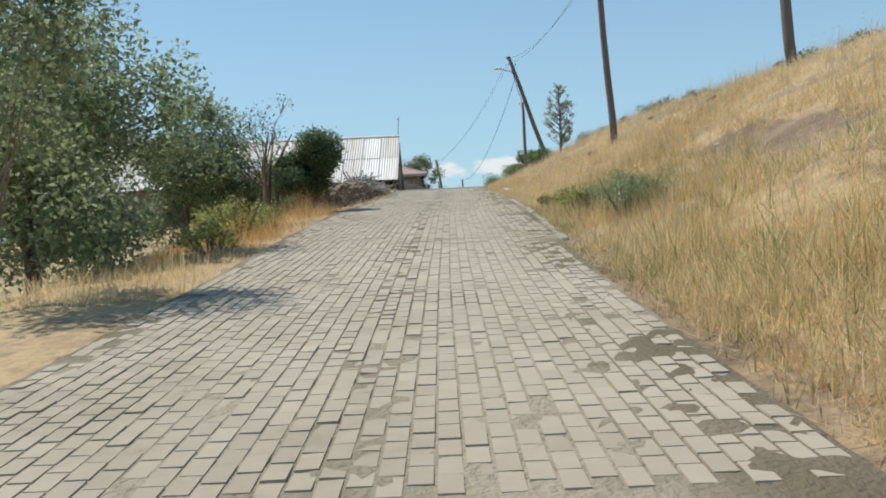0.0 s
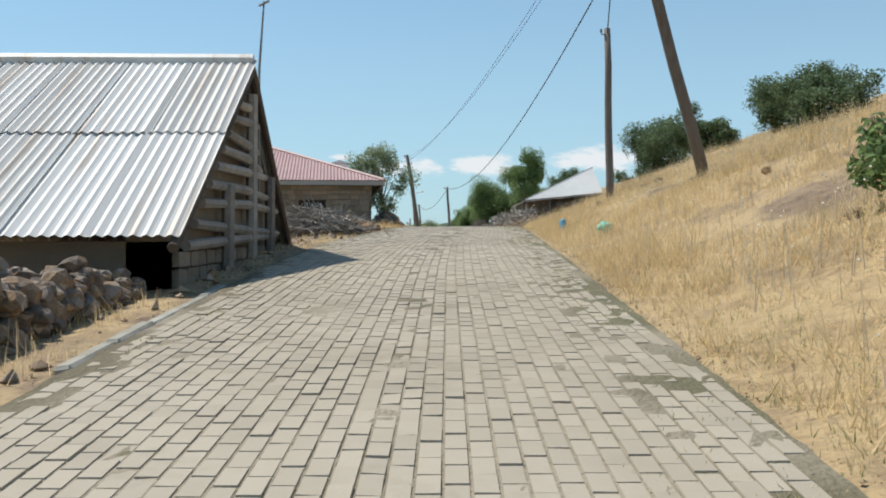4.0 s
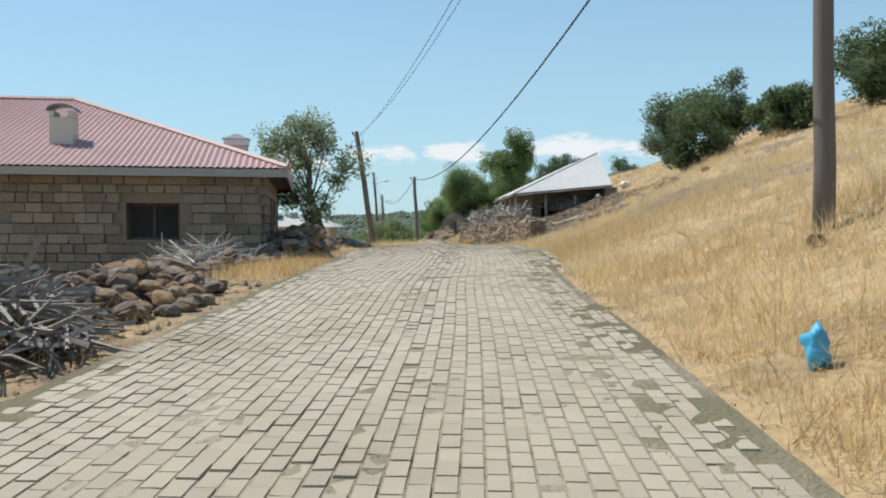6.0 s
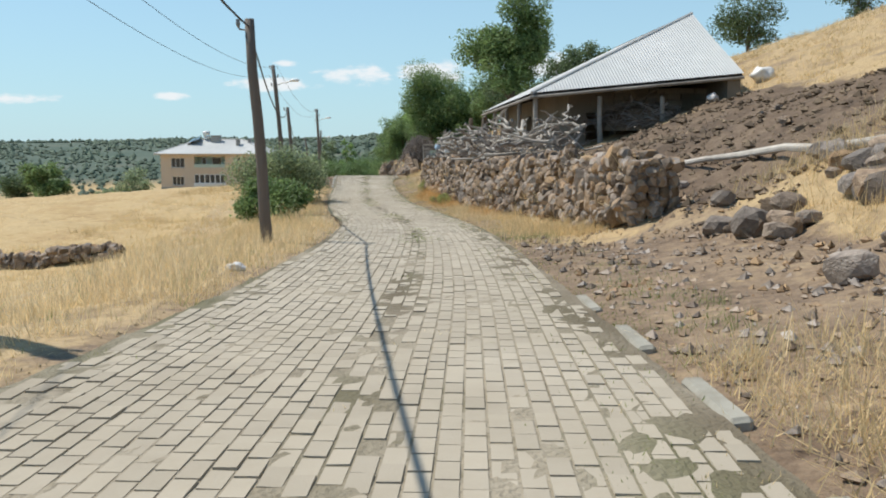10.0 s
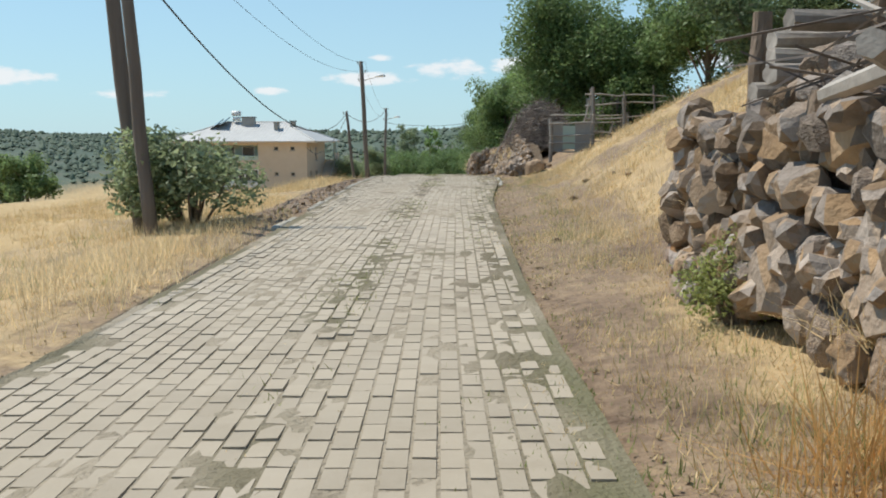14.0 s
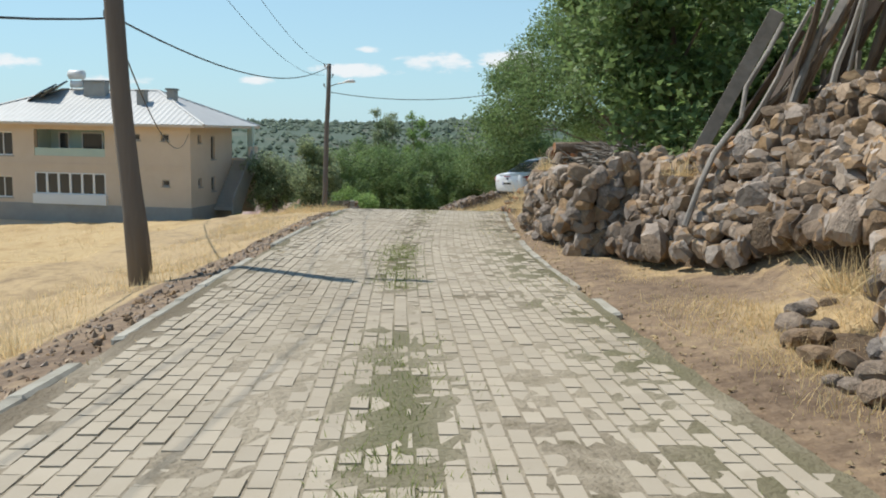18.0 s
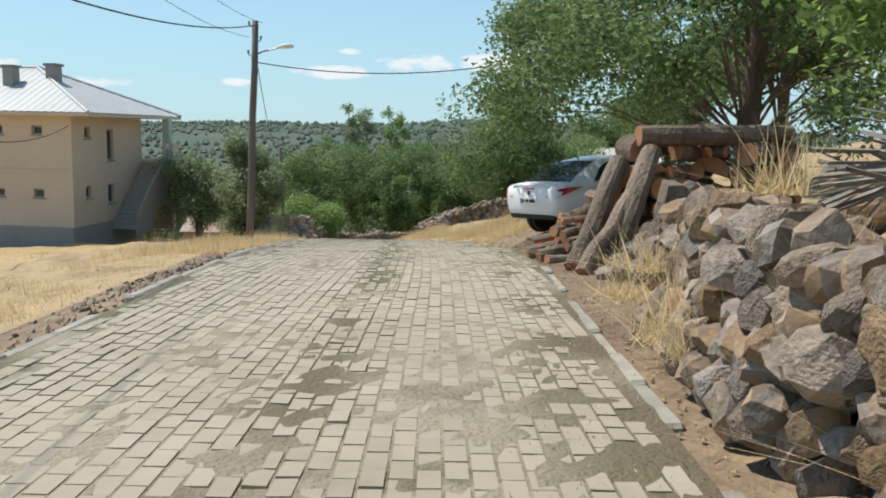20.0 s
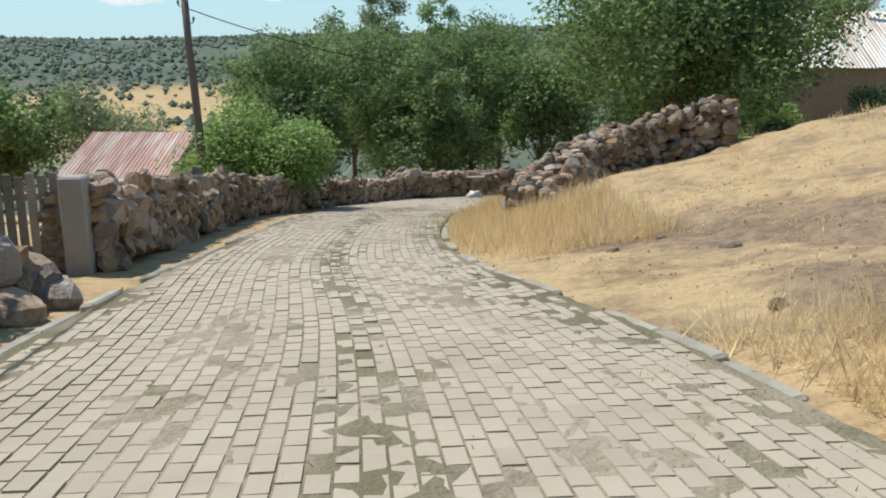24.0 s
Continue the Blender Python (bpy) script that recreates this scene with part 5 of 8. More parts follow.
        for k in range(n):
            add_poly(bm, [(prof[k][0], -w * 0.55, prof[k][1]), (prof[k + 1][0], -w * 0.55, prof[k + 1][1]), (prof[k + 1][0], w * 0.55, prof[k + 1][1]), (prof[k][0], w * 0.55, prof[k][1])], Vector((0, 0, 0.035)))
        part("chimney_cap", bm, M["iron"], ch, at=Matrix.Translation(Vector((x, y, z1 + 0.12)) - o))
    for y in (76.4, 77.7, 79.1):
        part("porch_post", tube([Vector((-1.65, y, zb)) - o, Vector((-1.65, y, ez - 0.1)) - o], 0.06, 8), M["iron"], ob)
    for k in range(14):
        y = 76.5 + k * 0.2
        part("rail_bar", tube([Vector((-1.65, y, 2.3)) - o, Vector((-1.65, y, 3.2)) - o], 0.012, 5), M["iron"], ob)
    part("handrail", tube([Vector((-1.65, 76.4, 3.22)) - o, Vector((-1.65, 79.1, 3.22)) - o], 0.025, 6), M["iron"], ob)


red_house()


def white_barn():
    o = Vector((12.3, 112, gz(11, 108)))
    ob = thing("barn", Matrix.Translation(o), "stone and mud barn with a white sheet-metal roof on posts", "barn")
    nl, nr, ap, fa, fl, fr = (9.2, 105.7, 5.66), (15.55, 105.2, 6.25), (15.6, 109.8, 8.65), (15.6, 117.5, 8.5), (9.75, 121.0, 5.6), (15.6, 121.0, 6.4)
    roof_part(ob, nl, nr, ap, ap, 0.09, 0.007, M["tin"], "white sheet-metal slope", o=o)
    roof_part(ob, fl, nl, ap, fa, 0.09, 0.007, M["tin"], "white sheet-metal slope", o=o)
    roof_part(ob, fr, fl, fa, fa, 0.09, 0.007, M["tin"], o=o)
    bm = bmesh.new()
    for a, b, c in ((nl, nr, ap), (nl, ap, fa), (nl, fa, fl), (fl, fa, fr)):
        add_poly(bm, [Vector(p) - o - Vector((0, 0, 0.09)) for p in (a, b, c)])
    part("underside", bm, M["eave"], ob, "dark boards under the roof")
    for a, b in ((nl, nr), (fl, nl), (nl, ap)):
        part("eave_pole", tube([Vector(a) - o - Vector((0, 0, 0.13)), Vector(b) - o - Vector((0, 0, 0.13))], 0.05, 6), M["wood"], ob)
    part("ridge_cap", tube([Vector(nl) - o, Vector(ap) - o], 0.06, 6), M["tin"], ob)
    zb = gz(10.5, 107) - 0.5
    wall_box(ob, "front_wall", 10.6, 15.5, 107.0, 107.5, zb, 5.85, M["mortar"], o, ((11.2, 12.1, zb, 5.1),))
    wall_box(ob, "side_wall", 10.6, 11.1, 107.5, 120.4, zb, 5.75, M["mortar"], o, ((109.5, 110.3, 4.2, 5.0), (113.0, 114.0, 3.3, 5.2)))
    wall_box(ob, "back_wall", 10.6, 15.5, 120.4, 120.8, zb, 5.8, M["mortar"], o)
    bm = bmesh.new()
    add_poly(bm, [Vector(p) - o for p in ((15.5, 105.3, zb), (15.5, 120.9, zb), (15.5, 120.9, 6.2), (15.5, 117.5, 8.3), (15.5, 109.8, 8.45), (15.5, 105.3, 6.1))], Vector((-0.4, 0, 0)))
    part("high_wall", bm, M["mortar"], ob)
    block_face(ob, Vector((12.1 - o.x, 106.97 - o.y, 0)), Vector((15.5 - o.x, 106.97 - o.y, 0)), 4.0 - o.z, 5.9 - o.z, (0, -1, 0), seed=51, limit=90, bw=0.4, bh=0.22)
    for x, y in ((9.35, 105.85), (11.3, 105.75), (13.2, 105.6), (9.45, 109.2), (9.55, 112.6), (9.65, 116.2), (9.75, 119.8)):
        g = gz(x, y)
        part("post", tube([Vector((x + 0.05, y, g - 0.2)) - o, Vector((x, y, (g + 5.5) / 2)) - o, Vector((x, y, 5.56)) - o], [0.085, 0.075, 0.07], 8), M["wood"], ob)
    return ob


white_barn()


def yellow_house():
    base = -1.55
    m = Matrix.Translation((-8.25, 188.7, base)) @ Matrix.Rotation(radians(-9), 4, "Z")
    ob = thing("house", m, "two-storey yellow plastered house with a grey sheet-metal hip roof", "house")
    x0, x1, dep, ze = -12.6, 0.0, 6.4, 4.4
    z = lambda v: v - base
    holes = [(-1.52, -1.12, z(2.05), z(2.38)), (-3.05, -2.65, z(2.05), z(2.38)), (-1.52, -1.12, z(-0.2), z(0.12)), (-3.05, -2.65, z(-0.2), z(0.12)),
             (-11.3, -9.6, z(1.15), z(2.35)), (-11.2, -9.7, z(-1.0), z(0.1)), (-8.4, -4.54, z(1.18), z(2.5)), (-8.4, -4.54, z(-1.22), z(0.36))]
    wall_box(ob, "front_wall", x0, x1, 0, 0.25, -1.4, ze, M["yellow"], (0, 0, 0), holes)
    side = [(0.86, 1.26, z(1.95), z(2.38)), (2.45, 2.95, z(1.1), z(2.3)), (0.86, 1.26, z(-0.25), z(0.2)), (2.45, 2.95, z(-0.55), z(0.2))]
    wall_box(ob, "side_wall", x1 - 0.25, x1, 0.25, 5.0, -1.4, ze, M["yellow"], (0, 0, 0), side)
    wall_box(ob, "porch_wall", x1 - 1.8, x1, 5.0, 5.25, -1.4, ze, M["yellow"], (0, 0, 0))
    wall_box(ob, "porch_side_wall", x1 - 2.05, x1 - 1.8, 5.0, dep, -1.4, ze, M["yellow"], (0, 0, 0), ((5.4, 6.1, z(1.1), z(2.5)),))
    wall_box(ob, "side_wall", x0, x0 + 0.25, 0.25, dep - 0.25, -1.4, ze, M["yellow"], (0, 0, 0))
    wall_box(ob, "back_wall", x0, x1 - 2.05, dep - 0.25, dep, -1.4, ze, M["yellow"], (0, 0, 0))
    part("plinth", box(((x0 + x1) / 2, -0.03, -0.15), (x1 - x0, 0.06, 0.9)), M["grey"], ob, "grey cement plinth")
    part("side_plinth", box((x1 + 0.03, 2.5, -0.15), (0.06, 5.0, 0.9)), M["grey"], ob, "grey cement plinth")
    part("floor_band", box(((x0 + x1) / 2, -0.02, z(0.75)), (x1 - x0, 0.04, 0.12)), M["yellow"], ob)
    for k, h in enumerate(holes[:6]):
        window_unit(ob, ((h[0] + h[1]) / 2, 0.12, (h[2] + h[3]) / 2), h[1] - h[0], h[3] - h[2], 0, "white" if k > 3 else "grey", bars=0 if k < 4 else 2)
    for h in side:
        window_unit(ob, (x1 - 0.12, (h[0] + h[1]) / 2, (h[2] + h[3]) / 2), h[1] - h[0], h[3] - h[2], math.pi / 2, "grey", bars=0)
    part("porch_door", box((x1 - 1.86, 5.75, z(1.8)), (0.06, 0.7, 1.4)), M["eave"], ob, "dark door on the porch")
    # upper balcony, set back and painted pale green
    h = holes[6]
    up = part("balcony", box(((h[0] + h[1]) / 2, 0.75, h[2] - 0.06), (h[1] - h[0], 1.4, 0.12)), M["grey"], ob)
    part("back_panel", box(((h[0] + h[1]) / 2, 1.45, (h[2] + h[3]) / 2), (h[1] - h[0], 0.06, h[3] - h[2])), M["teal"], up)
    for sx in (h[0] + 0.02, h[1] - 0.02):
        part("side_panel", box((sx, 0.86, (h[2] + h[3]) / 2), (0.04, 1.1, h[3] - h[2])), M["teal"], up)
    part("parapet", box(((h[0] + h[1]) / 2, 0.06, h[2] + 0.2), (h[1] - h[0] - 0.02, 0.08, 0.4)), M["teal"], up)
    for c, w in ((-7.6, 0.6), (-6.0, 1.2)):
        window_unit(up, (c, 1.39, h[2] + 0.75), w, 0.9, 0, "white", bars=1, name="balcony_window")
    # glazed lower balcony
    h = holes[7]
    lo = part("glazed_balcony", box(((h[0] + h[1]) / 2, -0.02, h[2] + 0.22), (h[1] - h[0] + 0.14, 0.3, 0.5)), M["white"], ob, "white panelled glazed balcony")
    for k in range(6):
        c = h[0] + (h[1] - h[0]) * (k + 0.5) / 6
        window_unit(lo, (c, 0.02, h[2] + 1.02), (h[1] - h[0]) / 6, 1.1, 0, "white", bars=0, name="casement")
    # porch landing with a column, and an outside stair that climbs along the side wall
    part("porch_slab", box((x1 - 0.35, 5.85, z(1.0)), (2.9, 1.2, 0.16)), M["yellow"], ob)
    part("porch_base", box((x1 - 0.3, 6.3, z(-0.5)), (2.4, 0.2, 2.85)), M["yellow"], ob)
    part("porch_rail", box((x1 + 1.0, 5.85, z(1.4)), (0.1, 1.2, 0.7)), M["yellow"], ob)
    part("column", box((x1 + 0.9, 5.75, z(1.9)), (0.3, 0.3, 1.9)), M["teal"], ob, "pale green porch column")
    for k in range(14):
        part("step", box((x1 + 0.56, 2.7 + 0.2 * k, 0.09 + 0.18 * k), (0.98, 0.22, 0.18)), M["grey"], ob)
    bm = bmesh.new()
    add_poly(bm, [(x1 + 1.06, 2.5, -0.2), (x1 + 1.06, 2.5, 0.55), (x1 + 1.06, 5.4, 3.1), (x1 + 1.06, 5.4, 1.7), (x1 + 1.06, 3.6, -0.2)], Vector((0.08, 0, 0)))
    part("stair_parapet", bm, M["grey"], ob, "grey cement parapet of the outside stair")
    e = (x0 - 0.6, x1 + 1.0, -0.6, dep + 0.5)
    ez, rz = ze + 0.02, z(4.62)
    rl, rr = (-8.7, dep / 2, rz), (-3.2, dep / 2, rz)
    for a, b, c, d in (((e[0], e[2], ez), (e[1], e[2], ez), rr, rl), ((e[1], e[2], ez), (e[1], e[3], ez), rr, rr), ((e[1], e[3], ez), (e[0], e[3], ez), rl, rr), ((e[0], e[3], ez), (e[0], e[2], ez), rl, rl)):
        roof_part(ob, a, b, c, d, 0.3, 0.012, M["tin"])
    for a, b in ((rl, rr), ((e[1], e[2], ez), rr), ((e[0], e[2], ez), rl), ((e[1], e[3], ez), rr)):
        part("ridge_cap", tube([a, b], 0.07, 6), M["tin"], ob)
    part("soffit", box(((e[0] + e[1]) / 2, (e[2] + e[3]) / 2, ez - 0.08), (e[1] - e[0], e[3] - e[2], 0.12)), M["yellow"], ob)
    for x, y, w, top in ((-3.35, 1.7, 0.4, z(4.5)), (-2.05, 2.4, 0.4, z(4.62)), (-6.4, 2.6, 1.2, z(5.0))):
        ch = part("chimney", box((x, y, (ze + 0.4 + top) / 2), (w, 0.45, top - ze - 0.4)), M["grey"], ob, "dark chimney")
        part("chimney_cap", box((x, y, top + 0.05), (w + 0.12, 0.57, 0.09)), M["iron"], ch)
    solar = thing("solar_heater", m @ Matrix.Translation((-8.1, 3.0, z(4.55))), "white solar water tank and collectors on the roof", "water heater")
    part("tank", tube([(-0.05, 0, 0.85), (0.75, 0, 0.85)], 0.24, 14), M["white"], solar, smooth=True)
    part("lower_tank", tube([(0.05, 0, 0.35), (0.65, 0, 0.35)], 0.19, 12), M["white"], solar, smooth=True)
    for x in (0.0, 0.7):
        part("stand_leg", tube([(x, 0.1, -0.25), (x, 0, 0.85)], 0.025, 5), M["iron"], solar)
    for k in range(2):
        part("collector", box((0, 0, 0), (0.95, 1.9, 0.08)), M["window"], solar, "dark glass collector panel", at=Matrix.Translation((-0.7 - 0.2 * k, -0.5 + 0.05 * k, 0.05)) @ Euler((0.3, -0.55, 0)).to_matrix().to_4x4() @ Matrix.Translation((-0.5 * k, 0, 0.1 * k)))


yellow_house()


def tin_shed(x0, x1, ye, yr, ze, zr, label, mat, skew=0.0):
    o = Vector(((x0 + x1) / 2, yr, gz((x0 + x1) / 2, yr)))
    ob = thing("shed", Matrix.Translation(o), label, "shed")
    rnd = random.Random(int(x0 * 7))
    sheets(ob, o, (x0, ye, ze), (x1 - skew, ye, ze), (x1, yr, zr), (x0 + 3 * skew, yr, zr), 7, 1, 0.15, 0.02, mat, rnd)
    sheets(ob, o, (x1, 2 * yr - ye, ze), (x0, 2 * yr - ye, ze), (x0 + 3 * skew, yr, zr), (x1, yr, zr), 7, 1, 0.15, 0.02, mat, rnd)
    zb = min(o.z, gz(x0, ye), gz(x1, ye)) - 0.4
    wall_box(ob, "front_wall", x0 + 0.2, x1 - 0.3, ye + 0.25, ye + 0.6, zb, ze + 0.05, M["mortar"], o)
    wall_box(ob, "side_wall", x1 - 0.65, x1 - 0.3, ye + 0.6, 2 * yr - ye - 0.3, zb, ze, M["mortar"], o)
    wall_box(ob, "side_wall", x0 + 0.2, x0 + 0.55, ye + 0.6, 2 * yr - ye - 0.3, zb, ze, M["mortar"], o)
    bm = bmesh.new()
    add_poly(bm, [Vector(p) - o for p in ((x1 - 0.3, ye + 0.3, ze), (x1 - 0.3, 2 * yr - ye - 0.3, ze), (x1 - 0.3, yr, zr - 0.12))], Vector((-0.3, 0, 0)))
    part("gable_wall", bm, M["mortar"], ob)
    return ob


tin_shed(15.9, 24.5, 220.8, 225.0, -0.75, 1.55, "low shed with a streaked rusty tin roof among trees", M["rusty"])
tin_shed(-12.6, -8.2, 218.0, 222.0, -4.75, -3.4, "small shed with a rust-streaked pale tin roof below the road", M["redrust"])
dish = thing("satellite_dish", Matrix.Translation((20.7, 224.6, 1.5)), "white satellite dish on the tin roof", "satellite dish")
bm = bmesh.new()
rings = [[(r * math.cos(k * 0.5236), -0.35 * (1 - (r / 0.45) ** 2) * 0.4 - 0.1, r * math.sin(k * 0.5236) + 0.45) for k in range(12)] for r in (0.03, 0.25, 0.45)]
vv = [[bm.verts.new(p) for p in r] for r in rings]
for r0, r1 in zip(vv, vv[1:]):
    for k in range(12):
        bm.faces.new((r0[k], r0[(k + 1) % 12], r1[(k + 1) % 12], r1[k]))
bm.faces.new(vv[0])
part("bowl", bm, M["white"], dish, smooth=True)
part("stem", tube([(0, 0, -0.2), (0, -0.05, 0.45)], 0.025, 6), M["iron"], dish)
minaret = thing("minaret", Matrix.Translation((18.8, 300, gz(18.8, 300))), "slender pale minaret with a pointed grey cap, far behind trees", "minaret")
g = gz(18.8, 300)
part("shaft", tube([(0, 0, -1), (0, 0, 10.9 - g)], [1.0, 0.85], 14), M["cream"], minaret)
part("balcony_ring", tube([(0, 0, 8.2 - g), (0, 0, 8.6 - g), (0, 0, 9.4 - g)], [0.9, 1.35, 1.35], 14), M["cream"], minaret)
part("spire", tube([(0, 0, 10.9 - g), (0, 0, 14.1 - g), (0, 0, 15.0 - g)], [0.95, 0.1, 0.03], 14), M["iron"], minaret, "grey metal spire")

# ---- trees and shrubs ----
def leaf_cloud(name, centres, radii, count, size, mat, seed, hollow=0.35, droop=0.0):
    """Many small leaves round clump centres, denser to the outside, with gaps between clumps."""
    count, size = int(count * 1.45), size * 0.8
    r = np.random.default_rng(seed)
    centres, radii = np.asarray(centres, float), np.asarray(radii, float)
    w = radii ** 2
    pick = r.choice(len(centres), count, p=w / w.sum())
    d = r.normal(size=(count, 3))
    d /= np.linalg.norm(d, axis=1)[:, None]
    rad = (hollow + (1 - hollow) * r.random(count) ** 0.6 + 0.35 * r.random(count) ** 6)[:, None]
    p = centres[pick] + d * rad * radii[pick][:, None] * np.array([1, 1, 0.85])
    p[:, 2] -= droop * r.random(count)
    a = r.normal(size=(count, 3))
    a[:, 2] *= 0.6
    a /= np.linalg.norm(a, axis=1)[:, None]
    nrm = d * 0.5 + r.normal(size=(count, 3)) * 0.6 + np.array([0, 0, 0.45])
    b = np.cross(nrm, a)
    b /= np.linalg.norm(b, axis=1)[:, None] + 1e-9
    s = (size * r.uniform(0.6, 1.35, count))[:, None]
    v = np.stack([p - a * s, p + b * s * 0.75, p + a * s * 0.8 - b * s * 0.35], 1).reshape(-1, 3)
    return mesh_np(name, v, np.arange(count * 3).reshape(-1, 3), mat)


def tree(x, y, h, crown_w, label, seed, leaf="leaf", leaves=9000, size=0.09, trunk=0.16, bare=0.25, lean_x=0.0, lean_y=0.0, clumps=24, kind="tree", group="", flat=1.0, sink=0.1, stems=1, gap=0.36, z=None, hang=0.0, lobes=None, bent=0.0):
    """A tapered trunk with limbs, and a crown of leafy boughs (lobes: place in crown halves, and size) with an uneven outline and gaps."""
    rnd = random.Random(seed)
    g = gz(x, y) if z is None else z
    ob = thing(kind, Matrix.Translation((x, y, g)), label, kind, group)
    tops = []
    cz, ch = h * (bare + (1 - bare) * 0.52), h * (1 - bare) * 0.5
    bm = bmesh.new()
    for s in range(stems):
        a0 = rnd.uniform(0, 6.28)
        bx, by = (0.25 * math.cos(a0) * (stems > 1), 0.25 * math.sin(a0) * (stems > 1))
        top = Vector((lean_x + bx * 3, lean_y + by * 3, h * (bare + (1 - bare) * 0.62)))
        pts = [Vector((bx + bent, by, -0.25)), Vector((bx + bent * 0.35 + lean_x * 0.2 + rnd.uniform(-0.05, 0.05), by + lean_y * 0.2, top.z * 0.33)), Vector((bx + lean_x * 0.6 + rnd.uniform(-0.1, 0.1), by + lean_y * 0.6, top.z * 0.66)), top]
        add_tube(bm, pts, [trunk * 1.25, trunk, trunk * 0.7, trunk * 0.25], 8)
    part("trunk", bm, M["bark"], ob, smooth=True)
    bm = bmesh.new()
    cs, rs = [], []
    if lobes is None:
        lobes = []
        for k in range(max(13, int(clumps / 3 * max(1.0, 0.8 * h / crown_w)))):
            a = 2.4 * k + rnd.uniform(-0.5, 0.5)
            el = math.asin(rnd.uniform(-1.0 if bare < 0.12 else -0.8, 1.0))
            rr = rnd.uniform(0.25, 0.88 if bare < 0.12 else 0.8)
            lobes.append((rr * math.cos(el) * math.cos(a), rr * math.cos(el) * math.sin(a), rr * math.sin(el) * flat, rnd.uniform(0.28, 0.46) * (1.15 if bare < 0.12 else 1.0)))
    scale = math.sqrt(crown_w * min(crown_w, h)) / 2
    slim = trunk * min(1.0, 3.2 / math.sqrt(len(lobes)))
    for lx, ly, lz, lr in lobes:
        c = Vector((lean_x + crown_w / 2 * lx, lean_y + crown_w / 2 * ly, cz + ch * lz))
        c.z -= hang * (lx ** 2 + ly ** 2)
        start = Vector((lean_x * 0.5, lean_y * 0.5, max(h * 0.1, min(c.z - 0.15 * h, h * rnd.uniform(bare * 0.8, bare + 0.35)))))
        mid_p = start.lerp(c, 0.55) + Vector((rnd.uniform(-0.1, 0.1) * scale, rnd.uniform(-0.1, 0.1) * scale, 0.06 * h))
        add_tube(bm, [start, mid_p, c], [slim * 0.32, slim * 0.19, slim * 0.08], 6)
        for _ in range(9):
            d = Vector([rnd.gauss(0, 1) for _ in range(3)]).normalized()
            e = c + Vector((d.x, d.y, d.z * 0.8 + 0.1)) * (lr * scale * rnd.uniform(0.3, 1.0))
            cs.append(e)
            rs.append(scale * lr * rnd.uniform(0.38, 0.75))
            tip = e + d * rs[-1] * 0.8
            add_tube(bm, [mid_p.lerp(c, rnd.uniform(0.4, 1.0)), c.lerp(e, 0.6) + Vector((0, 0, 0.03 * h)), tip], [slim * 0.12, slim * 0.07, slim * 0.02], 4, False)
    part("limb_work", bm, M["bark"], ob)
    part("crown", leaf_cloud("crown", cs, rs, leaves, size, M[leaf], seed, gap), None, ob)
    return ob


def shrub(x, y, h, w, label, seed, leaf="leaf", leaves=3500, size=0.07, d=None, kind="shrub", group=""):
    rnd = random.Random(seed)
    d = d or w
    ob = thing(kind, Matrix.Translation((x, y, gz(x, y))), label, kind, group)
    bm = bmesh.new()
    cs, rs = [], []
    for k in range(14):
        a, r = rnd.uniform(0, 6.2832), math.sqrt(rnd.random())
        px, py = w / 2 * r * math.cos(a) * 0.8, d / 2 * r * math.sin(a) * 0.8
        c = Vector((px, py, h * rnd.uniform(0.28, 0.85) * (1 - 0.35 * r)))
        cs.append(c)
        rs.append(min(w, h) * rnd.uniform(0.2, 0.34))
        add_tube(bm, [(px * 0.2, py * 0.2, -0.1), (px * 0.6, py * 0.6, c.z * 0.5), c + Vector((0, 0, 0.2 * h))], [0.03, 0.02, 0.006], 4)
    part("stem_work", bm, M["bark"], ob, kind="stuff")
    part("foliage", leaf_cloud("foliage", cs, rs, leaves, size, M[leaf], seed, 0.3), None, ob)
    return ob


def spire_tree(x, y, h, w, label, seed):
    """A narrow upright tree: short rising branches along one stem, thinning to the tip."""
    rnd = random.Random(seed)
    ob = thing("tree", Matrix.Translation((x, y, gz(x, y))), label, "tree")
    part("trunk", tube([(0, 0, -0.2), (0.03, 0, h * 0.5), (0, 0, h * 0.97)], [0.06, 0.035, 0.008], 7), M["bark"], ob, smooth=True)
    bm = bmesh.new()
    cs, rs = [], []
    for k in range(110):
        f = rnd.uniform(0.05, 0.95)
        a = rnd.uniform(0, 6.2832)
        r = w / 2 * (1 - f) ** 0.6 * rnd.uniform(0.5, 1.05) * (0.65 if f < 0.15 else 1)
        e = Vector((r * math.cos(a), r * math.sin(a), h * f + r * 0.9))
        add_tube(bm, [(0, 0, h * f), e * 0.5 + Vector((0, 0, h * f * 0.5)), e], [0.018, 0.01, 0.004], 4)
        cs.append(e - Vector((e.x * 0.3, e.y * 0.3, 0.05)))
        rs.append(0.06 + 0.09 * (1 - f))
    part("limb_work", bm, M["bark"], ob)
    part("crown", leaf_cloud("crown", cs, rs, 3600, 0.045, M["leaf_pale"], seed, 0.1), None, ob)
    return ob


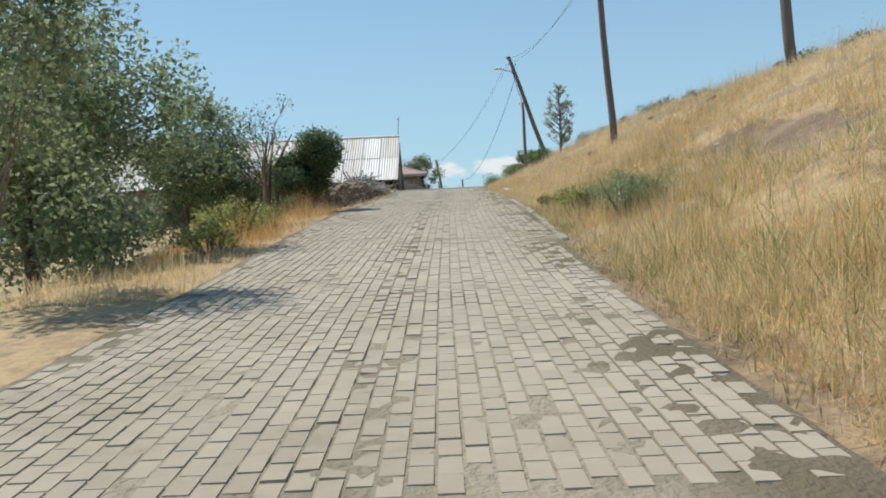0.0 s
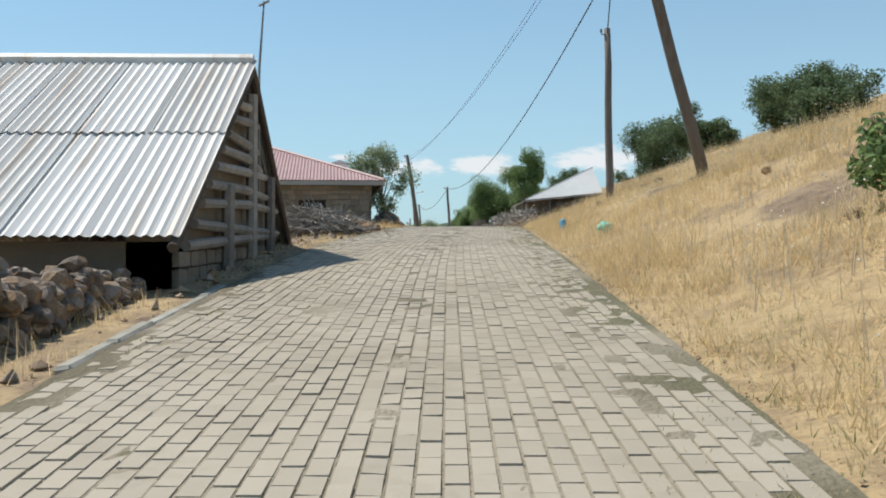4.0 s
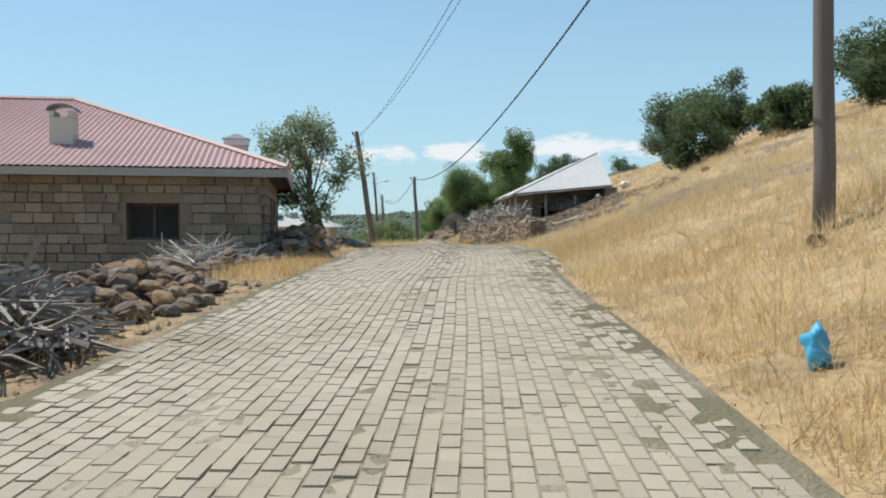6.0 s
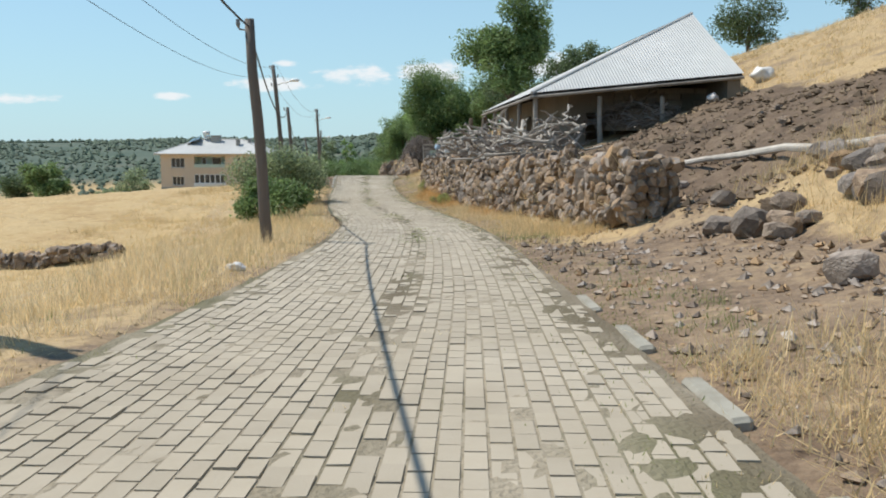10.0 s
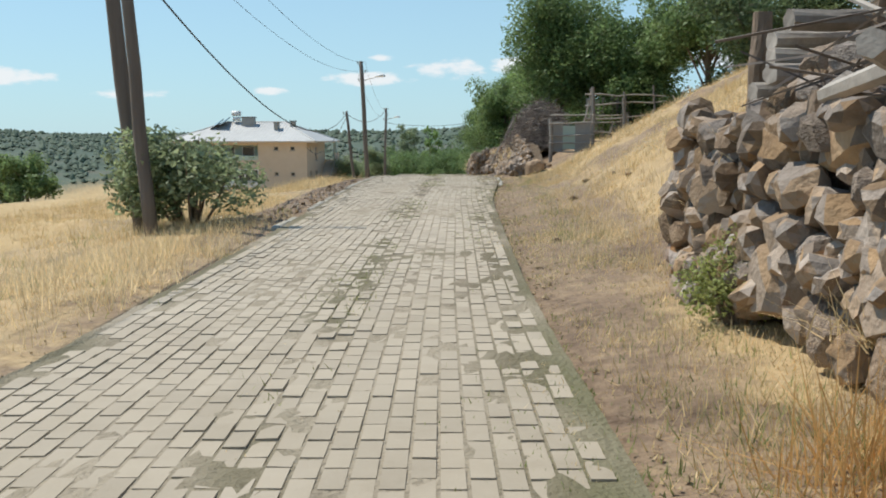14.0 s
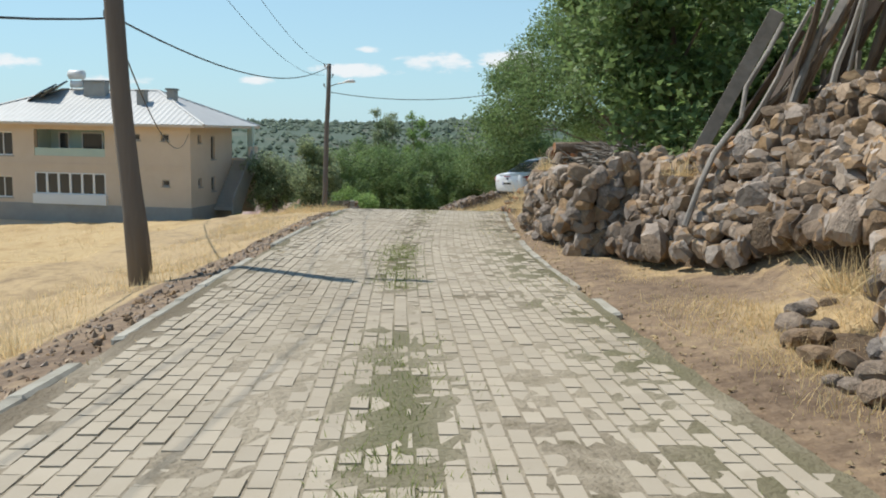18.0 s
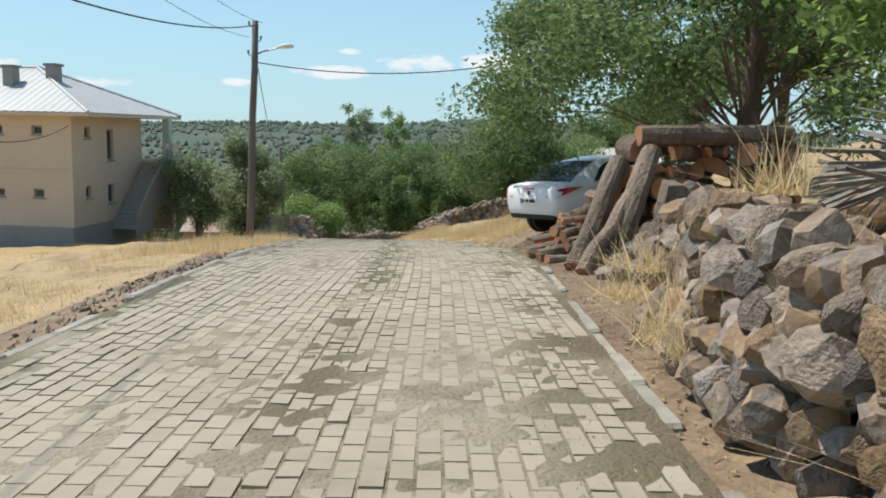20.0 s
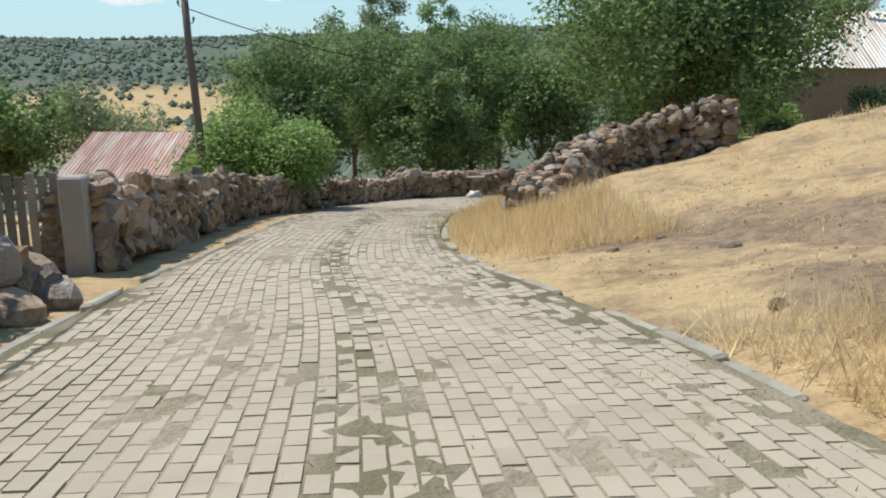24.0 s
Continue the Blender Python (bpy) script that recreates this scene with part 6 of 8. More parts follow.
# first stretch: the shady side
tree(-5.6, 12.0, 5.2, 4.6, "leafy roadside tree with grey-green leaves", 101, "leaf_grey", 15000, 0.07, trunk=0.07, bare=-0.05, clumps=34)
tree(-7.6, 16.5, 4.6, 4.2, "leafy roadside tree with grey-green leaves", 102, "leaf_grey", 16000, 0.075, bare=-0.02, trunk=0.07, clumps=30)
tree(-4.4, 8.6, 4.6, 2.4, "young airy tree beside the road", 100, "leaf_grey", 4200, 0.06, trunk=0.045, bare=-0.02, clumps=34)
shrub(-3.2, 21.6, 2.6, 1.5, "dark green thorn bush beside the paving", 103, "leaf_dark", 17000, 0.05)
tree(-4.3, 21.8, 3.3, 2.4, "half-bare thorn tree with thin dead branches", 104, "leaf_dark", 500, 0.05, trunk=0.06, bare=0.1, stems=3, clumps=34)
tree(-7.0, 24.2, 4.6, 4.0, "leafy roadside tree with grey-green leaves", 112, "leaf_grey", 15000, 0.075, trunk=0.09, bare=-0.02, clumps=30)
shrub(-5.2, 24.5, 2.2, 3.0, "tangled green bush by the ruined wall", 105, "leaf_grey", 5000, 0.07)
for k, (x, y, h, w) in enumerate(((-5.4, 37.5, 1.3, 2.4), (-7.6, 39.0, 1.5, 2.8))):
    shrub(x, y, h, w, "green weeds and brambles before the old barn", 114 + k, "leaf", 3000, 0.06)
shrub(-3.6, 15.6, 0.8, 1.5, "low bramble with reddish dry leaves", 106, "leaf_yellow", 1800, 0.04, d=4.5)
shrub(-3.3, 12.6, 0.6, 0.9, "yellow-green weeds at the edge of the paving", 116, "leaf_yellow", 1300, 0.035, d=3.0)
shrub(2.75, 12.9, 0.8, 1.5, "tuft of green broom on the dry bank", 107, "leaf_grey", 4200, 0.022, d=1.3)
shrub(2.4, 15.0, 0.6, 1.1, "low yellow-green weeds beside the kerb", 108, "leaf_yellow", 2000, 0.035, d=2.2)
shrub(3.1, 14.6, 0.45, 0.9, "leafy yellow-green weeds on the dry bank", 113, "leaf_yellow", 1800, 0.035, d=1.2)
shrub(2.3, 18.3, 0.4, 0.6, "low yellow-green weeds beside the kerb", 109, "leaf_yellow", 700, 0.035)
spire_tree(5.5, 39.8, 3.2, 2.3, "young upright tree on the bank with thin foliage", 110)
shrub(4.6, 40.6, 0.9, 1.3, "small green bush on the bank", 111, "leaf", 2200, 0.06)
for k, (x, y, h, w) in enumerate(((26.4, 55, 4.0, 4.2), (20.5, 50, 2.4, 4.0), (22.5, 62, 2.6, 4.5), (19, 58, 2.2, 3.5), (18.2, 71, 2.8, 4.2), (20.5, 79, 3.2, 5.0), (17.5, 84, 2.2, 3.2), (24, 70, 3.0, 5.0), (23, 88, 3.0, 5.0), (21.5, 84.5, 2.4, 4.0), (25.5, 88, 3.2, 4.5), (19.2, 89, 1.9, 3.0), (28, 93, 3.2, 4.5))):
    tree(x, y, h, w, "scrubby oak on the dry hilltop", 120 + k, "leaf_dark", 6500, 0.11, trunk=0.07, bare=-0.08, group="hilltop scrub", kind="tree")
# beside the red house
tree(-1.3, 78.0, 4.55, 3.6, "small tree with a bent dark trunk and grey-green leaves", 140, "leaf_grey", 9500, 0.07, trunk=0.14, bare=0.16, lean_x=-0.25, bent=0.55, clumps=26,
     lobes=[(-0.45, 0.1, 0.55, 0.38), (-0.1, -0.2, 0.85, 0.33), (0.25, 0.2, 0.7, 0.3), (-0.55, -0.1, 0.05, 0.36), (-0.05, 0.3, 0.2, 0.4), (0.75, 0.0, 0.12, 0.34), (0.5, 0.1, -0.15, 0.22), (-0.25, 0.0, -0.4, 0.36), (-0.6, 0.2, 0.4, 0.28), (0.0, -0.3, -0.7, 0.3), (0.3, 0.1, -0.55, 0.22), (-0.45, 0.0, -0.3, 0.3), (0.1, 0.0, 0.5, 0.36)])
shrub(-2.4, 84.5, 1.5, 2.4, "leafy bush in the field corner", 141, "leaf", 3500, 0.07)
shrub(-3.8, 88.0, 0.8, 4.0, "grey weeds and thistles at the field's edge", 142, "leaf_grey", 3000, 0.06)
# hill above the white barn
tree(17.3, 96.0, 4.6, 5.0, "dense round oak on the dry hillside", 143, "leaf_dark", 15000, 0.1, trunk=0.11, bare=-0.02, clumps=34)
tree(20.6, 99.5, 4.8, 5.2, "dense round oak on the dry hillside", 144, "leaf_dark", 15000, 0.1, trunk=0.11, bare=-0.02, clumps=34)
tree(27.0, 131.0, 4.8, 4.8, "round oak higher on the hillside", 145, "leaf_dark", 6000, 0.11, bare=0.0, trunk=0.1)
tree(32.0, 128.0, 4.2, 4.8, "round oak higher on the hillside", 146, "leaf_dark", 5000, 0.11, bare=0.0, trunk=0.1)
tree(24.5, 136.0, 3.0, 3.5, "round oak higher on the hillside", 147, "leaf_dark", 4000, 0.11, bare=0.0, trunk=0.1)
# behind the white barn
tree(11.4, 122.6, 6.0, 5.4, "broad walnut tree behind the barn", 150, "leaf", 20000, 0.11, trunk=0.17, bare=0.22, clumps=32)
tree(14.6, 138.5, 4.6, 4.4, "dark scrub tree on top of the slope", 148, "leaf_dark", 9000, 0.11, trunk=0.12, bare=0.1)
tree(18.0, 136.0, 4.6, 5.0, "dark scrub tree on top of the slope", 149, "leaf_dark", 9000, 0.11, trunk=0.12, bare=0.1)
shrub(9.6, 157.6, 3.4, 3.4, "green thicket behind the leaning stakes", 168, "leaf", 9000, 0.085)
tree(7.6, 158.6, 4.6, 3.8, "leafy fruit tree above the wall", 151, "leaf", 11000, 0.1, bare=0.1, trunk=0.1)
# left bushes along the poles
shrub(1.6, 104.0, 1.6, 2.0, "dark green bush in the dry verge", 153, "leaf", 5500, 0.075)
shrub(1.2, 110.8, 2.7, 3.0, "wild green bush with upright shoots at the verge", 154, "leaf_grey", 14000, 0.07, d=3.8)
shrub(6.75, 108.6, 0.45, 0.8, "yellow-green weed bush at the foot of the stone wall", 158, "leaf_yellow", 3600, 0.02, d=2.4)
shrub(6.75, 115.6, 0.7, 0.7, "yellow-green weed bush at the foot of the stone wall", 159, "leaf_yellow", 3000, 0.022)
shrub(1.1, 123.4, 1.7, 2.2, "grey-green bush at the foot of two poles", 155, "leaf_grey", 5000, 0.07)
# at the gate
shrub(12.6, 147.0, 3.0, 4.2, "dark thicket behind the pole gate", 156, "leaf", 9000, 0.09)
shrub(15.5, 143.0, 2.8, 4.0, "dark thicket beside the yard", 157, "leaf_dark", 8000, 0.09)
tree(9.6, 150.5, 7.2, 6.6, "tall mulberry tree over the gate", 160, "leaf", 36000, 0.1, trunk=0.18, bare=0.08, clumps=66)
tree(12.8, 149.0, 6.2, 5.5, "tall mulberry tree over the yard", 161, "leaf", 24000, 0.11, trunk=0.18, bare=0.05, clumps=54)
tree(14.6, 144.6, 6.0, 5.6, "dark mulberry tree behind the pole gate", 162, "leaf", 14000, 0.12, trunk=0.16, bare=0.12, clumps=28)
tree(9.9, 164.2, 5.2, 4.6, "leafy green tree above the wall", 163, "leaf_light", 13000, 0.1, trunk=0.12, bare=0.1, clumps=28)
walnut = random.Random(640)
boughs = []
for k in range(44):
    r, a = 1.04 * math.sqrt((k + 0.5) / 44), 2.4 * k
    boughs.append((r * math.cos(a), r * math.sin(a), 0.7 - 1.45 * r * r + walnut.uniform(-0.2, 0.2), walnut.uniform(0.2, 0.3)))
tree(10.7, 174.4, 8.0, 10.0, "broad walnut tree hanging over logs and a parked car", 164, "leaf", 84000, 0.075, trunk=0.24, bare=0.2, clumps=75, lobes=boughs)
tree(14.2, 181.5, 6.4, 5.6, "leafy tree beyond the parked car", 165, "leaf", 13000, 0.13, trunk=0.16, bare=0.15, clumps=28)
tree(16.5, 172.0, 6.0, 6.0, "leafy tree in the yard behind the car", 166, "leaf_dark", 8000, 0.14, bare=0.2)
# the valley end
tree(13.6, 190.5, 5.6, 4.6, "leafy tree behind the stone heap", 167, "leaf", 14000, 0.1, trunk=0.13, bare=0.02, clumps=34)
tree(-2.3, 190.5, 4.1, 3.6, "dusty apple tree behind the garden wall", 170, "leaf_grey", 18000, 0.085, trunk=0.1, bare=-0.02, clumps=26)
tree(-5.0, 193.5, 3.6, 3.4, "dusty apple tree behind the garden wall", 171, "leaf_grey", 11000, 0.085, bare=0.1)
shrub(-2.5, 208.6, 3.4, 4.2, "bright green bush behind the wall", 172, "leaf_light", 16000, 0.09)
for k, (x, y, h) in enumerate(((-7.4, 203.0, 3.6), (-11.0, 206.0, 4.0))):
    tree(x, y, h, 3.8, "leafy garden tree shading the wall", 175 + k, "leaf", 9000, 0.1, trunk=0.1, bare=0.05, clumps=30)
tree(9.8, 212.5, 9.3, 8.8, "large spreading tree with airy foliage", 173, "leaf", 36000, 0.12, trunk=0.2, bare=0.04, clumps=52, gap=0.25)
for k, (x, y, h, w) in enumerate(((13.8, 213.8, 2.0, 3.4), (17.2, 213.0, 2.2, 3.8), (21.0, 213.6, 2.0, 4.0))):
    shrub(x, y, h, w, "dark hedge bush in the shade before the tin shed", 176 + k * 3, "leaf_dark", 6000, 0.09)
tree(14.2, 218.0, 3.2, 3.6, "yellowing young tree beside the shed", 174, "leaf_light", 4500, 0.1, bare=0.1)
VALLEY = [(-2.4, 246, 13.0, 4.4, "leaf_grey"), (1.4, 247, 12.8, 4.0, "leaf_light"), (-6.8, 240, 9.0, 6.4, "leaf"), (-0.8, 231, 8.2, 6.4, "leaf"), (3.6, 232, 8.8, 6.4, "leaf"),
          (7.0, 228, 7.6, 6.2, "leaf"), (-4.8, 226, 7.0, 6.0, "leaf"), (12.0, 236, 9.0, 8.0, "leaf"), (20.5, 236, 8.0, 7.0, "leaf"), (-11, 246, 8.4, 7, "leaf"),
          (-16, 232, 6.4, 6.5, "leaf_grey"), (-21, 224, 6.8, 7, "leaf"), (-3.2, 236, 10.5, 5.0, "leaf"), (5.4, 240, 9.6, 6.6, "leaf"), (1.4, 226, 6.0, 5.6, "leaf"), (16.5, 229, 7.0, 6.0, "leaf")]
for k, (x, y, h, w, lf) in enumerate(VALLEY):
    column = None if h < 2.4 * w else [(0.45 * math.cos(2.4 * i), 0.45 * math.sin(2.4 * i), -0.95 + 1.8 * i / 25, 0.5 - 0.2 * (i / 25) ** 3) for i in range(26)]
    tree(x, y, h * 1.12, w, "tall leafy valley tree below the road", 180 + k, lf, 13000, 0.14, trunk=0.12, bare=0.0, clumps=60, group="valley trees", flat=1.1, lobes=column)
for k, (x, y) in enumerate(((-34, 190), (-41, 200), (-30, 214), (-48, 186), (-55, 205), (-38, 230), (-62, 190), (-25, 236), (-70, 214), (-20, 250), (-52, 232))):
    tree(x, y, 5.2 + (k % 3), 6.0, "leafy tree behind the stubble field", 200 + k, ("leaf", "leaf_dark", "leaf_grey")[k % 3], 4500, 0.22, trunk=0.14, bare=0.05, group="trees beyond the field")

# ---- dry grass, weeds and scrub ----
def blades(name, xs, ys, zs, hs, per, spread, width, mat, seed, label, splay=0.5):
    """Tufts at the given places: each a fan of thin tapering blades that leans one way, some of them lodged flat."""
    r = np.random.default_rng(seed)
    n = len(xs)
    k = n * per
    rep = lambda a: np.repeat(a, per)
    bx = rep(xs) + r.normal(0, spread, k)
    by = rep(ys) + r.normal(0, spread, k)
    h = rep(hs) * r.uniform(0.3, 1.2, k)
    az = rep(r.uniform(0, 2 * np.pi, n)) + r.normal(0, 1.1, k)
    flat = r.random(k) < 0.28
    le = h * splay * np.where(flat, r.uniform(0.8, 1.7, k), r.random(k) * 0.8)
    h = np.where(flat, h * r.uniform(0.25, 0.7, k), h)
    w = width * r.uniform(0.5, 1.4, k)
    fx, fy = r.normal(size=k), r.normal(size=k)
    m = np.hypot(fx, fy) + 1e-6
    fx, fy = fx / m * w / 2, fy / m * w / 2
    bz = rep(zs) - 0.03
    v = np.stack([np.stack([bx - fx, by - fy, bz], -1), np.stack([bx + fx, by + fy, bz], -1),
                  np.stack([bx + np.cos(az) * le, by + np.sin(az) * le, bz + h], -1)], 1).reshape(-1, 3)
    ob = new(name, mesh_np(name, v, np.arange(k * 3).reshape(-1, 3), mat))
    return tagged(ob, label, "grass", kind="stuff")


def scatter(count, y0, y1, d0, d1, side, seed, power=1.0):
    """Places beside the road: side 1 right, -1 left; d: the distance from the paving."""
    r = np.random.default_rng(seed)
    y = r.uniform(y0, y1, count)
    d = d0 + (d1 - d0) * r.random(count) ** power
    x = road_r(y) + d if side > 0 else road_l(y) - d
    keep = wob(x, y, 0.9, seed * 0.37) + wob(x, y, 0.35, seed * 0.11) + r.normal(0, 0.7, count) > -1.3
    if side > 0:
        keep &= (bare_spots(x, y) + r.normal(0, 0.35, count) < 1.0) | (d < 1.2) | ((y > 92) & (y < 116)) | (y > 141)
        keep &= (np.abs(d - 3.35 + 0.3 * np.sin(y * 1.3)) + np.abs(y - 12.7) * 0.15 + r.normal(0, 0.15, count) > 0.75)
    return x[keep], y[keep], d[keep]


def grass_zone(name, count, y0, y1, d0, d1, side, h0, h1, seed, mat="straw", per=11, spread=0.09, width=0.0095, power=1.0, label="dry golden grass on the roadside bank", splay=1.0):
    x, y, d = scatter(count, y0, y1, d0, d1, side, seed, power)
    r = np.random.default_rng(seed + 1)
    patchy = 0.74 + 0.3 * np.clip(wob(x, y, 0.6, 0.9), -1, 1) + 0.24 * np.clip(wob(x, y, 2.3, 0.2), -1, 1)
    h = r.uniform(h0, h1, len(x)) * patchy * (0.55 + 0.45 * step(0.0, 0.9, d))
    return blades(name, x, y, ground_z(x, y), h, per, spread, width, M[mat], seed + 2, label, splay)


grass_zone("dry_grass", 21000, -4, 42, 0.25, 8.0, 1, 0.16, 0.46, 301, power=1.4, splay=1.25)
grass_zone("dry_grass", 19000, 42, 84, 0.25, 8.0, 1, 0.16, 0.46, 302, power=1.4, splay=1.25)
grass_zone("dry_grass", 7000, 10, 90, 7.0, 20.0, 1, 0.3, 0.55, 303, width=0.018)
grass_zone("dry_grass", 2600, 84, 92, 3.0, 12.0, 1, 0.2, 0.5, 304)
grass_zone("dry_grass", 4200, 92, 112, 0.15, 1.7, 1, 0.08, 0.36, 305, label="dry golden grass at the foot of a stone wall")
grass_zone("dry_grass", 3200, 111, 121, 0.25, 2.0, 1, 0.05, 0.17, 324, label="short dry grass at the foot of a stone wall")
grass_zone("dry_grass", 4500, 95, 135, 9.5, 26.0, 1, 0.2, 0.4, 306, width=0.018)
grass_zone("dry_grass", 11000, 117, 139.4, 1.0, 9.0, 1, 0.08, 0.3, 307)
grass_zone("dry_grass", 2400, 117, 140, 0.2, 2.0, 1, 0.05, 0.16, 308)
grass_zone("dry_grass", 500, 139, 146, 3.5, 7.0, 1, 0.05, 0.16, 309)
grass_zone("dry_grass", 3400, 143, 166, 0.4, 1.5, 1, 0.04, 0.16, 310, label="dry golden grass at the foot of a stone wall")
grass_zone("dry_grass", 1000, 146, 160, 1.8, 6.0, 1, 0.15, 0.4, 311)
grass_zone("dry_grass", 6800, 177.5, 190, 0.3, 7.0, 1, 0.22, 0.58, 312, power=1.2)
grass_zone("dry_grass", 5200, 186.5, 207, 0.6, 8.5, 1, 0.03, 0.11, 322, label="short trampled straw on the bare slope", splay=2.6)
grass_zone("dry_grass", 3000, 194, 204, 0.15, 2.4, 1, 0.2, 0.5, 323, label="dry golden grass on the mound beside the kerb")
grass_zone("dry_grass", 2500, 181, 215, 8.0, 20.0, 1, 0.15, 0.4, 313, width=0.018)
grass_zone("dry_grass", 2200, 8, 34, 0.1, 2.6, -1, 0.12, 0.4, 314, label="dry grass along the edge of the paving")
grass_zone("dry_grass", 1500, 34, 62, 0.1, 2.4, -1, 0.08, 0.3, 315, label="dry grass along the edge of the paving")
grass_zone("dry_grass", 1500, 62, 84, 0.1, 1.6, -1, 0.08, 0.32, 316, label="dry grass along the edge of the paving")
grass_zone("dry_grass", 5200, 82, 124, 0.15, 2.6, -1, 0.2, 0.48, 317, label="dry golden grass on the verge by the field")
grass_zone("dry_grass", 2600, 124, 152, 1.0, 2.8, -1, 0.15, 0.4, 325, label="dry golden grass between field and gravel strip")
grass_zone("dry_grass", 6000, 86, 140, 2.0, 9.0, -1, 0.15, 0.4, 318, label="dry weeds at the edge of the stubble field", width=0.012)
grass_zone("stubble", 12000, 95, 196, 5.0, 46.0, -1, 0.06, 0.17, 319, per=9, spread=0.2, width=0.018, label="pale cut stubble covering the field")
grass_zone("dry_grass", 3300, 150, 197, 1.0, 3.4, -1, 0.06, 0.25, 320, label="short dry grass beside the kerb")
grass_zone("dry_grass", 2000, 172, 186, 0.3, 2.2, -1, 0.15, 0.42, 321, label="dry golden grass beside the kerb")


def seed_heads(count, y0, y1, d0, d1, h0, h1, seed, label):
    """Pale dry umbels and thistle heads on thin stalks standing out of the grass."""
    x, y, d = scatter(count, y0, y1, d0, d1, 1, seed)
    r = np.random.default_rng(seed)
    n, z = len(x), ground_z(x, y)
    top = np.stack([x + r.normal(0, 0.06, n), y + r.normal(0, 0.06, n), z + r.uniform(h0, h1, n)], -1)
    foot = np.stack([x, y, z - 0.02], -1)
    sw = np.array([0.004, 0.0, 0.0])
    stalk = np.stack([foot - sw, foot + sw, top], 1)
    rad = r.uniform(0.006, 0.016, n)[:, None, None]
    gem = np.array([(1, 0, 0), (0, 1, 0), (-1, 0, 0), (0, -1, 0), (0, 0, 0.8), (0, 0, -0.6)])
    gv = gem[None] * rad * (1 + r.normal(0, 0.25, (n, 6, 3))) + top[:, None]
    gf = np.array([(k, (k + 1) % 4, 4) for k in range(4)] + [((k + 1) % 4, k, 5) for k in range(4)])
    vs = np.concatenate([stalk.reshape(-1, 3), gv.reshape(-1, 3)])
    fs = np.concatenate([np.arange(n * 3).reshape(-1, 3), (gf[None] + 6 * np.arange(n)[:, None, None]).reshape(-1, 3) + n * 3])
    return tagged(new("thistle_heads", mesh_np("thistle_heads", vs, fs, M["pale_head"])), label, "dry flowers", kind="stuff")


seed_heads(2200, 8, 48, 0.6, 9.0, 0.3, 0.75, 326, "pale dry thistle heads standing in golden grass")
seed_heads(900, 48, 84, 0.6, 9.0, 0.25, 0.65, 327, "pale dry thistle heads standing in golden grass")
seed_heads(260, 177, 190, 0.8, 7.0, 0.25, 0.6, 328, "pale dry thistle heads standing in golden grass")
grass_zone("dry_fern", 300, 106.5, 113.5, 0.5, 1.4, 1, 0.25, 0.6, 360, "straw_orange", 24, 0.12, 0.009, label="rusty orange dried plants at the foot of the wall")
grass_zone("dry_fern", 90, 101, 106, 0.8, 1.5, 1, 0.25, 0.6, 361, "straw_orange", 24, 0.12, 0.009, label="rusty orange dried plants at the foot of the wall")
grass_zone("dry_grass", 1100, 150, 156, 0.6, 2.2, 1, 0.04, 0.16, 362, splay=2.0, label="dry golden grass in a gap of the stone wall")
grass_zone("dry_grass", 3400, 3, 22, 0.35, 4.5, 1, 0.25, 0.6, 363, per=12, spread=0.12, power=1.3, splay=1.3, label="tall dry grass leaning over the bank beside the kerb")
grass_zone("dry_fern", 260, 13, 21, 0.3, 2.0, -1, 0.3, 0.7, 368, "straw_orange", 24, 0.16, 0.01, label="rusty dry bracken under the roadside trees")
grass_zone("dry_weed", 450, 4, 24, 0.2, 4.0, 1, 0.3, 0.75, 364, "straw_orange", 18, 0.1, 0.006, label="reddish dry weeds among the tall grass")
grass_zone("dry_fern", 150, 61.5, 67, 0.1, 1.1, -1, 0.15, 0.38, 365, "straw_orange", 22, 0.12, 0.008, label="rusty dry plants between stones and paving")
grass_zone("dry_grass", 420, 60, 68, 0.1, 1.2, -1, 0.12, 0.34, 366, label="dry golden grass between stones and paving")
# green weeds
grass_zone("green_weed", 900, 4, 20, 0.15, 3.2, 1, 0.25, 0.6, 367, "weed", 16, 0.12, 0.009, label="tall green weeds among the dry grass")
grass_zone("green_weed", 900, 8, 40, 0.0, 0.9, 1, 0.06, 0.2, 330, "weed", 16, 0.07, 0.008, label="green weeds along the road's edge")
grass_zone("green_weed", 2400, 84, 120, 0.0, 1.0, 1, 0.04, 0.14, 331, "weed", 16, 0.07, 0.008, label="green weeds along the road's edge")
grass_zone("green_weed", 160, 110, 117.5, 0.4, 1.1, 1, 0.05, 0.13, 332, "weed", 22, 0.12, 0.01, label="tall green weeds at the end of the stone wall")
grass_zone("green_weed", 1500, 116, 138, 0.0, 1.1, 1, 0.04, 0.12, 333, "weed", 16, 0.07, 0.008, label="green weeds along the road's edge")
grass_zone("green_weed", 500, 84, 130, 0.0, 4.0, -1, 0.06, 0.3, 334, "weed", 16, 0.08, 0.009, label="green weeds along the verge")


def wall_tufts(count, pts, h0, h1, up, seed, label):
    """Dry grass hanging out of a stone wall."""
    r = np.random.default_rng(seed)
    ys, xs = np.array([p[1] for p in pts]), np.array([p[0] for p in pts])
    y = np.repeat(r.uniform(ys[0], ys[-1], count // 14), 14) + r.normal(0, 0.12, count // 14 * 14)
    lift = np.repeat(up * r.random(count // 14) ** 0.7, 14)
    x = np.interp(y, ys, xs) - 0.42 + 0.25 * lift + r.normal(0, 0.06, len(y))
    return blades("wall_grass", x, y, road_z(y) + lift, r.uniform(h0, h1, len(y)), 12, 0.06, 0.01, M["straw"], seed, label, 1.5)


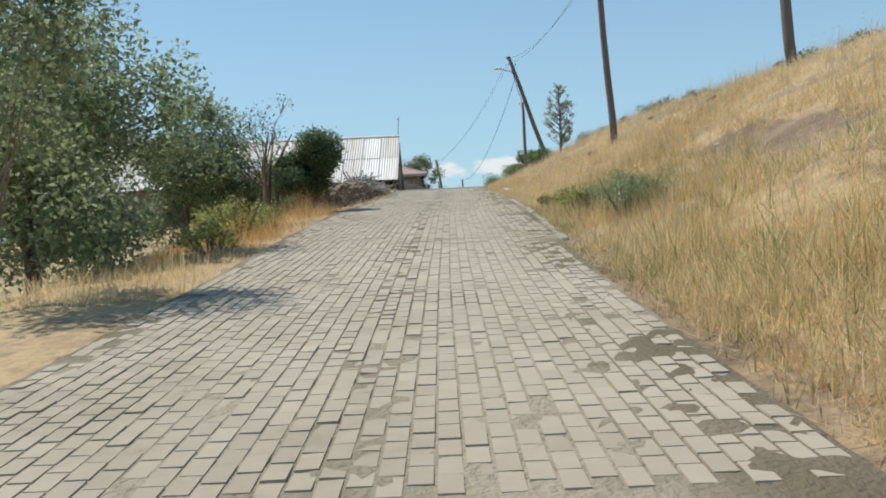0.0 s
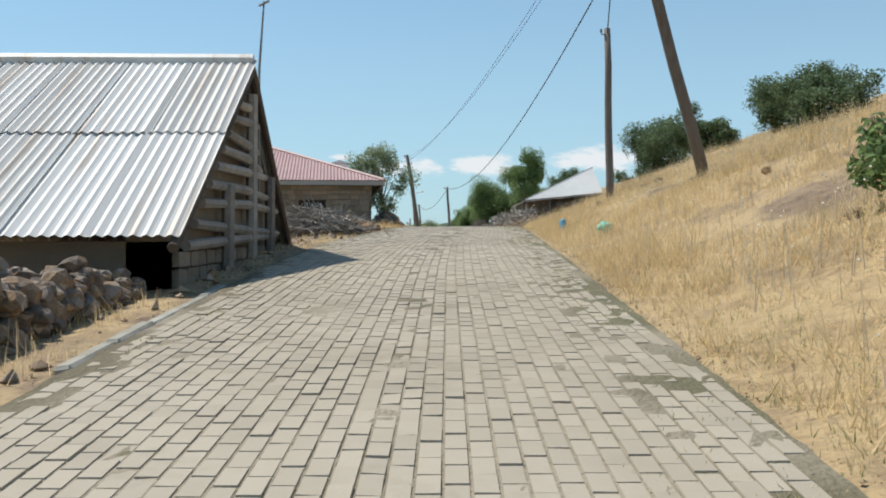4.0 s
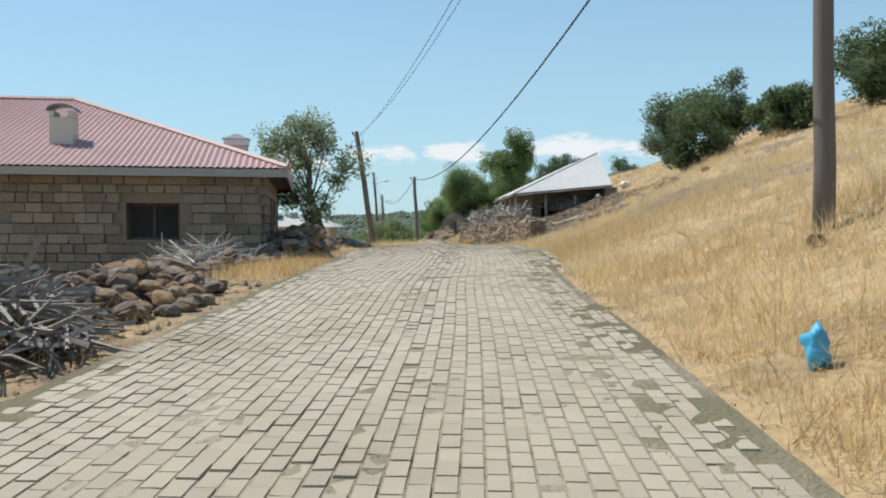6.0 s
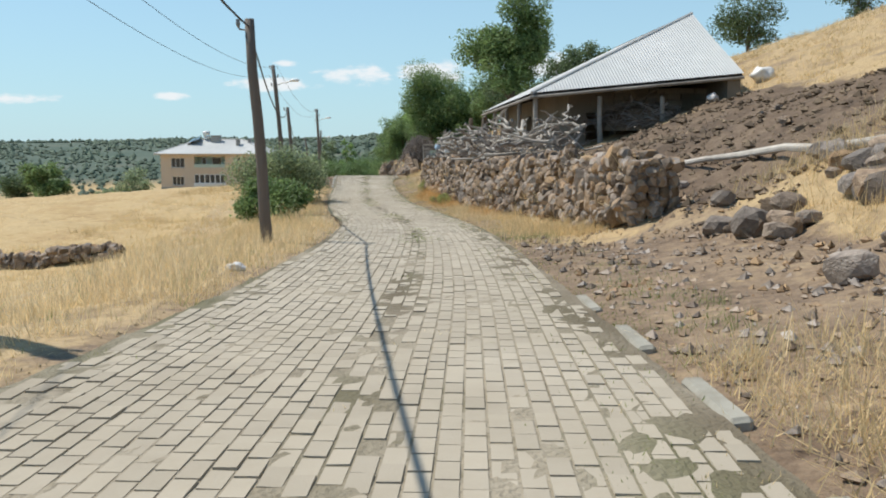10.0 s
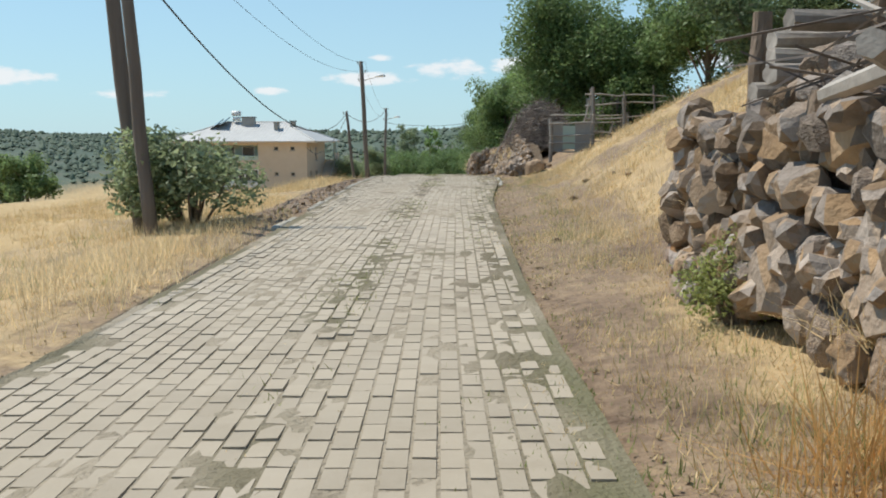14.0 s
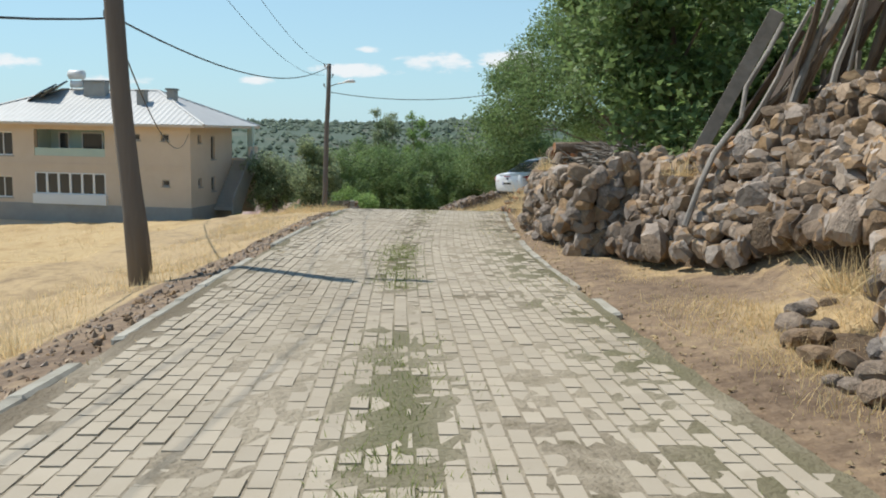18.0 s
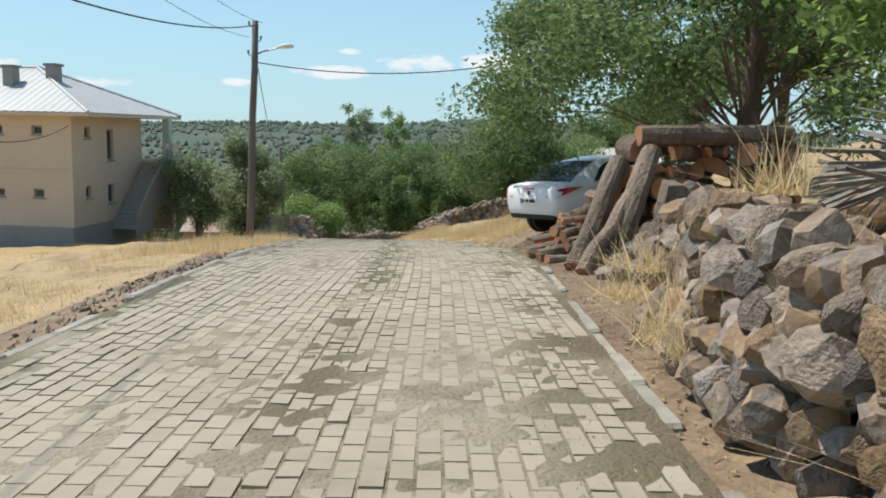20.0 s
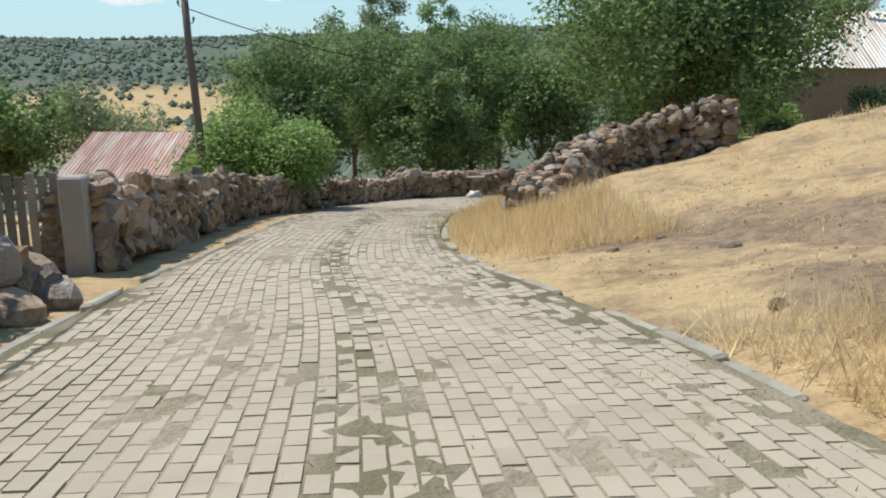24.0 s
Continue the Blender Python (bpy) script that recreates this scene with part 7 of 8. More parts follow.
wall_tufts(420, [(8.4, 92.0), (8.45, 97.0), (8.15, 101.0), (7.75, 104.5), (7.6, 109.6), (7.25, 114.0), (7.05, 117.0)], 0.15, 0.45, 1.2, 351, "tufts of dry grass growing out of the wall")
wall_tufts(420, [(7.4, 143), (7.3, 150.0), (7.2, 154.5), (6.7, 157), (5.9, 164)], 0.15, 0.45, 1.2, 352, "tufts of dry grass growing out of the wall")


def crown_weeds(count, y0, y1, u0, su, h, seed, mat, label):
    r = np.random.default_rng(seed)
    y = r.uniform(y0, y1, count)
    u = r.normal(u0, su, count)
    keep = (np.sin(y * 0.8 + seed) + np.sin(y * 2.1) * 0.6 + r.normal(0, 0.4, count) > 0.1) & (u > 0.01) & (u < 0.99)
    y, u = y[keep], u[keep]
    x = road_l(y) * (1 - u) + road_r(y) * u
    return blades("road_weed", x, y, road_z(y) + 0.04, r.uniform(0.3, 1, len(x)) * h, 14, 0.06, 0.013, M[mat], seed, label, 1.4)


crown_weeds(5200, 88, 172, 0.52, 0.05, 0.07, 341, "weed", "low green weeds between pavers along the crown")
crown_weeds(2600, 142, 158, 0.5, 0.035, 0.08, 342, "weed", "green weeds growing between pavers along the crown")
crown_weeds(1200, 70, 172, 0.52, 0.06, 0.05, 343, "straw", "dry weeds between pavers along the crown")
crown_weeds(13000, 6, 172, 0.9, 0.06, 0.055, 344, "weed", "green weeds between pavers at the road's edge")
crown_weeds(6000, 6, 172, 0.95, 0.045, 0.06, 345, "straw", "dry weeds between pavers at the road's edge")
crown_weeds(1200, 10, 200, 0.05, 0.03, 0.06, 346, "straw", "dry weeds between pavers at the road's edge")
crown_weeds(500, 20, 120, 0.06, 0.03, 0.07, 347, "weed", "green weeds between pavers at the road's edge")
crown_weeds(2600, 180, 212, 0.5, 0.05, 0.05, 349, "weed", "low mossy weeds between pavers along the crown")
crown_weeds(2200, 186, 210, 0.86, 0.07, 0.05, 350, "weed", "low mossy weeds between pavers beside the kerb")
crown_weeds(900, 184, 208, 0.9, 0.06, 0.06, 348, "weed", "green weeds between pavers at the road's edge")


def far_woods():
    """Scrub oaks dotted over the far hills and the valley floor."""
    r = np.random.default_rng(77)
    rad = 150 + 900 * r.random(15000) ** 0.8
    ang = r.uniform(-0.75, 0.75, len(rad))
    x, y = rad * np.sin(ang), 110 + rad * np.cos(ang)
    dense = np.sin(x * 0.021 + 1) * np.cos(y * 0.017) + 0.6 * np.sin(x * 0.06 + y * 0.045) + r.normal(0, 0.35, len(x))
    keep = (dense > -0.45 + 0.75 * np.exp(-((x + 85) / 80) ** 2 - ((y - 430) / 125) ** 2)) & ((y > 236) | (np.abs(x) > 34)) & ((x < 10) | (y > 250))
    x, y, rad = x[keep], y[keep], rad[keep]
    z = ground_z(x, y)
    s = r.uniform(0.5, 1.35, len(x)) * (1 + rad / 900)
    base = np.array([(1, 0, 0.3), (0.5, 0.87, 0.35), (-0.5, 0.87, 0.25), (-1, 0, 0.35), (-0.5, -0.87, 0.3), (0.5, -0.87, 0.28), (0.1, 0.1, 1.15), (0, 0, -0.3)])
    v = base[None] * (1 + r.normal(0, 0.22, (len(x), 8, 3)))
    v = v * s[:, None, None] + np.stack([x, y, z + 0.2 * s], -1)[:, None]
    f = np.array([(k, (k + 1) % 6, 6) for k in range(6)] + [((k + 1) % 6, k, 7) for k in range(6)])
    ob = new("far_scrub", mesh_np("far_scrub", v.reshape(-1, 3), (f[None] + 8 * np.arange(len(x))[:, None, None]).reshape(-1, 3), M["hazy_leaf"]))
    tagged(ob, "dark green scrub oaks dotted over the far hills", "scrub", kind="stuff")


far_woods()

# ---- kerbs ----
bm = box((0, 0, 0), (0.12, 0.78, 0.2), 0, 0.022, 0.008)
KERB = finish(bm, "kerb_stone", M["kerb"])


def kerb_line(name, side, y0, y1, gap, miss, seed):
    rnd = random.Random(seed)
    ob = tagged(new(name), "weathered concrete kerb along the paving", "kerb", kind="structure")
    ob.location = (float(road_r(y0) if side > 0 else road_l(y0)), y0, float(road_z(y0)))
    inv = Matrix.Translation(-ob.location)
    y = y0
    while y < y1:
        x = float(road_r(y + 0.4) + gap) if side > 0 else float(road_l(y + 0.4) - gap)
        dx = float(road_r(y + 0.8) - road_r(y)) if side > 0 else float(road_l(y + 0.8) - road_l(y))
        dz = float(road_z(y + 0.8) - road_z(y))
        if rnd.random() > miss:
            k = new("kerb_stone", KERB)
            k.parent = ob
            k.matrix_local = inv @ Matrix.Translation((x, y + 0.4, float(road_z(y + 0.4)) - 0.06 + rnd.uniform(-0.03, 0.01))) @ Euler((math.atan2(dz, 0.8), rnd.uniform(-0.05, 0.05), -math.atan2(dx, 0.8) + rnd.uniform(-0.02, 0.02))).to_matrix().to_4x4()
        y += 0.8


kerb_line("kerb_left", -1, 122, 191, 0.08, 0.12, 1)
kerb_line("kerb_left_low", -1, 24, 42, 0.08, 0.25, 2)
kerb_line("kerb_left_end", -1, 191, 206, 0.08, 0.2, 8)
kerb_line("kerb_right_low", 1, 12, 36, 0.08, 0.15, 3)
kerb_line("kerb_right_mid", 1, 62, 86, 0.08, 0.15, 4)
kerb_line("kerb_right_gate", 1, 133, 142, 0.08, 0.15, 5)
kerb_line("kerb_right_wall", 1, 152, 168, 0.05, 0.3, 6)
kerb_line("kerb_right_end", 1, 183, 208, 0.08, 0.12, 7)

# ---- branches, brushwood and timber ----
def crooked(a, b, r0, r1, rnd, bend=0.12, n=6):
    a, b = Vector(a), Vector(b)
    ln = (b - a).length
    pts = [a.lerp(b, k / (n - 1)) + Vector([rnd.uniform(-1, 1) * bend * ln * (0 < k < n - 1) * 0.5 for _ in range(3)]) for k in range(n)]
    return pts, [r0 + (r1 - r0) * k / (n - 1) for k in range(n)]


def branch_pile():
    """Bleached branches and sticks thrown along the top of the stone wall."""
    rnd = random.Random(61)
    o = Vector((7.6, 108, gz(8.2, 108)))
    ob = thing("branch_pile", Matrix.Translation(o), "tangle of bleached grey branches laid along a stone wall", "branch pile")
    for k in range(95):
        y = rnd.uniform(100.5, 115.5)
        x = float(np.interp(y, [100, 104.5, 109.6, 114, 117], [8.25, 7.7, 7.35, 7.0, 6.8])) + rnd.uniform(-0.15, 1.3)
        z = gz(x + 0.9, y) + rnd.uniform(0.1, 1.15)
        z = max(z, float(road_z(y)) + 1.35 + rnd.uniform(0, 0.9))
        ln = rnd.uniform(0.9, 3.4)
        a = rnd.gauss(math.pi / 2, 0.5)
        d = Vector((math.cos(a), math.sin(a), rnd.uniform(-0.18, 0.25))) * ln
        p = Vector((x, y, z)) - o
        bm = bmesh.new()
        pts, rad = crooked(p - d * 0.5, p + d * 0.5, rnd.uniform(0.02, 0.065), rnd.uniform(0.012, 0.03), rnd)
        add_tube(bm, pts, rad, 6)
        for _ in range(rnd.randrange(3)):
            q = pts[rnd.randrange(2, 5)]
            e = q + Vector((rnd.uniform(-0.5, 0.5), rnd.uniform(-0.5, 0.5), rnd.uniform(-0.1, 0.5)))
            add_tube(bm, [q, q.lerp(e, 0.5) + Vector((0, 0, 0.05)), e], [rad[3] * 0.7, rad[3] * 0.5, 0.006], 5)
        part("branch", bm, M["branch"] if k % 3 else M["wood"], ob)
    # dark brushwood underneath
    r = random.Random(62)
    bm = bmesh.new()
    for k in range(900):
        y = r.uniform(100.5, 116)
        x = float(np.interp(y, [100, 104.5, 109.6, 114, 117], [8.35, 7.8, 7.45, 7.1, 6.9])) + r.uniform(0.0, 1.4)
        z = max(gz(x + 0.7, y), float(road_z(y)) + 1.2) + r.uniform(0, 0.75)
        p = Vector((x, y, z)) - o
        d = Vector((r.gauss(0, 0.5), r.gauss(0, 0.8), r.gauss(0, 0.25)))
        add_tube(bm, [p - d * 0.5, p + d * 0.5 + Vector((0, 0, r.uniform(-0.1, 0.1)))], [0.012, 0.005], 3, False)
    part("brushwood", bm, M["twig"], ob, kind="stuff")
    for k, (x, y, h) in enumerate(((8.9, 103.5, 1.5), (8.6, 106.5, 1.7), (8.3, 109.4, 1.6), (8.0, 112.2, 1.8), (7.6, 114.6, 1.6))):
        g = gz(x, y)
        part("stake", tube([Vector((x, y, g - 0.2)) - o, Vector((x + 0.06, y, g + h)) - o], [0.055, 0.04], 7), M["wood"], ob)


branch_pile()


def brush_heap(c, rx, ry, h, count, label, seed, mat="twig", r0=0.013, ln=0.9, base=None):
    rnd = random.Random(seed)
    o = Vector((c[0], c[1], base if base is not None else gz(*c)))
    ob = thing("brushwood_heap", Matrix.Translation(o), label, "brushwood")
    bm = bmesh.new()
    for k in range(count):
        a, r = rnd.uniform(0, 6.2832), math.sqrt(rnd.random())
        p = Vector((rx * r * math.cos(a), ry * r * math.sin(a), h * (1 - r ** 2.2) * rnd.uniform(0.35, 1.0) + 0.03))
        d = Vector((rnd.gauss(0, 1), rnd.gauss(0, 1), rnd.gauss(0, 0.35))).normalized() * ln * rnd.uniform(0.4, 1.2)
        add_tube(bm, [p - d * 0.5, p + Vector((0, 0, 0.04)), p + d * 0.5], [r0 * rnd.uniform(0.6, 1.6), r0, r0 * 0.35], 3, False)
    part("brushwood", bm, M[mat], ob, kind="stuff")
    # a dark dome under the twigs, its colour standing in for the heap's inner shade
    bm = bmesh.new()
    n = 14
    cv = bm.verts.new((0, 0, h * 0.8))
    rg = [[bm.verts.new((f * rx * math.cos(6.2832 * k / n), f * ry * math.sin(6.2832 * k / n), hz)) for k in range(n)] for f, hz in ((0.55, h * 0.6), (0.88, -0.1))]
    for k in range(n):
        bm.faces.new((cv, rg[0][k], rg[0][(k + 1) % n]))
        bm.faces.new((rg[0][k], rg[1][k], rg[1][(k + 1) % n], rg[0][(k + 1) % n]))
    part("dark_core", bm, M["core_fill"], ob)
    return ob


brush_heap((8.5, 147.0), 1.25, 2.5, 1.9, 4200, "tall heap of dry grey twigs above the stone wall", 63, r0=0.0075, ln=1.0, base=float(road_z(147)) + 1.25)
brush_heap((-2.3, 55.3), 1.2, 1.7, 0.6, 700, "pile of bleached crooked firewood sticks by the road", 64, "wood", 0.016, 0.9)
brush_heap((-3.0, 35.0), 0.9, 3.6, 0.75, 420, "scrap branches and planks on a ruined wall", 65, "branch", 0.022, 1.1)
brush_heap((-2.2, 64.8), 0.7, 2.4, 0.45, 420, "long pile of dry sticks beside the stones", 66, "branch", 0.014, 1.1)
brush_heap((7.4, 160.5), 0.7, 2.0, 0.45, 260, "dry cut branches lying on the wall", 67, "wood", 0.016, 1.3, base=float(road_z(160.5)) + 1.05)
brush_heap((12.8, 106.2), 1.7, 0.9, 0.9, 420, "brushwood stacked against the barn wall", 68, "twig", 0.012, 0.9)


def timber(name, a, b, r0, r1, label, category, mat="wood", seed=1, bend=0.04, cut=True, group=""):
    rnd = random.Random(seed)
    a, b = Vector(a), Vector(b)
    ob = thing(name, Matrix.Translation(a), label, category, group)
    pts, rad = crooked((0, 0, 0), b - a, r0, r1, rnd, bend, 7)
    bm = bmesh.new()
    rings = add_tube(bm, pts, rad, 12)
    for ring in rings:
        for v in ring:
            v.co += Vector([rnd.uniform(-1, 1) * r0 * 0.09 for _ in range(3)])
    part("stem", bm, M[mat], ob)
    if cut:
        d = (b - a).normalized()
        for p, q, s in ((pts[0], rad[0], -1), (pts[-1], rad[-1], 1)):
            part("cut_end", tube([p - d * s * 0.004, p + d * s * 0.012], q * 0.93, 12), M["cutwood"], ob, "orange sawn face")
    return ob


def split_log(a, b, r, label, seed, group=""):
    """Half of a cleft log: a round back of bark and a raw orange face."""
    rnd = random.Random(seed)
    a, b = Vector(a), Vector(b)
    ob = thing("split_log", Matrix.Translation(a), label, "log", group)
    d = b - a
    side = d.cross(Vector((0, 0, 1))).normalized()
    up = side.cross(d).normalized()
    roll = rnd.uniform(-1.2, 1.2)
    p, q = side * math.cos(roll) + up * math.sin(roll), up * math.cos(roll) - side * math.sin(roll)
    back, face = bmesh.new(), bmesh.new()
    rows = []
    for k in range(6):
        c = d * (k / 5) + p * rnd.uniform(-0.1, 0.1) * r
        s = r * (1 - 0.12 * k / 5) * rnd.uniform(0.93, 1.07)
        rows.append([c + (p * math.cos(t) + q * math.sin(t) * 0.9) * s for t in [math.pi * j / 7 for j in range(8)]])
    bv = [[back.verts.new(v) for v in row] for row in rows]
    for r0, r1 in zip(bv, bv[1:]):
        for j in range(7):
            back.faces.new((r0[j], r0[j + 1], r1[j + 1], r1[j]))
    dent = [(row[0] + row[-1]) / 2 + q * rnd.uniform(-0.06, 0.16) * r for row in rows]
    fv = [[face.verts.new(v) for v in (row[0], m, row[-1])] for row, m in zip(rows, dent)]
    for r0, r1 in zip(fv, fv[1:]):
        for j in range(2):
            face.faces.new((r0[j], r1[j], r1[j + 1], r0[j + 1]))
    for row, m in ((rows[0], dent[0]), (rows[-1], dent[-1])):
        face.faces.new([face.verts.new(v) for v in row + [m]])
    part("bark_back", back, M["bark"], ob)
    part("split_face", face, M["cutwood"], ob, "raw orange split face")
    return ob


timber("fallen_pole", (10.7, 89.6, gz(10.7, 89.6) + 0.12), (10.15, 97.2, gz(10.15, 97.2) + 0.15), 0.07, 0.045, "bleached crooked pole lying on the dung heap", "pole", "branch", 70, 0.02, False)
# log pile beside the road
lrnd = random.Random(71)
timber("log", (6.55, 167.5, gz(6.55, 167.5) + 0.02), (7.35, 168.75, 2.25), 0.16, 0.13, "thick rough-barked trunk leaning on the log pile", "log", "bark", 72, 0.015, True, "logs in the pile")
timber("log", (6.25, 167.9, gz(6.25, 167.9) + 0.02), (6.95, 168.9, 2.1), 0.165, 0.13, "thick rough-barked trunk leaning on the log pile", "log", "bark", 73, 0.015, True, "logs in the pile")
LOGGED = "sawn log with a fresh orange end, stacked in the pile"
timber("log", (6.2, 167.2, gz(6.2, 167.2) + 0.02), (7.45, 168.9, 2.25), 0.1, 0.075, "thin rough-barked trunk leaning on the log pile", "log", "bark", 74, 0.02, True, "logs in the pile")
for row in range(6):
    for k in range(10 - row // 2):
        rr = lrnd.choice((0.07, 0.09, 0.12, 0.14, 0.17, 0.19))
        x = 6.75 + row * 0.1 + k * 0.29 + lrnd.uniform(-0.08, 0.08)
        y = 168.75 + row * 0.06 + lrnd.uniform(-0.15, 0.2)
        z = 0.9 + row * 0.265 + lrnd.uniform(-0.04, 0.04)
        a = lrnd.gauss(0.15, 0.5)
        ln = lrnd.uniform(0.7, 1.3)
        if lrnd.random() < 0.45:
            split_log((x, y, z), (x + ln * math.sin(a), y + ln * math.cos(a), z + lrnd.uniform(-0.06, 0.06)), rr * 1.25, "split log with a raw orange face, stacked in the pile", 300 + row * 10 + k, "logs in the pile")
            continue
        timber("log", (x, y, z), (x + ln * math.sin(a), y + ln * math.cos(a), z + lrnd.uniform(-0.06, 0.06)), rr, rr * 0.93, LOGGED, "log", "bark", 80 + row * 10 + k, 0.012, True, "logs in the pile")
for x, y, z, ln, rr in ((7.2, 168.9, 2.45, 1.7, 0.15), (8.1, 169.2, 2.5, 1.4, 0.13), (7.6, 169.9, 2.42, 1.5, 0.13)):
    timber("log", (x, y, z), (x + ln, y + 0.25, z + 0.04), rr, rr * 0.9, "thick log lying across the top of the pile", "log", "bark", int(x * 50), 0.012, True, "logs in the pile")
for k in range(22):
    row = k % 4
    y = 169.3 + 0.27 * (k // 4) + lrnd.uniform(-0.06, 0.06)
    x = 6.05 + row * 0.13 + lrnd.uniform(-0.15, 0.25)
    rr = lrnd.uniform(0.05, 0.11)
    z = gz(x, y) + rr * 0.9 + row * 0.17
    if k % 2:
        split_log((x, y, z), (x + lrnd.uniform(0.4, 0.9), y + lrnd.uniform(-0.7, 0.6), z + lrnd.uniform(-0.06, 0.2)), rr * 1.3, "split firewood log lying before the pile", 400 + k, "logs in the pile")
        continue
    timber("log", (x, y, z), (x + lrnd.uniform(0.5, 1.0), y + lrnd.uniform(-0.7, 0.6), z + lrnd.uniform(-0.06, 0.2)), rr, rr * 0.85, "split firewood log lying before the pile", "log", "wood" if k % 3 == 0 else "bark", 150 + k, 0.02, True, "logs in the pile")
# rough log platform at the end of the wall
for k in range(7):
    z = 3.35 + 0.16 * k
    timber("log", (7.75 + 0.05 * k, 118.6 + 0.15 * (k % 3), z), (10.6, 119.2 + 0.2 * (k % 2), z + 0.1), 0.1, 0.085, "weathered grey log laid across the wall's end", "log", "wood", 150 + k, 0.02, False, "logs on the wall's end")
for x, y, h in ((8.0, 119.3, 1.5), (8.9, 118.7, 1.7), (9.6, 119.6, 1.6)):
    timber("log_post", (x, y, gz(x, y) - 0.1), (x + 0.05, y, gz(x, y) + h), 0.11, 0.09, "upright weathered log post", "post", "bark", int(x * 10), 0.02, False, "posts at the wall's end")
heap((7.9, 117.8), 0.8, 0.9, 1.0, 0.25, 110, "tumbled large stones at the end of a wall", 28)


def pole_gate():
    o = Vector((9.2, 142.9, gz(9.2, 142.9)))
    ob = thing("pole_gate", Matrix.Translation(o), "rough gate of bleached poles over patched sheet metal", "gate")
    rnd = random.Random(91)
    for x, h in ((8.45, 1.6), (9.98, 2.2), (11.1, 1.6)):
        g = gz(x, 142.9)
        part("gate_post", tube([Vector((x, 142.9, g - 0.3)) - o, Vector((x + 0.03, 142.88, g + h * 0.5)) - o, Vector((x - 0.02, 142.9, g + h)) - o], [0.07, 0.065, 0.055], 8), M["wood"], ob)
    for z in (0.12, 0.42, 0.68, 1.12, 1.42):
        pts, rad = crooked((8.4 - o.x, -0.08, z), (10.05 - o.x, -0.08, z + rnd.uniform(-0.03, 0.06)), 0.03, 0.022, rnd, 0.02)
        part("rail", tube(pts, rad, 6), M["branch"], ob)
    for z in (0.5, 0.85, 1.15, 1.4):
        pts, rad = crooked((10.0 - o.x, -0.06, z), (11.3 - o.x, 0.1, z + rnd.uniform(-0.1, 0.1)), 0.025, 0.018, rnd, 0.03)
        part("rail", tube(pts, rad, 6), M["branch"], ob)
    for x0, x1, z0, z1, m in ((8.55, 8.9, 0.15, 1.2, "grey"), (8.88, 9.35, 0.2, 1.05, "teal"), (9.34, 9.9, 0.1, 1.2, "grey")):
        part("sheet", box(((x0 + x1) / 2 - o.x, 0.02, (z0 + z1) / 2), (x1 - x0, 0.012, z1 - z0), 0, 0, 0.004), M[m], ob, "patched sheet-metal panel")
    for a, b in (((10.3, -0.1, 0.05), (10.75, 0.0, 1.2)), ((11.5, -0.2, -0.1), (11.2, 0.0, 1.5)), ((11.7, -0.4, -0.1), (11.35, 0.0, 0.9)), ((11.3, -0.5, -0.1), (11.45, 0.1, 1.0))):
        part("prop", tube([Vector((a[0] - o.x, a[1], a[2])), Vector((b[0] - o.x, b[1], b[2]))], 0.025, 6), M["branch"], ob)


pole_gate()


def animal_pen():
    """A ramshackle pen of poles and planks behind the gate."""
    o = Vector((11.6, 146.4, gz(11.6, 146.4)))
    ob = thing("animal_pen", Matrix.Translation(o), "ramshackle pen of grey planks and crooked poles", "animal pen")
    rnd = random.Random(97)
    for x, y, h in ((-1.2, -0.6, 1.9), (0.1, -0.7, 1.75), (1.3, -0.6, 2.0), (-1.1, 1.0, 1.7), (1.3, 1.0, 1.7)):
        pts, rad = crooked((x, y, -0.2), (x + rnd.uniform(-0.15, 0.15), y, h), 0.06, 0.04, rnd, 0.03)
        part("post", tube(pts, rad, 7), M["wood"], ob)
    for k in range(13):
        if k not in (4, 9):
            part("plank", box((-1.15 + 0.2 * k, 0.95 + rnd.uniform(-0.02, 0.02), 0.8), (0.17, 0.025, 1.6 * rnd.uniform(0.85, 1.05)), rnd.uniform(-0.06, 0.06), 0.003), M["wood"], ob)
    for z in (0.7, 1.2, 1.65):
        pts, rad = crooked((-1.5, -0.62, z), (1.7, -0.6, z + rnd.uniform(-0.15, 0.2)), 0.035, 0.025, rnd, 0.03)
        part("rail", tube(pts, rad, 6), M["branch"], ob)
    for a, b in (((1.6, -1.4, -0.1), (2.3, -0.9, 1.8)), ((2.4, -1.6, -0.2), (1.9, -0.8, 1.6)), ((2.9, -1.2, -0.1), (2.5, -0.7, 2.0)), ((-1.7, -1.0, 0), (-1.3, -0.6, 1.7))):
        pts, rad = crooked(a, b, 0.04, 0.025, rnd, 0.04)
        part("prop", tube(pts, rad, 6), M["branch"], ob)


animal_pen()


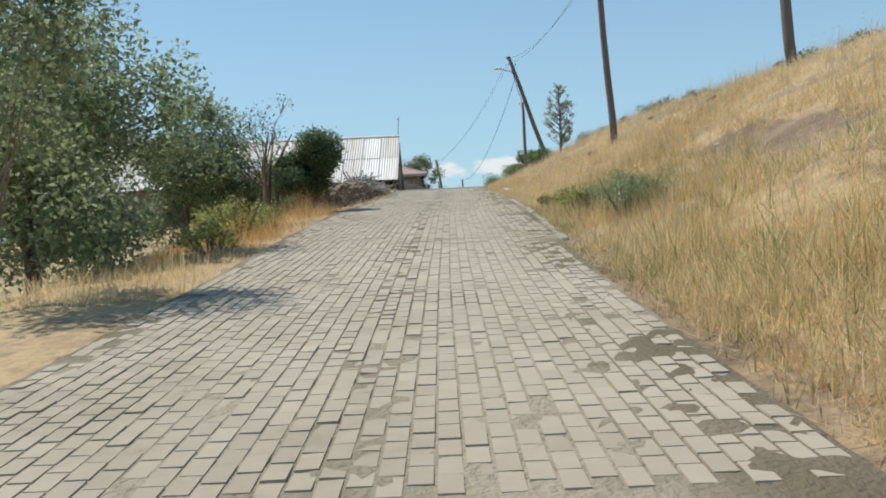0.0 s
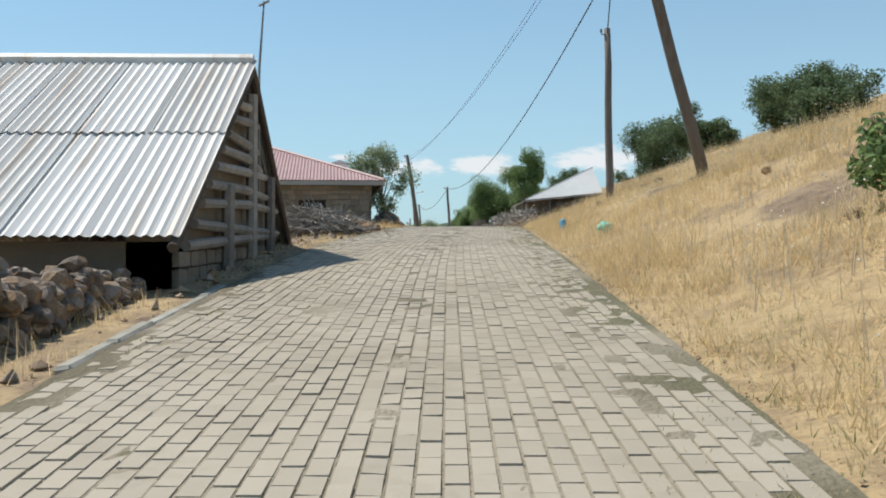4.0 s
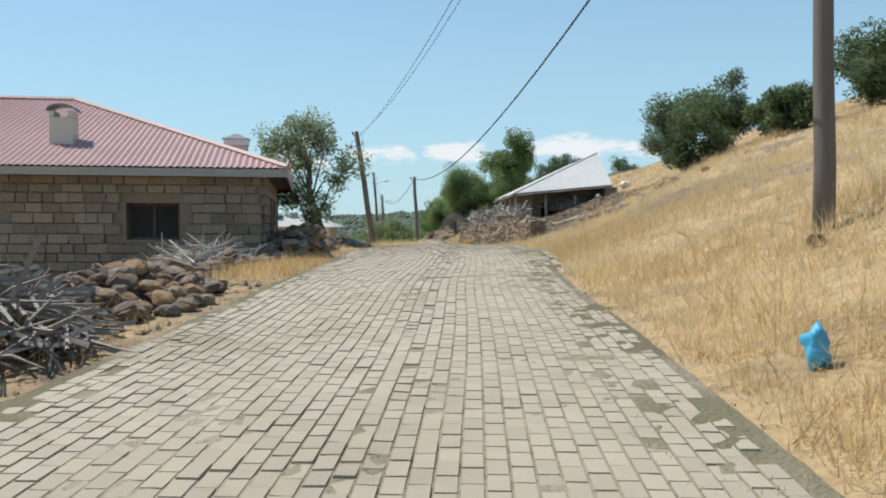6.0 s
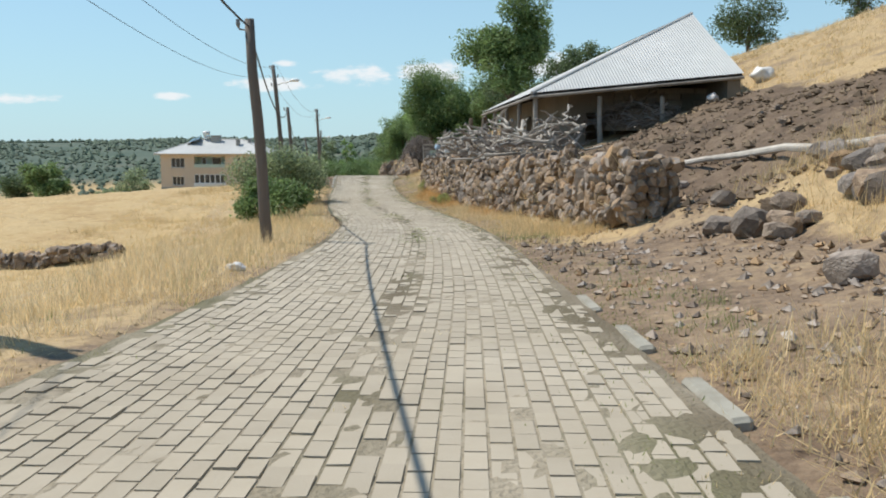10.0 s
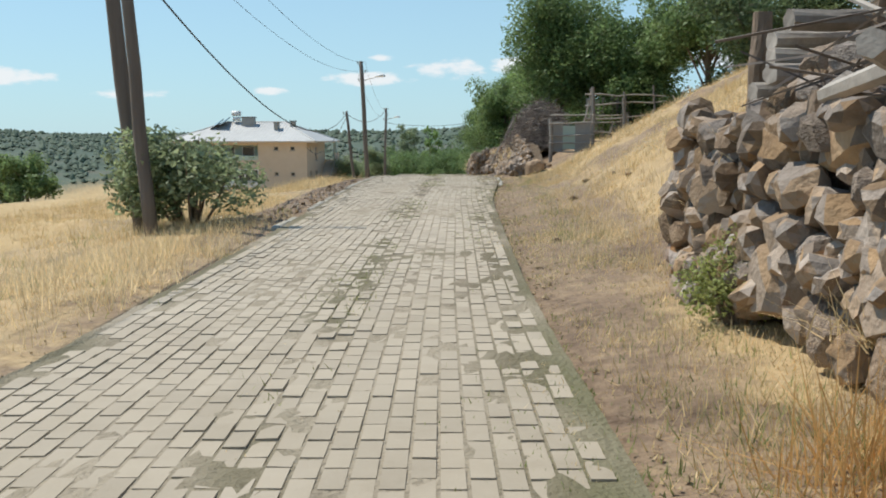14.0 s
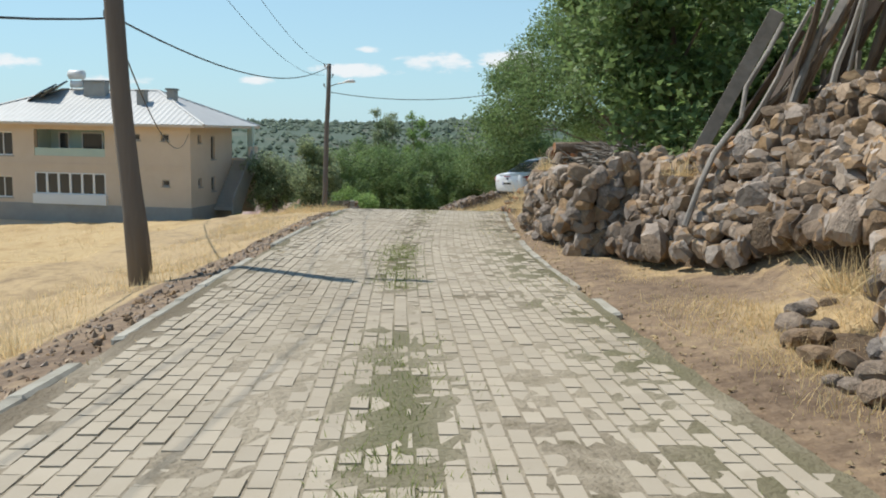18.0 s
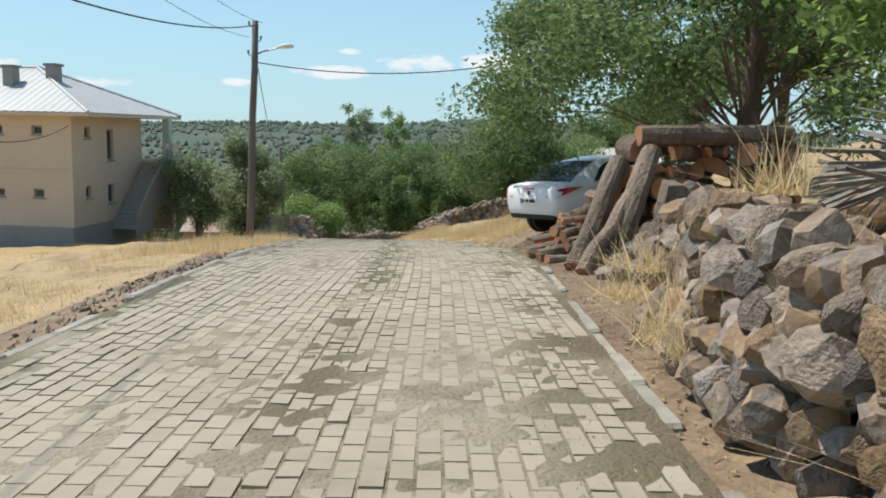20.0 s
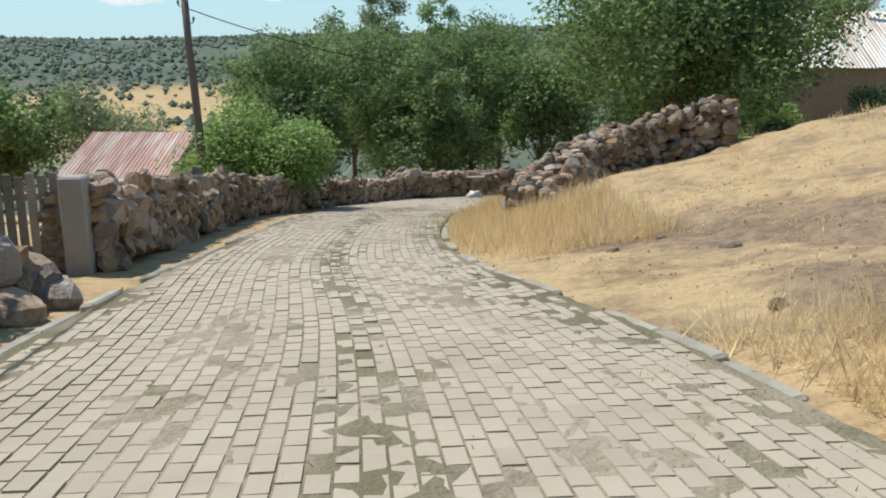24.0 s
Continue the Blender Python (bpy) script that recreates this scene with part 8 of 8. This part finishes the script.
def stake_fence(pts, h, label, seed, step_m=0.16, lean_v=(0, 0, 0), base=None, mat="wood", r=0.03):
    rnd = random.Random(seed)
    o = Vector((*pts[0], gz(*pts[0])))
    ob = thing("stake_fence", Matrix.Translation(o), label, "fence")
    for a, b in zip(pts, pts[1:]):
        a, b = Vector(a), Vector(b)
        n = max(2, int((b - a).length / step_m))
        for k in range(n):
            p = a.lerp(b, k / n)
            g = gz(p.x, p.y) if base is None else base
            hh = h * rnd.uniform(0.75, 1.15)
            part("stake", tube([Vector((p.x, p.y, g - 0.15)) - o, Vector((p.x + lean_v[0] * hh + rnd.uniform(-0.06, 0.06), p.y + lean_v[1] * hh + rnd.uniform(-0.06, 0.06), g + hh)) - o], [r, r * 0.75], 6), M[mat], ob)
        g0, g1 = (gz(*a), gz(*b)) if base is None else (base, base)
        for f in (0.3, 0.75):
            part("rail", tube([Vector((a.x, a.y, g0 + h * f)) - o, Vector((b.x, b.y, g1 + h * f)) - o], r * 0.8, 6), M[mat], ob)
    return ob


def stake_stack():
    """Old planks and poles stood up against one another in a rough fan above the wall."""
    rnd = random.Random(92)
    o = Vector((8.5, 153.8, 2.6))
    ob = thing("stake_stack", Matrix.Translation(o), "dark planks and poles leaning together above the stone wall", "stakes")
    for k in range(46):
        f = k / 45
        foot = Vector((np.interp(f, [0, 0.5, 1], [7.4, 8.1, 9.3]) + rnd.gauss(0, 0.1), np.interp(f, [0, 0.5, 1], [155.9, 153.8, 151.9]) + rnd.gauss(0, 0.1), 2.5)) - o
        ln = rnd.uniform(1.5, 2.5)
        d = Vector((0.5 - 0.55 * f + rnd.gauss(0, 0.1), -0.42 + 0.5 * f + rnd.gauss(0, 0.1), 1.0)).normalized() * ln
        if k % 3:
            pts, rad = crooked(foot, foot + d, rnd.uniform(0.028, 0.05), rnd.uniform(0.018, 0.035), rnd, 0.04)
            part("stake", tube(pts, rad, 6), M["bark" if k % 4 else "wood"], ob)
        else:
            bm = box((0, 0, ln / 2), (rnd.uniform(0.1, 0.17), 0.025, ln), 0.0, 0.004)
            turn = d.to_track_quat("Z", "Y").to_matrix().to_4x4()
            bm.transform(Matrix.Translation(foot) @ turn @ Matrix.Rotation(rnd.uniform(0, 3), 4, "Z"))
            part("plank", bm, M["eave" if k % 4 else "wood"], ob)


stake_stack()
for k, (a, b, r) in enumerate((((6.75, 154.2, 1.9), (7.9, 154.9, 4.1), 0.035), ((8.5, 152.6, 2.9), (8.6, 152.4, 5.4), 0.07), ((9.5, 151.4, 3.0), (9.55, 151.4, 5.6), 0.07))):
    timber("fence_pole", a, b, r, r * 0.7, "weathered grey pole propped against the fence", "pole", "wood", 190 + k, 0.04, False)
stake_fence([(8.4, 150.5), (8.2, 155.0)], 1.3, "sparse fence of dark stakes under the trees", 94, 0.4, (0.02, 0.05, 0), r=0.035)


def plank_fence():
    o = Vector((-1.5, 193.5, gz(-1.5, 193.5)))
    ob = thing("plank_fence", Matrix.Translation(o), "weathered grey plank fence beside a garden wall", "fence")
    rnd = random.Random(95)
    for k in range(17):
        x, y = -0.95 - 0.11 * k, 193.35 - 0.02 * k
        g = gz(x, y)
        part("plank", box((x - o.x, y - o.y, g - o.z + 0.52), (0.085, 0.022, 1.05 * rnd.uniform(0.92, 1.06)), 0.18, 0.003), M["wood"], ob)
    for z in (0.3, 0.85):
        part("rail", box((-1.85 - o.x, 193.24 - o.y, z), (1.9, 0.04, 0.07), 0.18), M["wood"], ob)
    part("post", box((-0.72 - o.x, 193.3 - o.y, 0.5), (0.26, 0.24, 1.15), 0.1, 0.02), M["grey"], ob, "pale concrete gatepost")


plank_fence()
for k, (a, b) in enumerate((((1.6, 218.0, -4.75), (4.0, 217.6, -4.65)), ((2.4, 217.9, -4.9), (4.3, 218.2, -4.62)), ((5.2, 202.0, -1.95), (8.6, 203.0, -1.35)))):
    timber("rail_pole", a, b, 0.05, 0.035, "bleached pole lying along a stone wall", "pole", "branch", 170 + k, 0.03, False)


# ---- loose stones on the banks ----
def stone_at(x, y, s, label, seed, flat=0.75, up=0.18):
    rnd = random.Random(seed)
    ob = new("boulder", ROCKS[seed % len(ROCKS)])
    ob.matrix_world = Matrix.Translation((x, y, gz(x, y) + s * up)) @ Euler((rnd.uniform(-0.3, 0.3), rnd.uniform(-0.3, 0.3), rnd.uniform(0, 3))).to_matrix().to_4x4() @ Matrix.Diagonal((s, s * 0.8, s * flat * 0.8, 1))
    return tagged(ob, label, "stone", "loose stones on the banks")


srnd = random.Random(99)
for k in range(70):
    f = srnd.random()
    x, y = np.interp(f, [0, 0.3, 0.5, 0.75, 1], [9.6, 10.3, 11, 12.9, 15.4]), np.interp(f, [0, 0.3, 0.5, 0.75, 1], [88.2, 89.3, 89.9, 91, 92.5])
    stone_at(float(x) + srnd.gauss(0, 0.7), float(y) + srnd.gauss(0, 0.6), srnd.uniform(0.2, 0.6), "large grey basalt boulder on the ridge of the slope", 700 + k, 0.8, 0.2)
for k in range(40):
    y = srnd.uniform(80, 92)
    d = srnd.uniform(2.2, 9.5)
    stone_at(float(road_r(y)) + d, y, srnd.uniform(0.15, 0.6), "dark basalt stone sticking out of the slope", 400 + k)
for k in range(34):
    y = srnd.uniform(92.5, 98)
    d = srnd.uniform(2.5, 8.5)
    stone_at(float(road_r(y)) + d, y, srnd.uniform(0.1, 0.27), "dark stone lying in dung and dry earth", 450 + k)
for k in range(24):
    y = srnd.uniform(117.5, 139)
    d = abs(srnd.gauss(1.8, 1.4)) + 0.4
    stone_at(float(road_r(y)) + d, y, srnd.uniform(0.06, 0.17), "brown stone on the bare bank", 500 + k, 0.6, 0.08)
for k in range(18):
    y = srnd.uniform(184, 202)
    stone_at(float(road_r(y)) + srnd.uniform(0.6, 6), y, srnd.uniform(0.08, 0.26), "brown stone in short dry grass", 560 + k, 0.45, 0.06)
for k in range(60):
    y = srnd.uniform(124, 176)
    stone_at(float(road_l(y)) - srnd.uniform(0.25, 0.8), y, srnd.uniform(0.04, 0.11), "grey stone along the kerb", 600 + k)
for k in range(18):
    y = srnd.uniform(20, 60)
    stone_at(float(road_r(y)) + srnd.uniform(2.0, 6), y, srnd.uniform(0.12, 0.4), "brown stone half hidden in dry grass", 650 + k)
for x, y, s in ((7.9, 85.6, 0.4), (9.3, 86.5, 0.5), (7.2, 140.3, 0.62), (7.55, 139.6, 0.7), (6.75, 157.0, 0.75), (6.5, 158.2, 0.7), (8.6, 165.2, 0.7), (-0.75, 190.6, 0.75), (-1.2, 191.4, 0.6), (-2.35, 60.6, 0.7), (-1.75, 60.9, 0.62), (-2.9, 60.1, 0.6)):
    stone_at(x, y, s, "large brown boulder at the roadside", int(x * 31 + y) % 900, 0.85, 0.28)


def rubble(name, count, y0, y1, d0, d1, side, s0, s1, mat, label, category, seed):
    """Clods or gravel strewn over the ground: too many and too small to pick apart."""
    r = np.random.default_rng(seed)
    y = r.uniform(y0, y1, count)
    d = r.uniform(d0, d1, count)
    x = road_r(y) + d if side > 0 else road_l(y) - d
    s = s0 + (s1 - s0) * r.random(count) ** 3
    base = np.array([(1, 0, 0), (0, 1, 0), (-1, 0, 0), (0, -1, 0), (0.2, 0.1, 0.8), (0, 0, -0.6)])
    v = base[None] * (1 + r.normal(0, 0.3, (count, 6, 3))) + r.normal(0, 0.12, (count, 6, 3))
    v = v * s[:, None, None] + np.stack([x, y, ground_z(x, y) + 0.2 * s], -1)[:, None]
    f = np.array([(k, (k + 1) % 4, 4) for k in range(4)] + [((k + 1) % 4, k, 5) for k in range(4)])
    ob = new(name, mesh_np(name, v.reshape(-1, 3), (f[None] + 6 * np.arange(count)[:, None, None]).reshape(-1, 3), M[mat]))
    return tagged(ob, label, category, kind="stuff")


rubble("dung_clods", 3200, 90, 105, 2.2, 9.0, 1, 0.02, 0.11, "clod", "dark clods of dung and earth on the slope", "dung", 811)
rubble("gravel", 2600, 80, 93, 0.2, 3.0, 1, 0.01, 0.06, "rocks", "grey gravel and earth beside the paving", "gravel", 812)
rubble("gravel", 3600, 117, 142, -0.2, 1.8, 1, 0.005, 0.022, "crumb", "earth crumbs and gravel beside the paving", "gravel", 813)
rubble("gravel", 4200, 122, 176, 0.15, 0.95, -1, 0.008, 0.04, "rocks", "dark gravel strip outside the kerb", "gravel", 814)
rubble("gravel", 2400, 143, 172, -0.1, 1.2, 1, 0.005, 0.022, "crumb", "earth crumbs at the foot of the wall", "gravel", 815)
rubble("gravel", 3000, 172, 182, -0.5, 4.0, 1, 0.008, 0.03, "crumb", "wood chips and earth in the yard", "gravel", 816)
rubble("gravel", 2200, 187, 197, 0.6, 5.0, 1, 0.006, 0.02, "crumb", "brown clods on the trampled slope", "gravel", 817)
rubble("gravel", 7000, 6, 205, -0.45, 0.25, 1, 0.005, 0.018, "crumb", "earth and straw crumbs along the paving's edge", "gravel", 819)
rubble("gravel", 5000, 20, 205, -0.3, 0.25, -1, 0.005, 0.018, "crumb", "earth and straw crumbs along the paving's edge", "gravel", 820)
rubble("gravel", 1500, 24, 62, 0.2, 3.0, -1, 0.01, 0.08, "rocks", "rubble and dry earth beside the paving", "gravel", 818)


# ---- litter and sacks ----
def crumpled(name, at, size, mat_cols, label, category, seed):
    rnd = random.Random(seed)
    bm = bmesh.new()
    bmesh.ops.create_icosphere(bm, subdivisions=3, radius=0.5)
    for v in bm.verts:
        n = noise.noise(v.co * 3.1 + Vector((seed, 0, 0))) * 0.5 + noise.noise(v.co * 8.0 + Vector((0, seed, 0))) * 0.22
        v.co = Vector((v.co.x * size[0], v.co.y * size[1], v.co.z * size[2])) * (1 + n)
    ob = new(name, finish(bm, name, shade(name + "_stuff", mat_cols, 5.0, rough=0.4, bump=0.3, bump_scale=20), True))
    ob.matrix_world = Matrix.Translation((at[0], at[1], gz(at[0], at[1]) + size[2] * 0.42 + (at[2] if len(at) > 2 else 0)))
    return tagged(ob, label, category)


crumpled("plastic_bag", (3.74, 54.0, 0.02), (0.17, 0.14, 0.27), [(0.05, 0.33, 0.55), (0.1, 0.45, 0.68)], "crumpled bright blue plastic bag caught in dry grass", "bag", 3)
crumpled("plastic_bag", (3.6, 48.7, 0.06), (0.24, 0.15, 0.18), [(0.18, 0.55, 0.4), (0.3, 0.68, 0.52)], "crumpled pale green plastic bag in dry grass", "bag", 4)
crumpled("feed_sack", (16.8, 106.6), (0.75, 0.55, 0.5), [(0.7, 0.68, 0.63), (0.8, 0.78, 0.74)], "bulging white sack beside the barn", "sack", 5)
crumpled("plastic_sheet", (2.35, 31.0), (0.35, 0.3, 0.12), [(0.6, 0.58, 0.54), (0.75, 0.73, 0.7)], "scrap of white plastic at the road's edge", "litter", 6)
crumpled("plastic_bag", (2.7, 89.3), (0.2, 0.16, 0.1), [(0.6, 0.58, 0.56), (0.75, 0.74, 0.72)], "white plastic bag in the dry verge", "bag", 7)
crumpled("plastic_bag", (5.65, 184.9), (0.16, 0.1, 0.04), [(0.7, 0.7, 0.68), (0.8, 0.8, 0.78)], "flat white scrap of plastic beside the kerb", "litter", 8)
crumpled("plastic_bag", (7.0, 113.4, 1.75), (0.22, 0.2, 0.24), [(0.2, 0.45, 0.7), (0.7, 0.75, 0.8)], "blue and white bag caught on the branches", "bag", 9)
crumpled("feed_sack", (7.35, 112.4, 1.5), (0.3, 0.25, 0.3), [(0.65, 0.63, 0.6), (0.78, 0.76, 0.72)], "white sack hanging on the branches", "sack", 10)
crumpled("feed_sack", (14.6, 105.2), (0.35, 0.3, 0.3), [(0.45, 0.42, 0.4), (0.6, 0.57, 0.55)], "grey sack against the barn wall", "sack", 11)
crumpled("bundle", (3.6, 216.6), (0.6, 0.4, 0.3), [(0.4, 0.4, 0.39), (0.55, 0.55, 0.53)], "pale bundle lying by the wall at the bend", "bundle", 12)


# ---- the parked car ----
def parked_car(m):
    paint = shade("white_car_paint", [(0.78, 0.79, 0.8), (0.84, 0.85, 0.86)], 2.0, rough=0.22, bump=0, spec=0.5)
    glass = shade("tinted_glass", [(0.012, 0.015, 0.018), (0.02, 0.024, 0.028)], 1.0, rough=0.05, bump=0, spec=0.7)
    red = shade("red_lamp", [(0.3, 0.012, 0.015), (0.42, 0.02, 0.025)], 8.0, rough=0.15, bump=0, spec=0.6)
    black = shade("black_plastic", [(0.015, 0.015, 0.016), (0.03, 0.03, 0.03)], 8.0, rough=0.6, bump=0.05)
    rim_m = shade("alloy", [(0.4, 0.4, 0.41), (0.5, 0.5, 0.51)], 8.0, rough=0.3, metal=0.8, bump=0)
    ob = thing("car", m, "white saloon car parked on bare earth under a walnut tree", "car")
    st = [(0.0, 0.74, 0.5, 0.94), (0.07, 0.84, 0.42, 1.01), (0.3, 0.885, 0.36, 1.05), (0.75, 0.9, 0.3, 1.03), (1.5, 0.905, 0.28, 0.985), (2.4, 0.905, 0.28, 0.96), (3.3, 0.895, 0.28, 0.95), (3.9, 0.87, 0.3, 0.86), (4.3, 0.79, 0.36, 0.74), (4.48, 0.62, 0.42, 0.6)]
    bm = bmesh.new()
    rings = []
    for x, hw, zb, zt in st:
        half = [(hw * 0.86, zb), (hw * 0.97, zb + (zt - zb) * 0.18), (hw, zb + (zt - zb) * 0.45), (hw * 0.985, zb + (zt - zb) * 0.72), (hw * 0.95, zt - 0.06), (hw * 0.86, zt - 0.012), (hw * 0.45, zt + 0.012)]
        ring = [(x, -y, z) for y, z in half[::-1]] + [(x, y, z) for y, z in half]
        ring = ring[7:] + ring[:7]
        rings.append([bm.verts.new(p) for p in [(x, y, z) for y, z in half] + [(x, -y, z) for y, z in half[::-1]]])
    for a, b in zip(rings, rings[1:]):
        n = len(a)
        for k in range(n):
            bm.faces.new((a[k], a[(k + 1) % n], b[(k + 1) % n], b[k]))
    bm.faces.new(rings[0])
    bm.faces.new(rings[-1][::-1])
    part("body", bm, paint, ob, smooth=True)
    prof = [(0.42, 1.02), (0.8, 1.24), (1.2, 1.41), (1.75, 1.475), (2.3, 1.45), (2.7, 1.32), (3.38, 0.95)]
    hw_at = lambda z: 0.86 - (z - 0.95) * 0.5
    bm = bmesh.new()
    rr = [[bm.verts.new(p) for p in ((x, -hw_at(z) - 0.0, z - 0.03), (x, -hw_at(z) * 0.8, z + 0.005), (x, 0, z + 0.018), (x, hw_at(z) * 0.8, z + 0.005), (x, hw_at(z), z - 0.03))] for x, z in prof]
    for a, b in zip(rr, rr[1:]):
        for k in range(4):
            bm.faces.new((a[k], a[k + 1], b[k + 1], b[k]))
    for side in (0, 4):
        sgn = -1 if side == 0 else 1
        low = [bm.verts.new((x, sgn * 0.87, 0.94)) for x, z in prof]
        for k in range(len(prof) - 1):
            bm.faces.new((low[k], low[k + 1], rr[k + 1][side], rr[k][side]))
    part("cabin", bm, paint, ob, smooth=True)

    def strip(name, i0, i1, f0, f1, lift, mat, label=""):
        b2 = bmesh.new()
        rows = []
        for x, z in [(prof[i0][0] + (prof[i0 + 1][0] - prof[i0][0]) * f0, prof[i0][1] + (prof[i0 + 1][1] - prof[i0][1]) * f0)] + prof[i0 + 1:i1] + [(prof[i1 - 1][0] + (prof[i1][0] - prof[i1 - 1][0]) * f1, prof[i1 - 1][1] + (prof[i1][1] - prof[i1 - 1][1]) * f1)]:
            w = hw_at(z) * 0.88
            rows.append([b2.verts.new((x, y, z + lift + 0.012 * (1 - abs(y) / w))) for y in (-w, -w * 0.5, 0, w * 0.5, w)])
        for a, b in zip(rows, rows[1:]):
            for k in range(4):
                b2.faces.new((a[k], a[k + 1], b[k + 1], b[k]))
        return part(name, b2, mat, ob, label, smooth=True)

    strip("rear_window", 0, 2, 0.08, 0.92, 0.014, glass, "dark tinted rear window")
    strip("windscreen", 4, 6, 0.6, 0.95, 0.014, glass)
    for sgn in (-1, 1):
        for pts in (((0.95, 1.03), (1.75, 1.02), (1.75, 1.385), (1.42, 1.375), (1.2, 1.28)), ((1.83, 1.02), (2.95, 1.01), (2.72, 1.2), (2.3, 1.36), (1.83, 1.39))):
            b2 = bmesh.new()
            add_poly(b2, [(x, sgn * (hw_at(z) + (0.9 - hw_at(z)) * max(0, (1.1 - z)) * 0.35 + 0.012), z) for x, z in pts], Vector((0, sgn * 0.006, 0)))
            part("side_window", b2, glass, ob, "dark tinted side window")
        lamp = bmesh.new()
        add_poly(lamp, [(0.045, sgn * 0.5, 0.86), (0.02, sgn * 0.55, 0.79), (0.06, sgn * 0.8, 0.8), (0.2, sgn * 0.895, 0.84), (0.62, sgn * 0.915, 0.96), (0.3, sgn * 0.9, 0.965), (0.1, sgn * 0.83, 0.94)], Vector((-0.03, sgn * 0.012, 0)))
        part("tail_light", lamp, red, ob, "red wrap-around tail light")
        part("mirror", box((2.9, sgn * 1.0, 1.02), (0.12, 0.2, 0.13), 0, 0.03), paint, ob)
        for x in (1.55, 2.45):
            part("door_handle", box((x, sgn * 0.915, 0.87), (0.18, 0.02, 0.03), 0, 0.006), paint, ob)
        for x in (0.92, 3.62):
            w = part("wheel_arch", tube([(x, sgn * 0.82, 0.33), (x, sgn * 0.908, 0.33)], 0.365, 22), black, ob)
            t = part("wheel", tube([(x, sgn * 0.72, 0.31), (x, sgn * 0.915, 0.31)], 0.315, 24), black, ob, "black tyre on an alloy rim")
            part("rim", tube([(x, sgn * 0.9, 0.31), (x, sgn * 0.924, 0.31)], 0.215, 18), rim_m, t)
            for a in range(5):
                c, s = math.cos(a * 1.2566), math.sin(a * 1.2566)
                part("spoke", tube([(x, sgn * 0.925, 0.31), (x + 0.2 * c, sgn * 0.925, 0.31 + 0.2 * s)], 0.025, 5), rim_m, t)
    part("rear_bumper", box((0.1, 0, 0.42), (0.14, 1.46, 0.12), 0, 0.04), black, ob, "black lower bumper")
    part("boot_lip", box((0.06, 0, 1.015), (0.1, 1.2, 0.025), 0, 0.008), paint, ob)
    part("brake_light", box((-0.006, 0, 0.955), (0.02, 0.36, 0.025)), red, ob)
    plate = part("number_plate", box((-0.012, 0, 0.72), (0.015, 0.53, 0.125), 0, 0.003), M["white"], ob, "white number plate with dark bars")
    for y, w in ((0.17, 0.07), (0.05, 0.09), (-0.12, 0.19)):
        part("bar", box((-0.023, y, 0.72), (0.006, w, 0.06)), black, plate)
    part("blue_band", box((-0.022, 0.245, 0.72), (0.004, 0.035, 0.11)), shade("plate_blue", [(0.03, 0.08, 0.35), (0.04, 0.1, 0.4)], 3.0, bump=0), plate)
    part("badge", tube([(0.0, 0, 0.875), (-0.015, 0, 0.875)], 0.045, 14), shade("badge_blue", [(0.05, 0.07, 0.15), (0.1, 0.12, 0.2)], 3.0, rough=0.3, bump=0), ob)
    part("antenna", tube([(1.28, 0, 1.44), (1.12, 0, 1.58)], [0.012, 0.005], 5), black, ob)
    return ob


cx, cy = 6.40, 173.95
hd = Vector((0.87, 0.493, 0)).normalized()
across = Vector((-hd.y, hd.x, 0))
feet = [Vector((cx, cy, 0)) + hd * u + across * v for u in (0.92, 3.62) for v in (-0.8, 0.8)]
feet = [Vector((p.x, p.y, gz(p.x, p.y))) for p in feet]
ahead = ((feet[2] + feet[3]) - (feet[0] + feet[1])).normalized()
leftward = ((feet[1] + feet[3]) - (feet[0] + feet[2])).normalized()
upward = ahead.cross(leftward).normalized()
leftward = upward.cross(ahead)
stand = sum(feet, Vector()) / 4 - ahead * 2.27 + upward * 0.01
parked_car(Matrix(((ahead.x, leftward.x, upward.x, stand.x), (ahead.y, leftward.y, upward.y, stand.y), (ahead.z, leftward.z, upward.z, stand.z), (0, 0, 0, 1))))
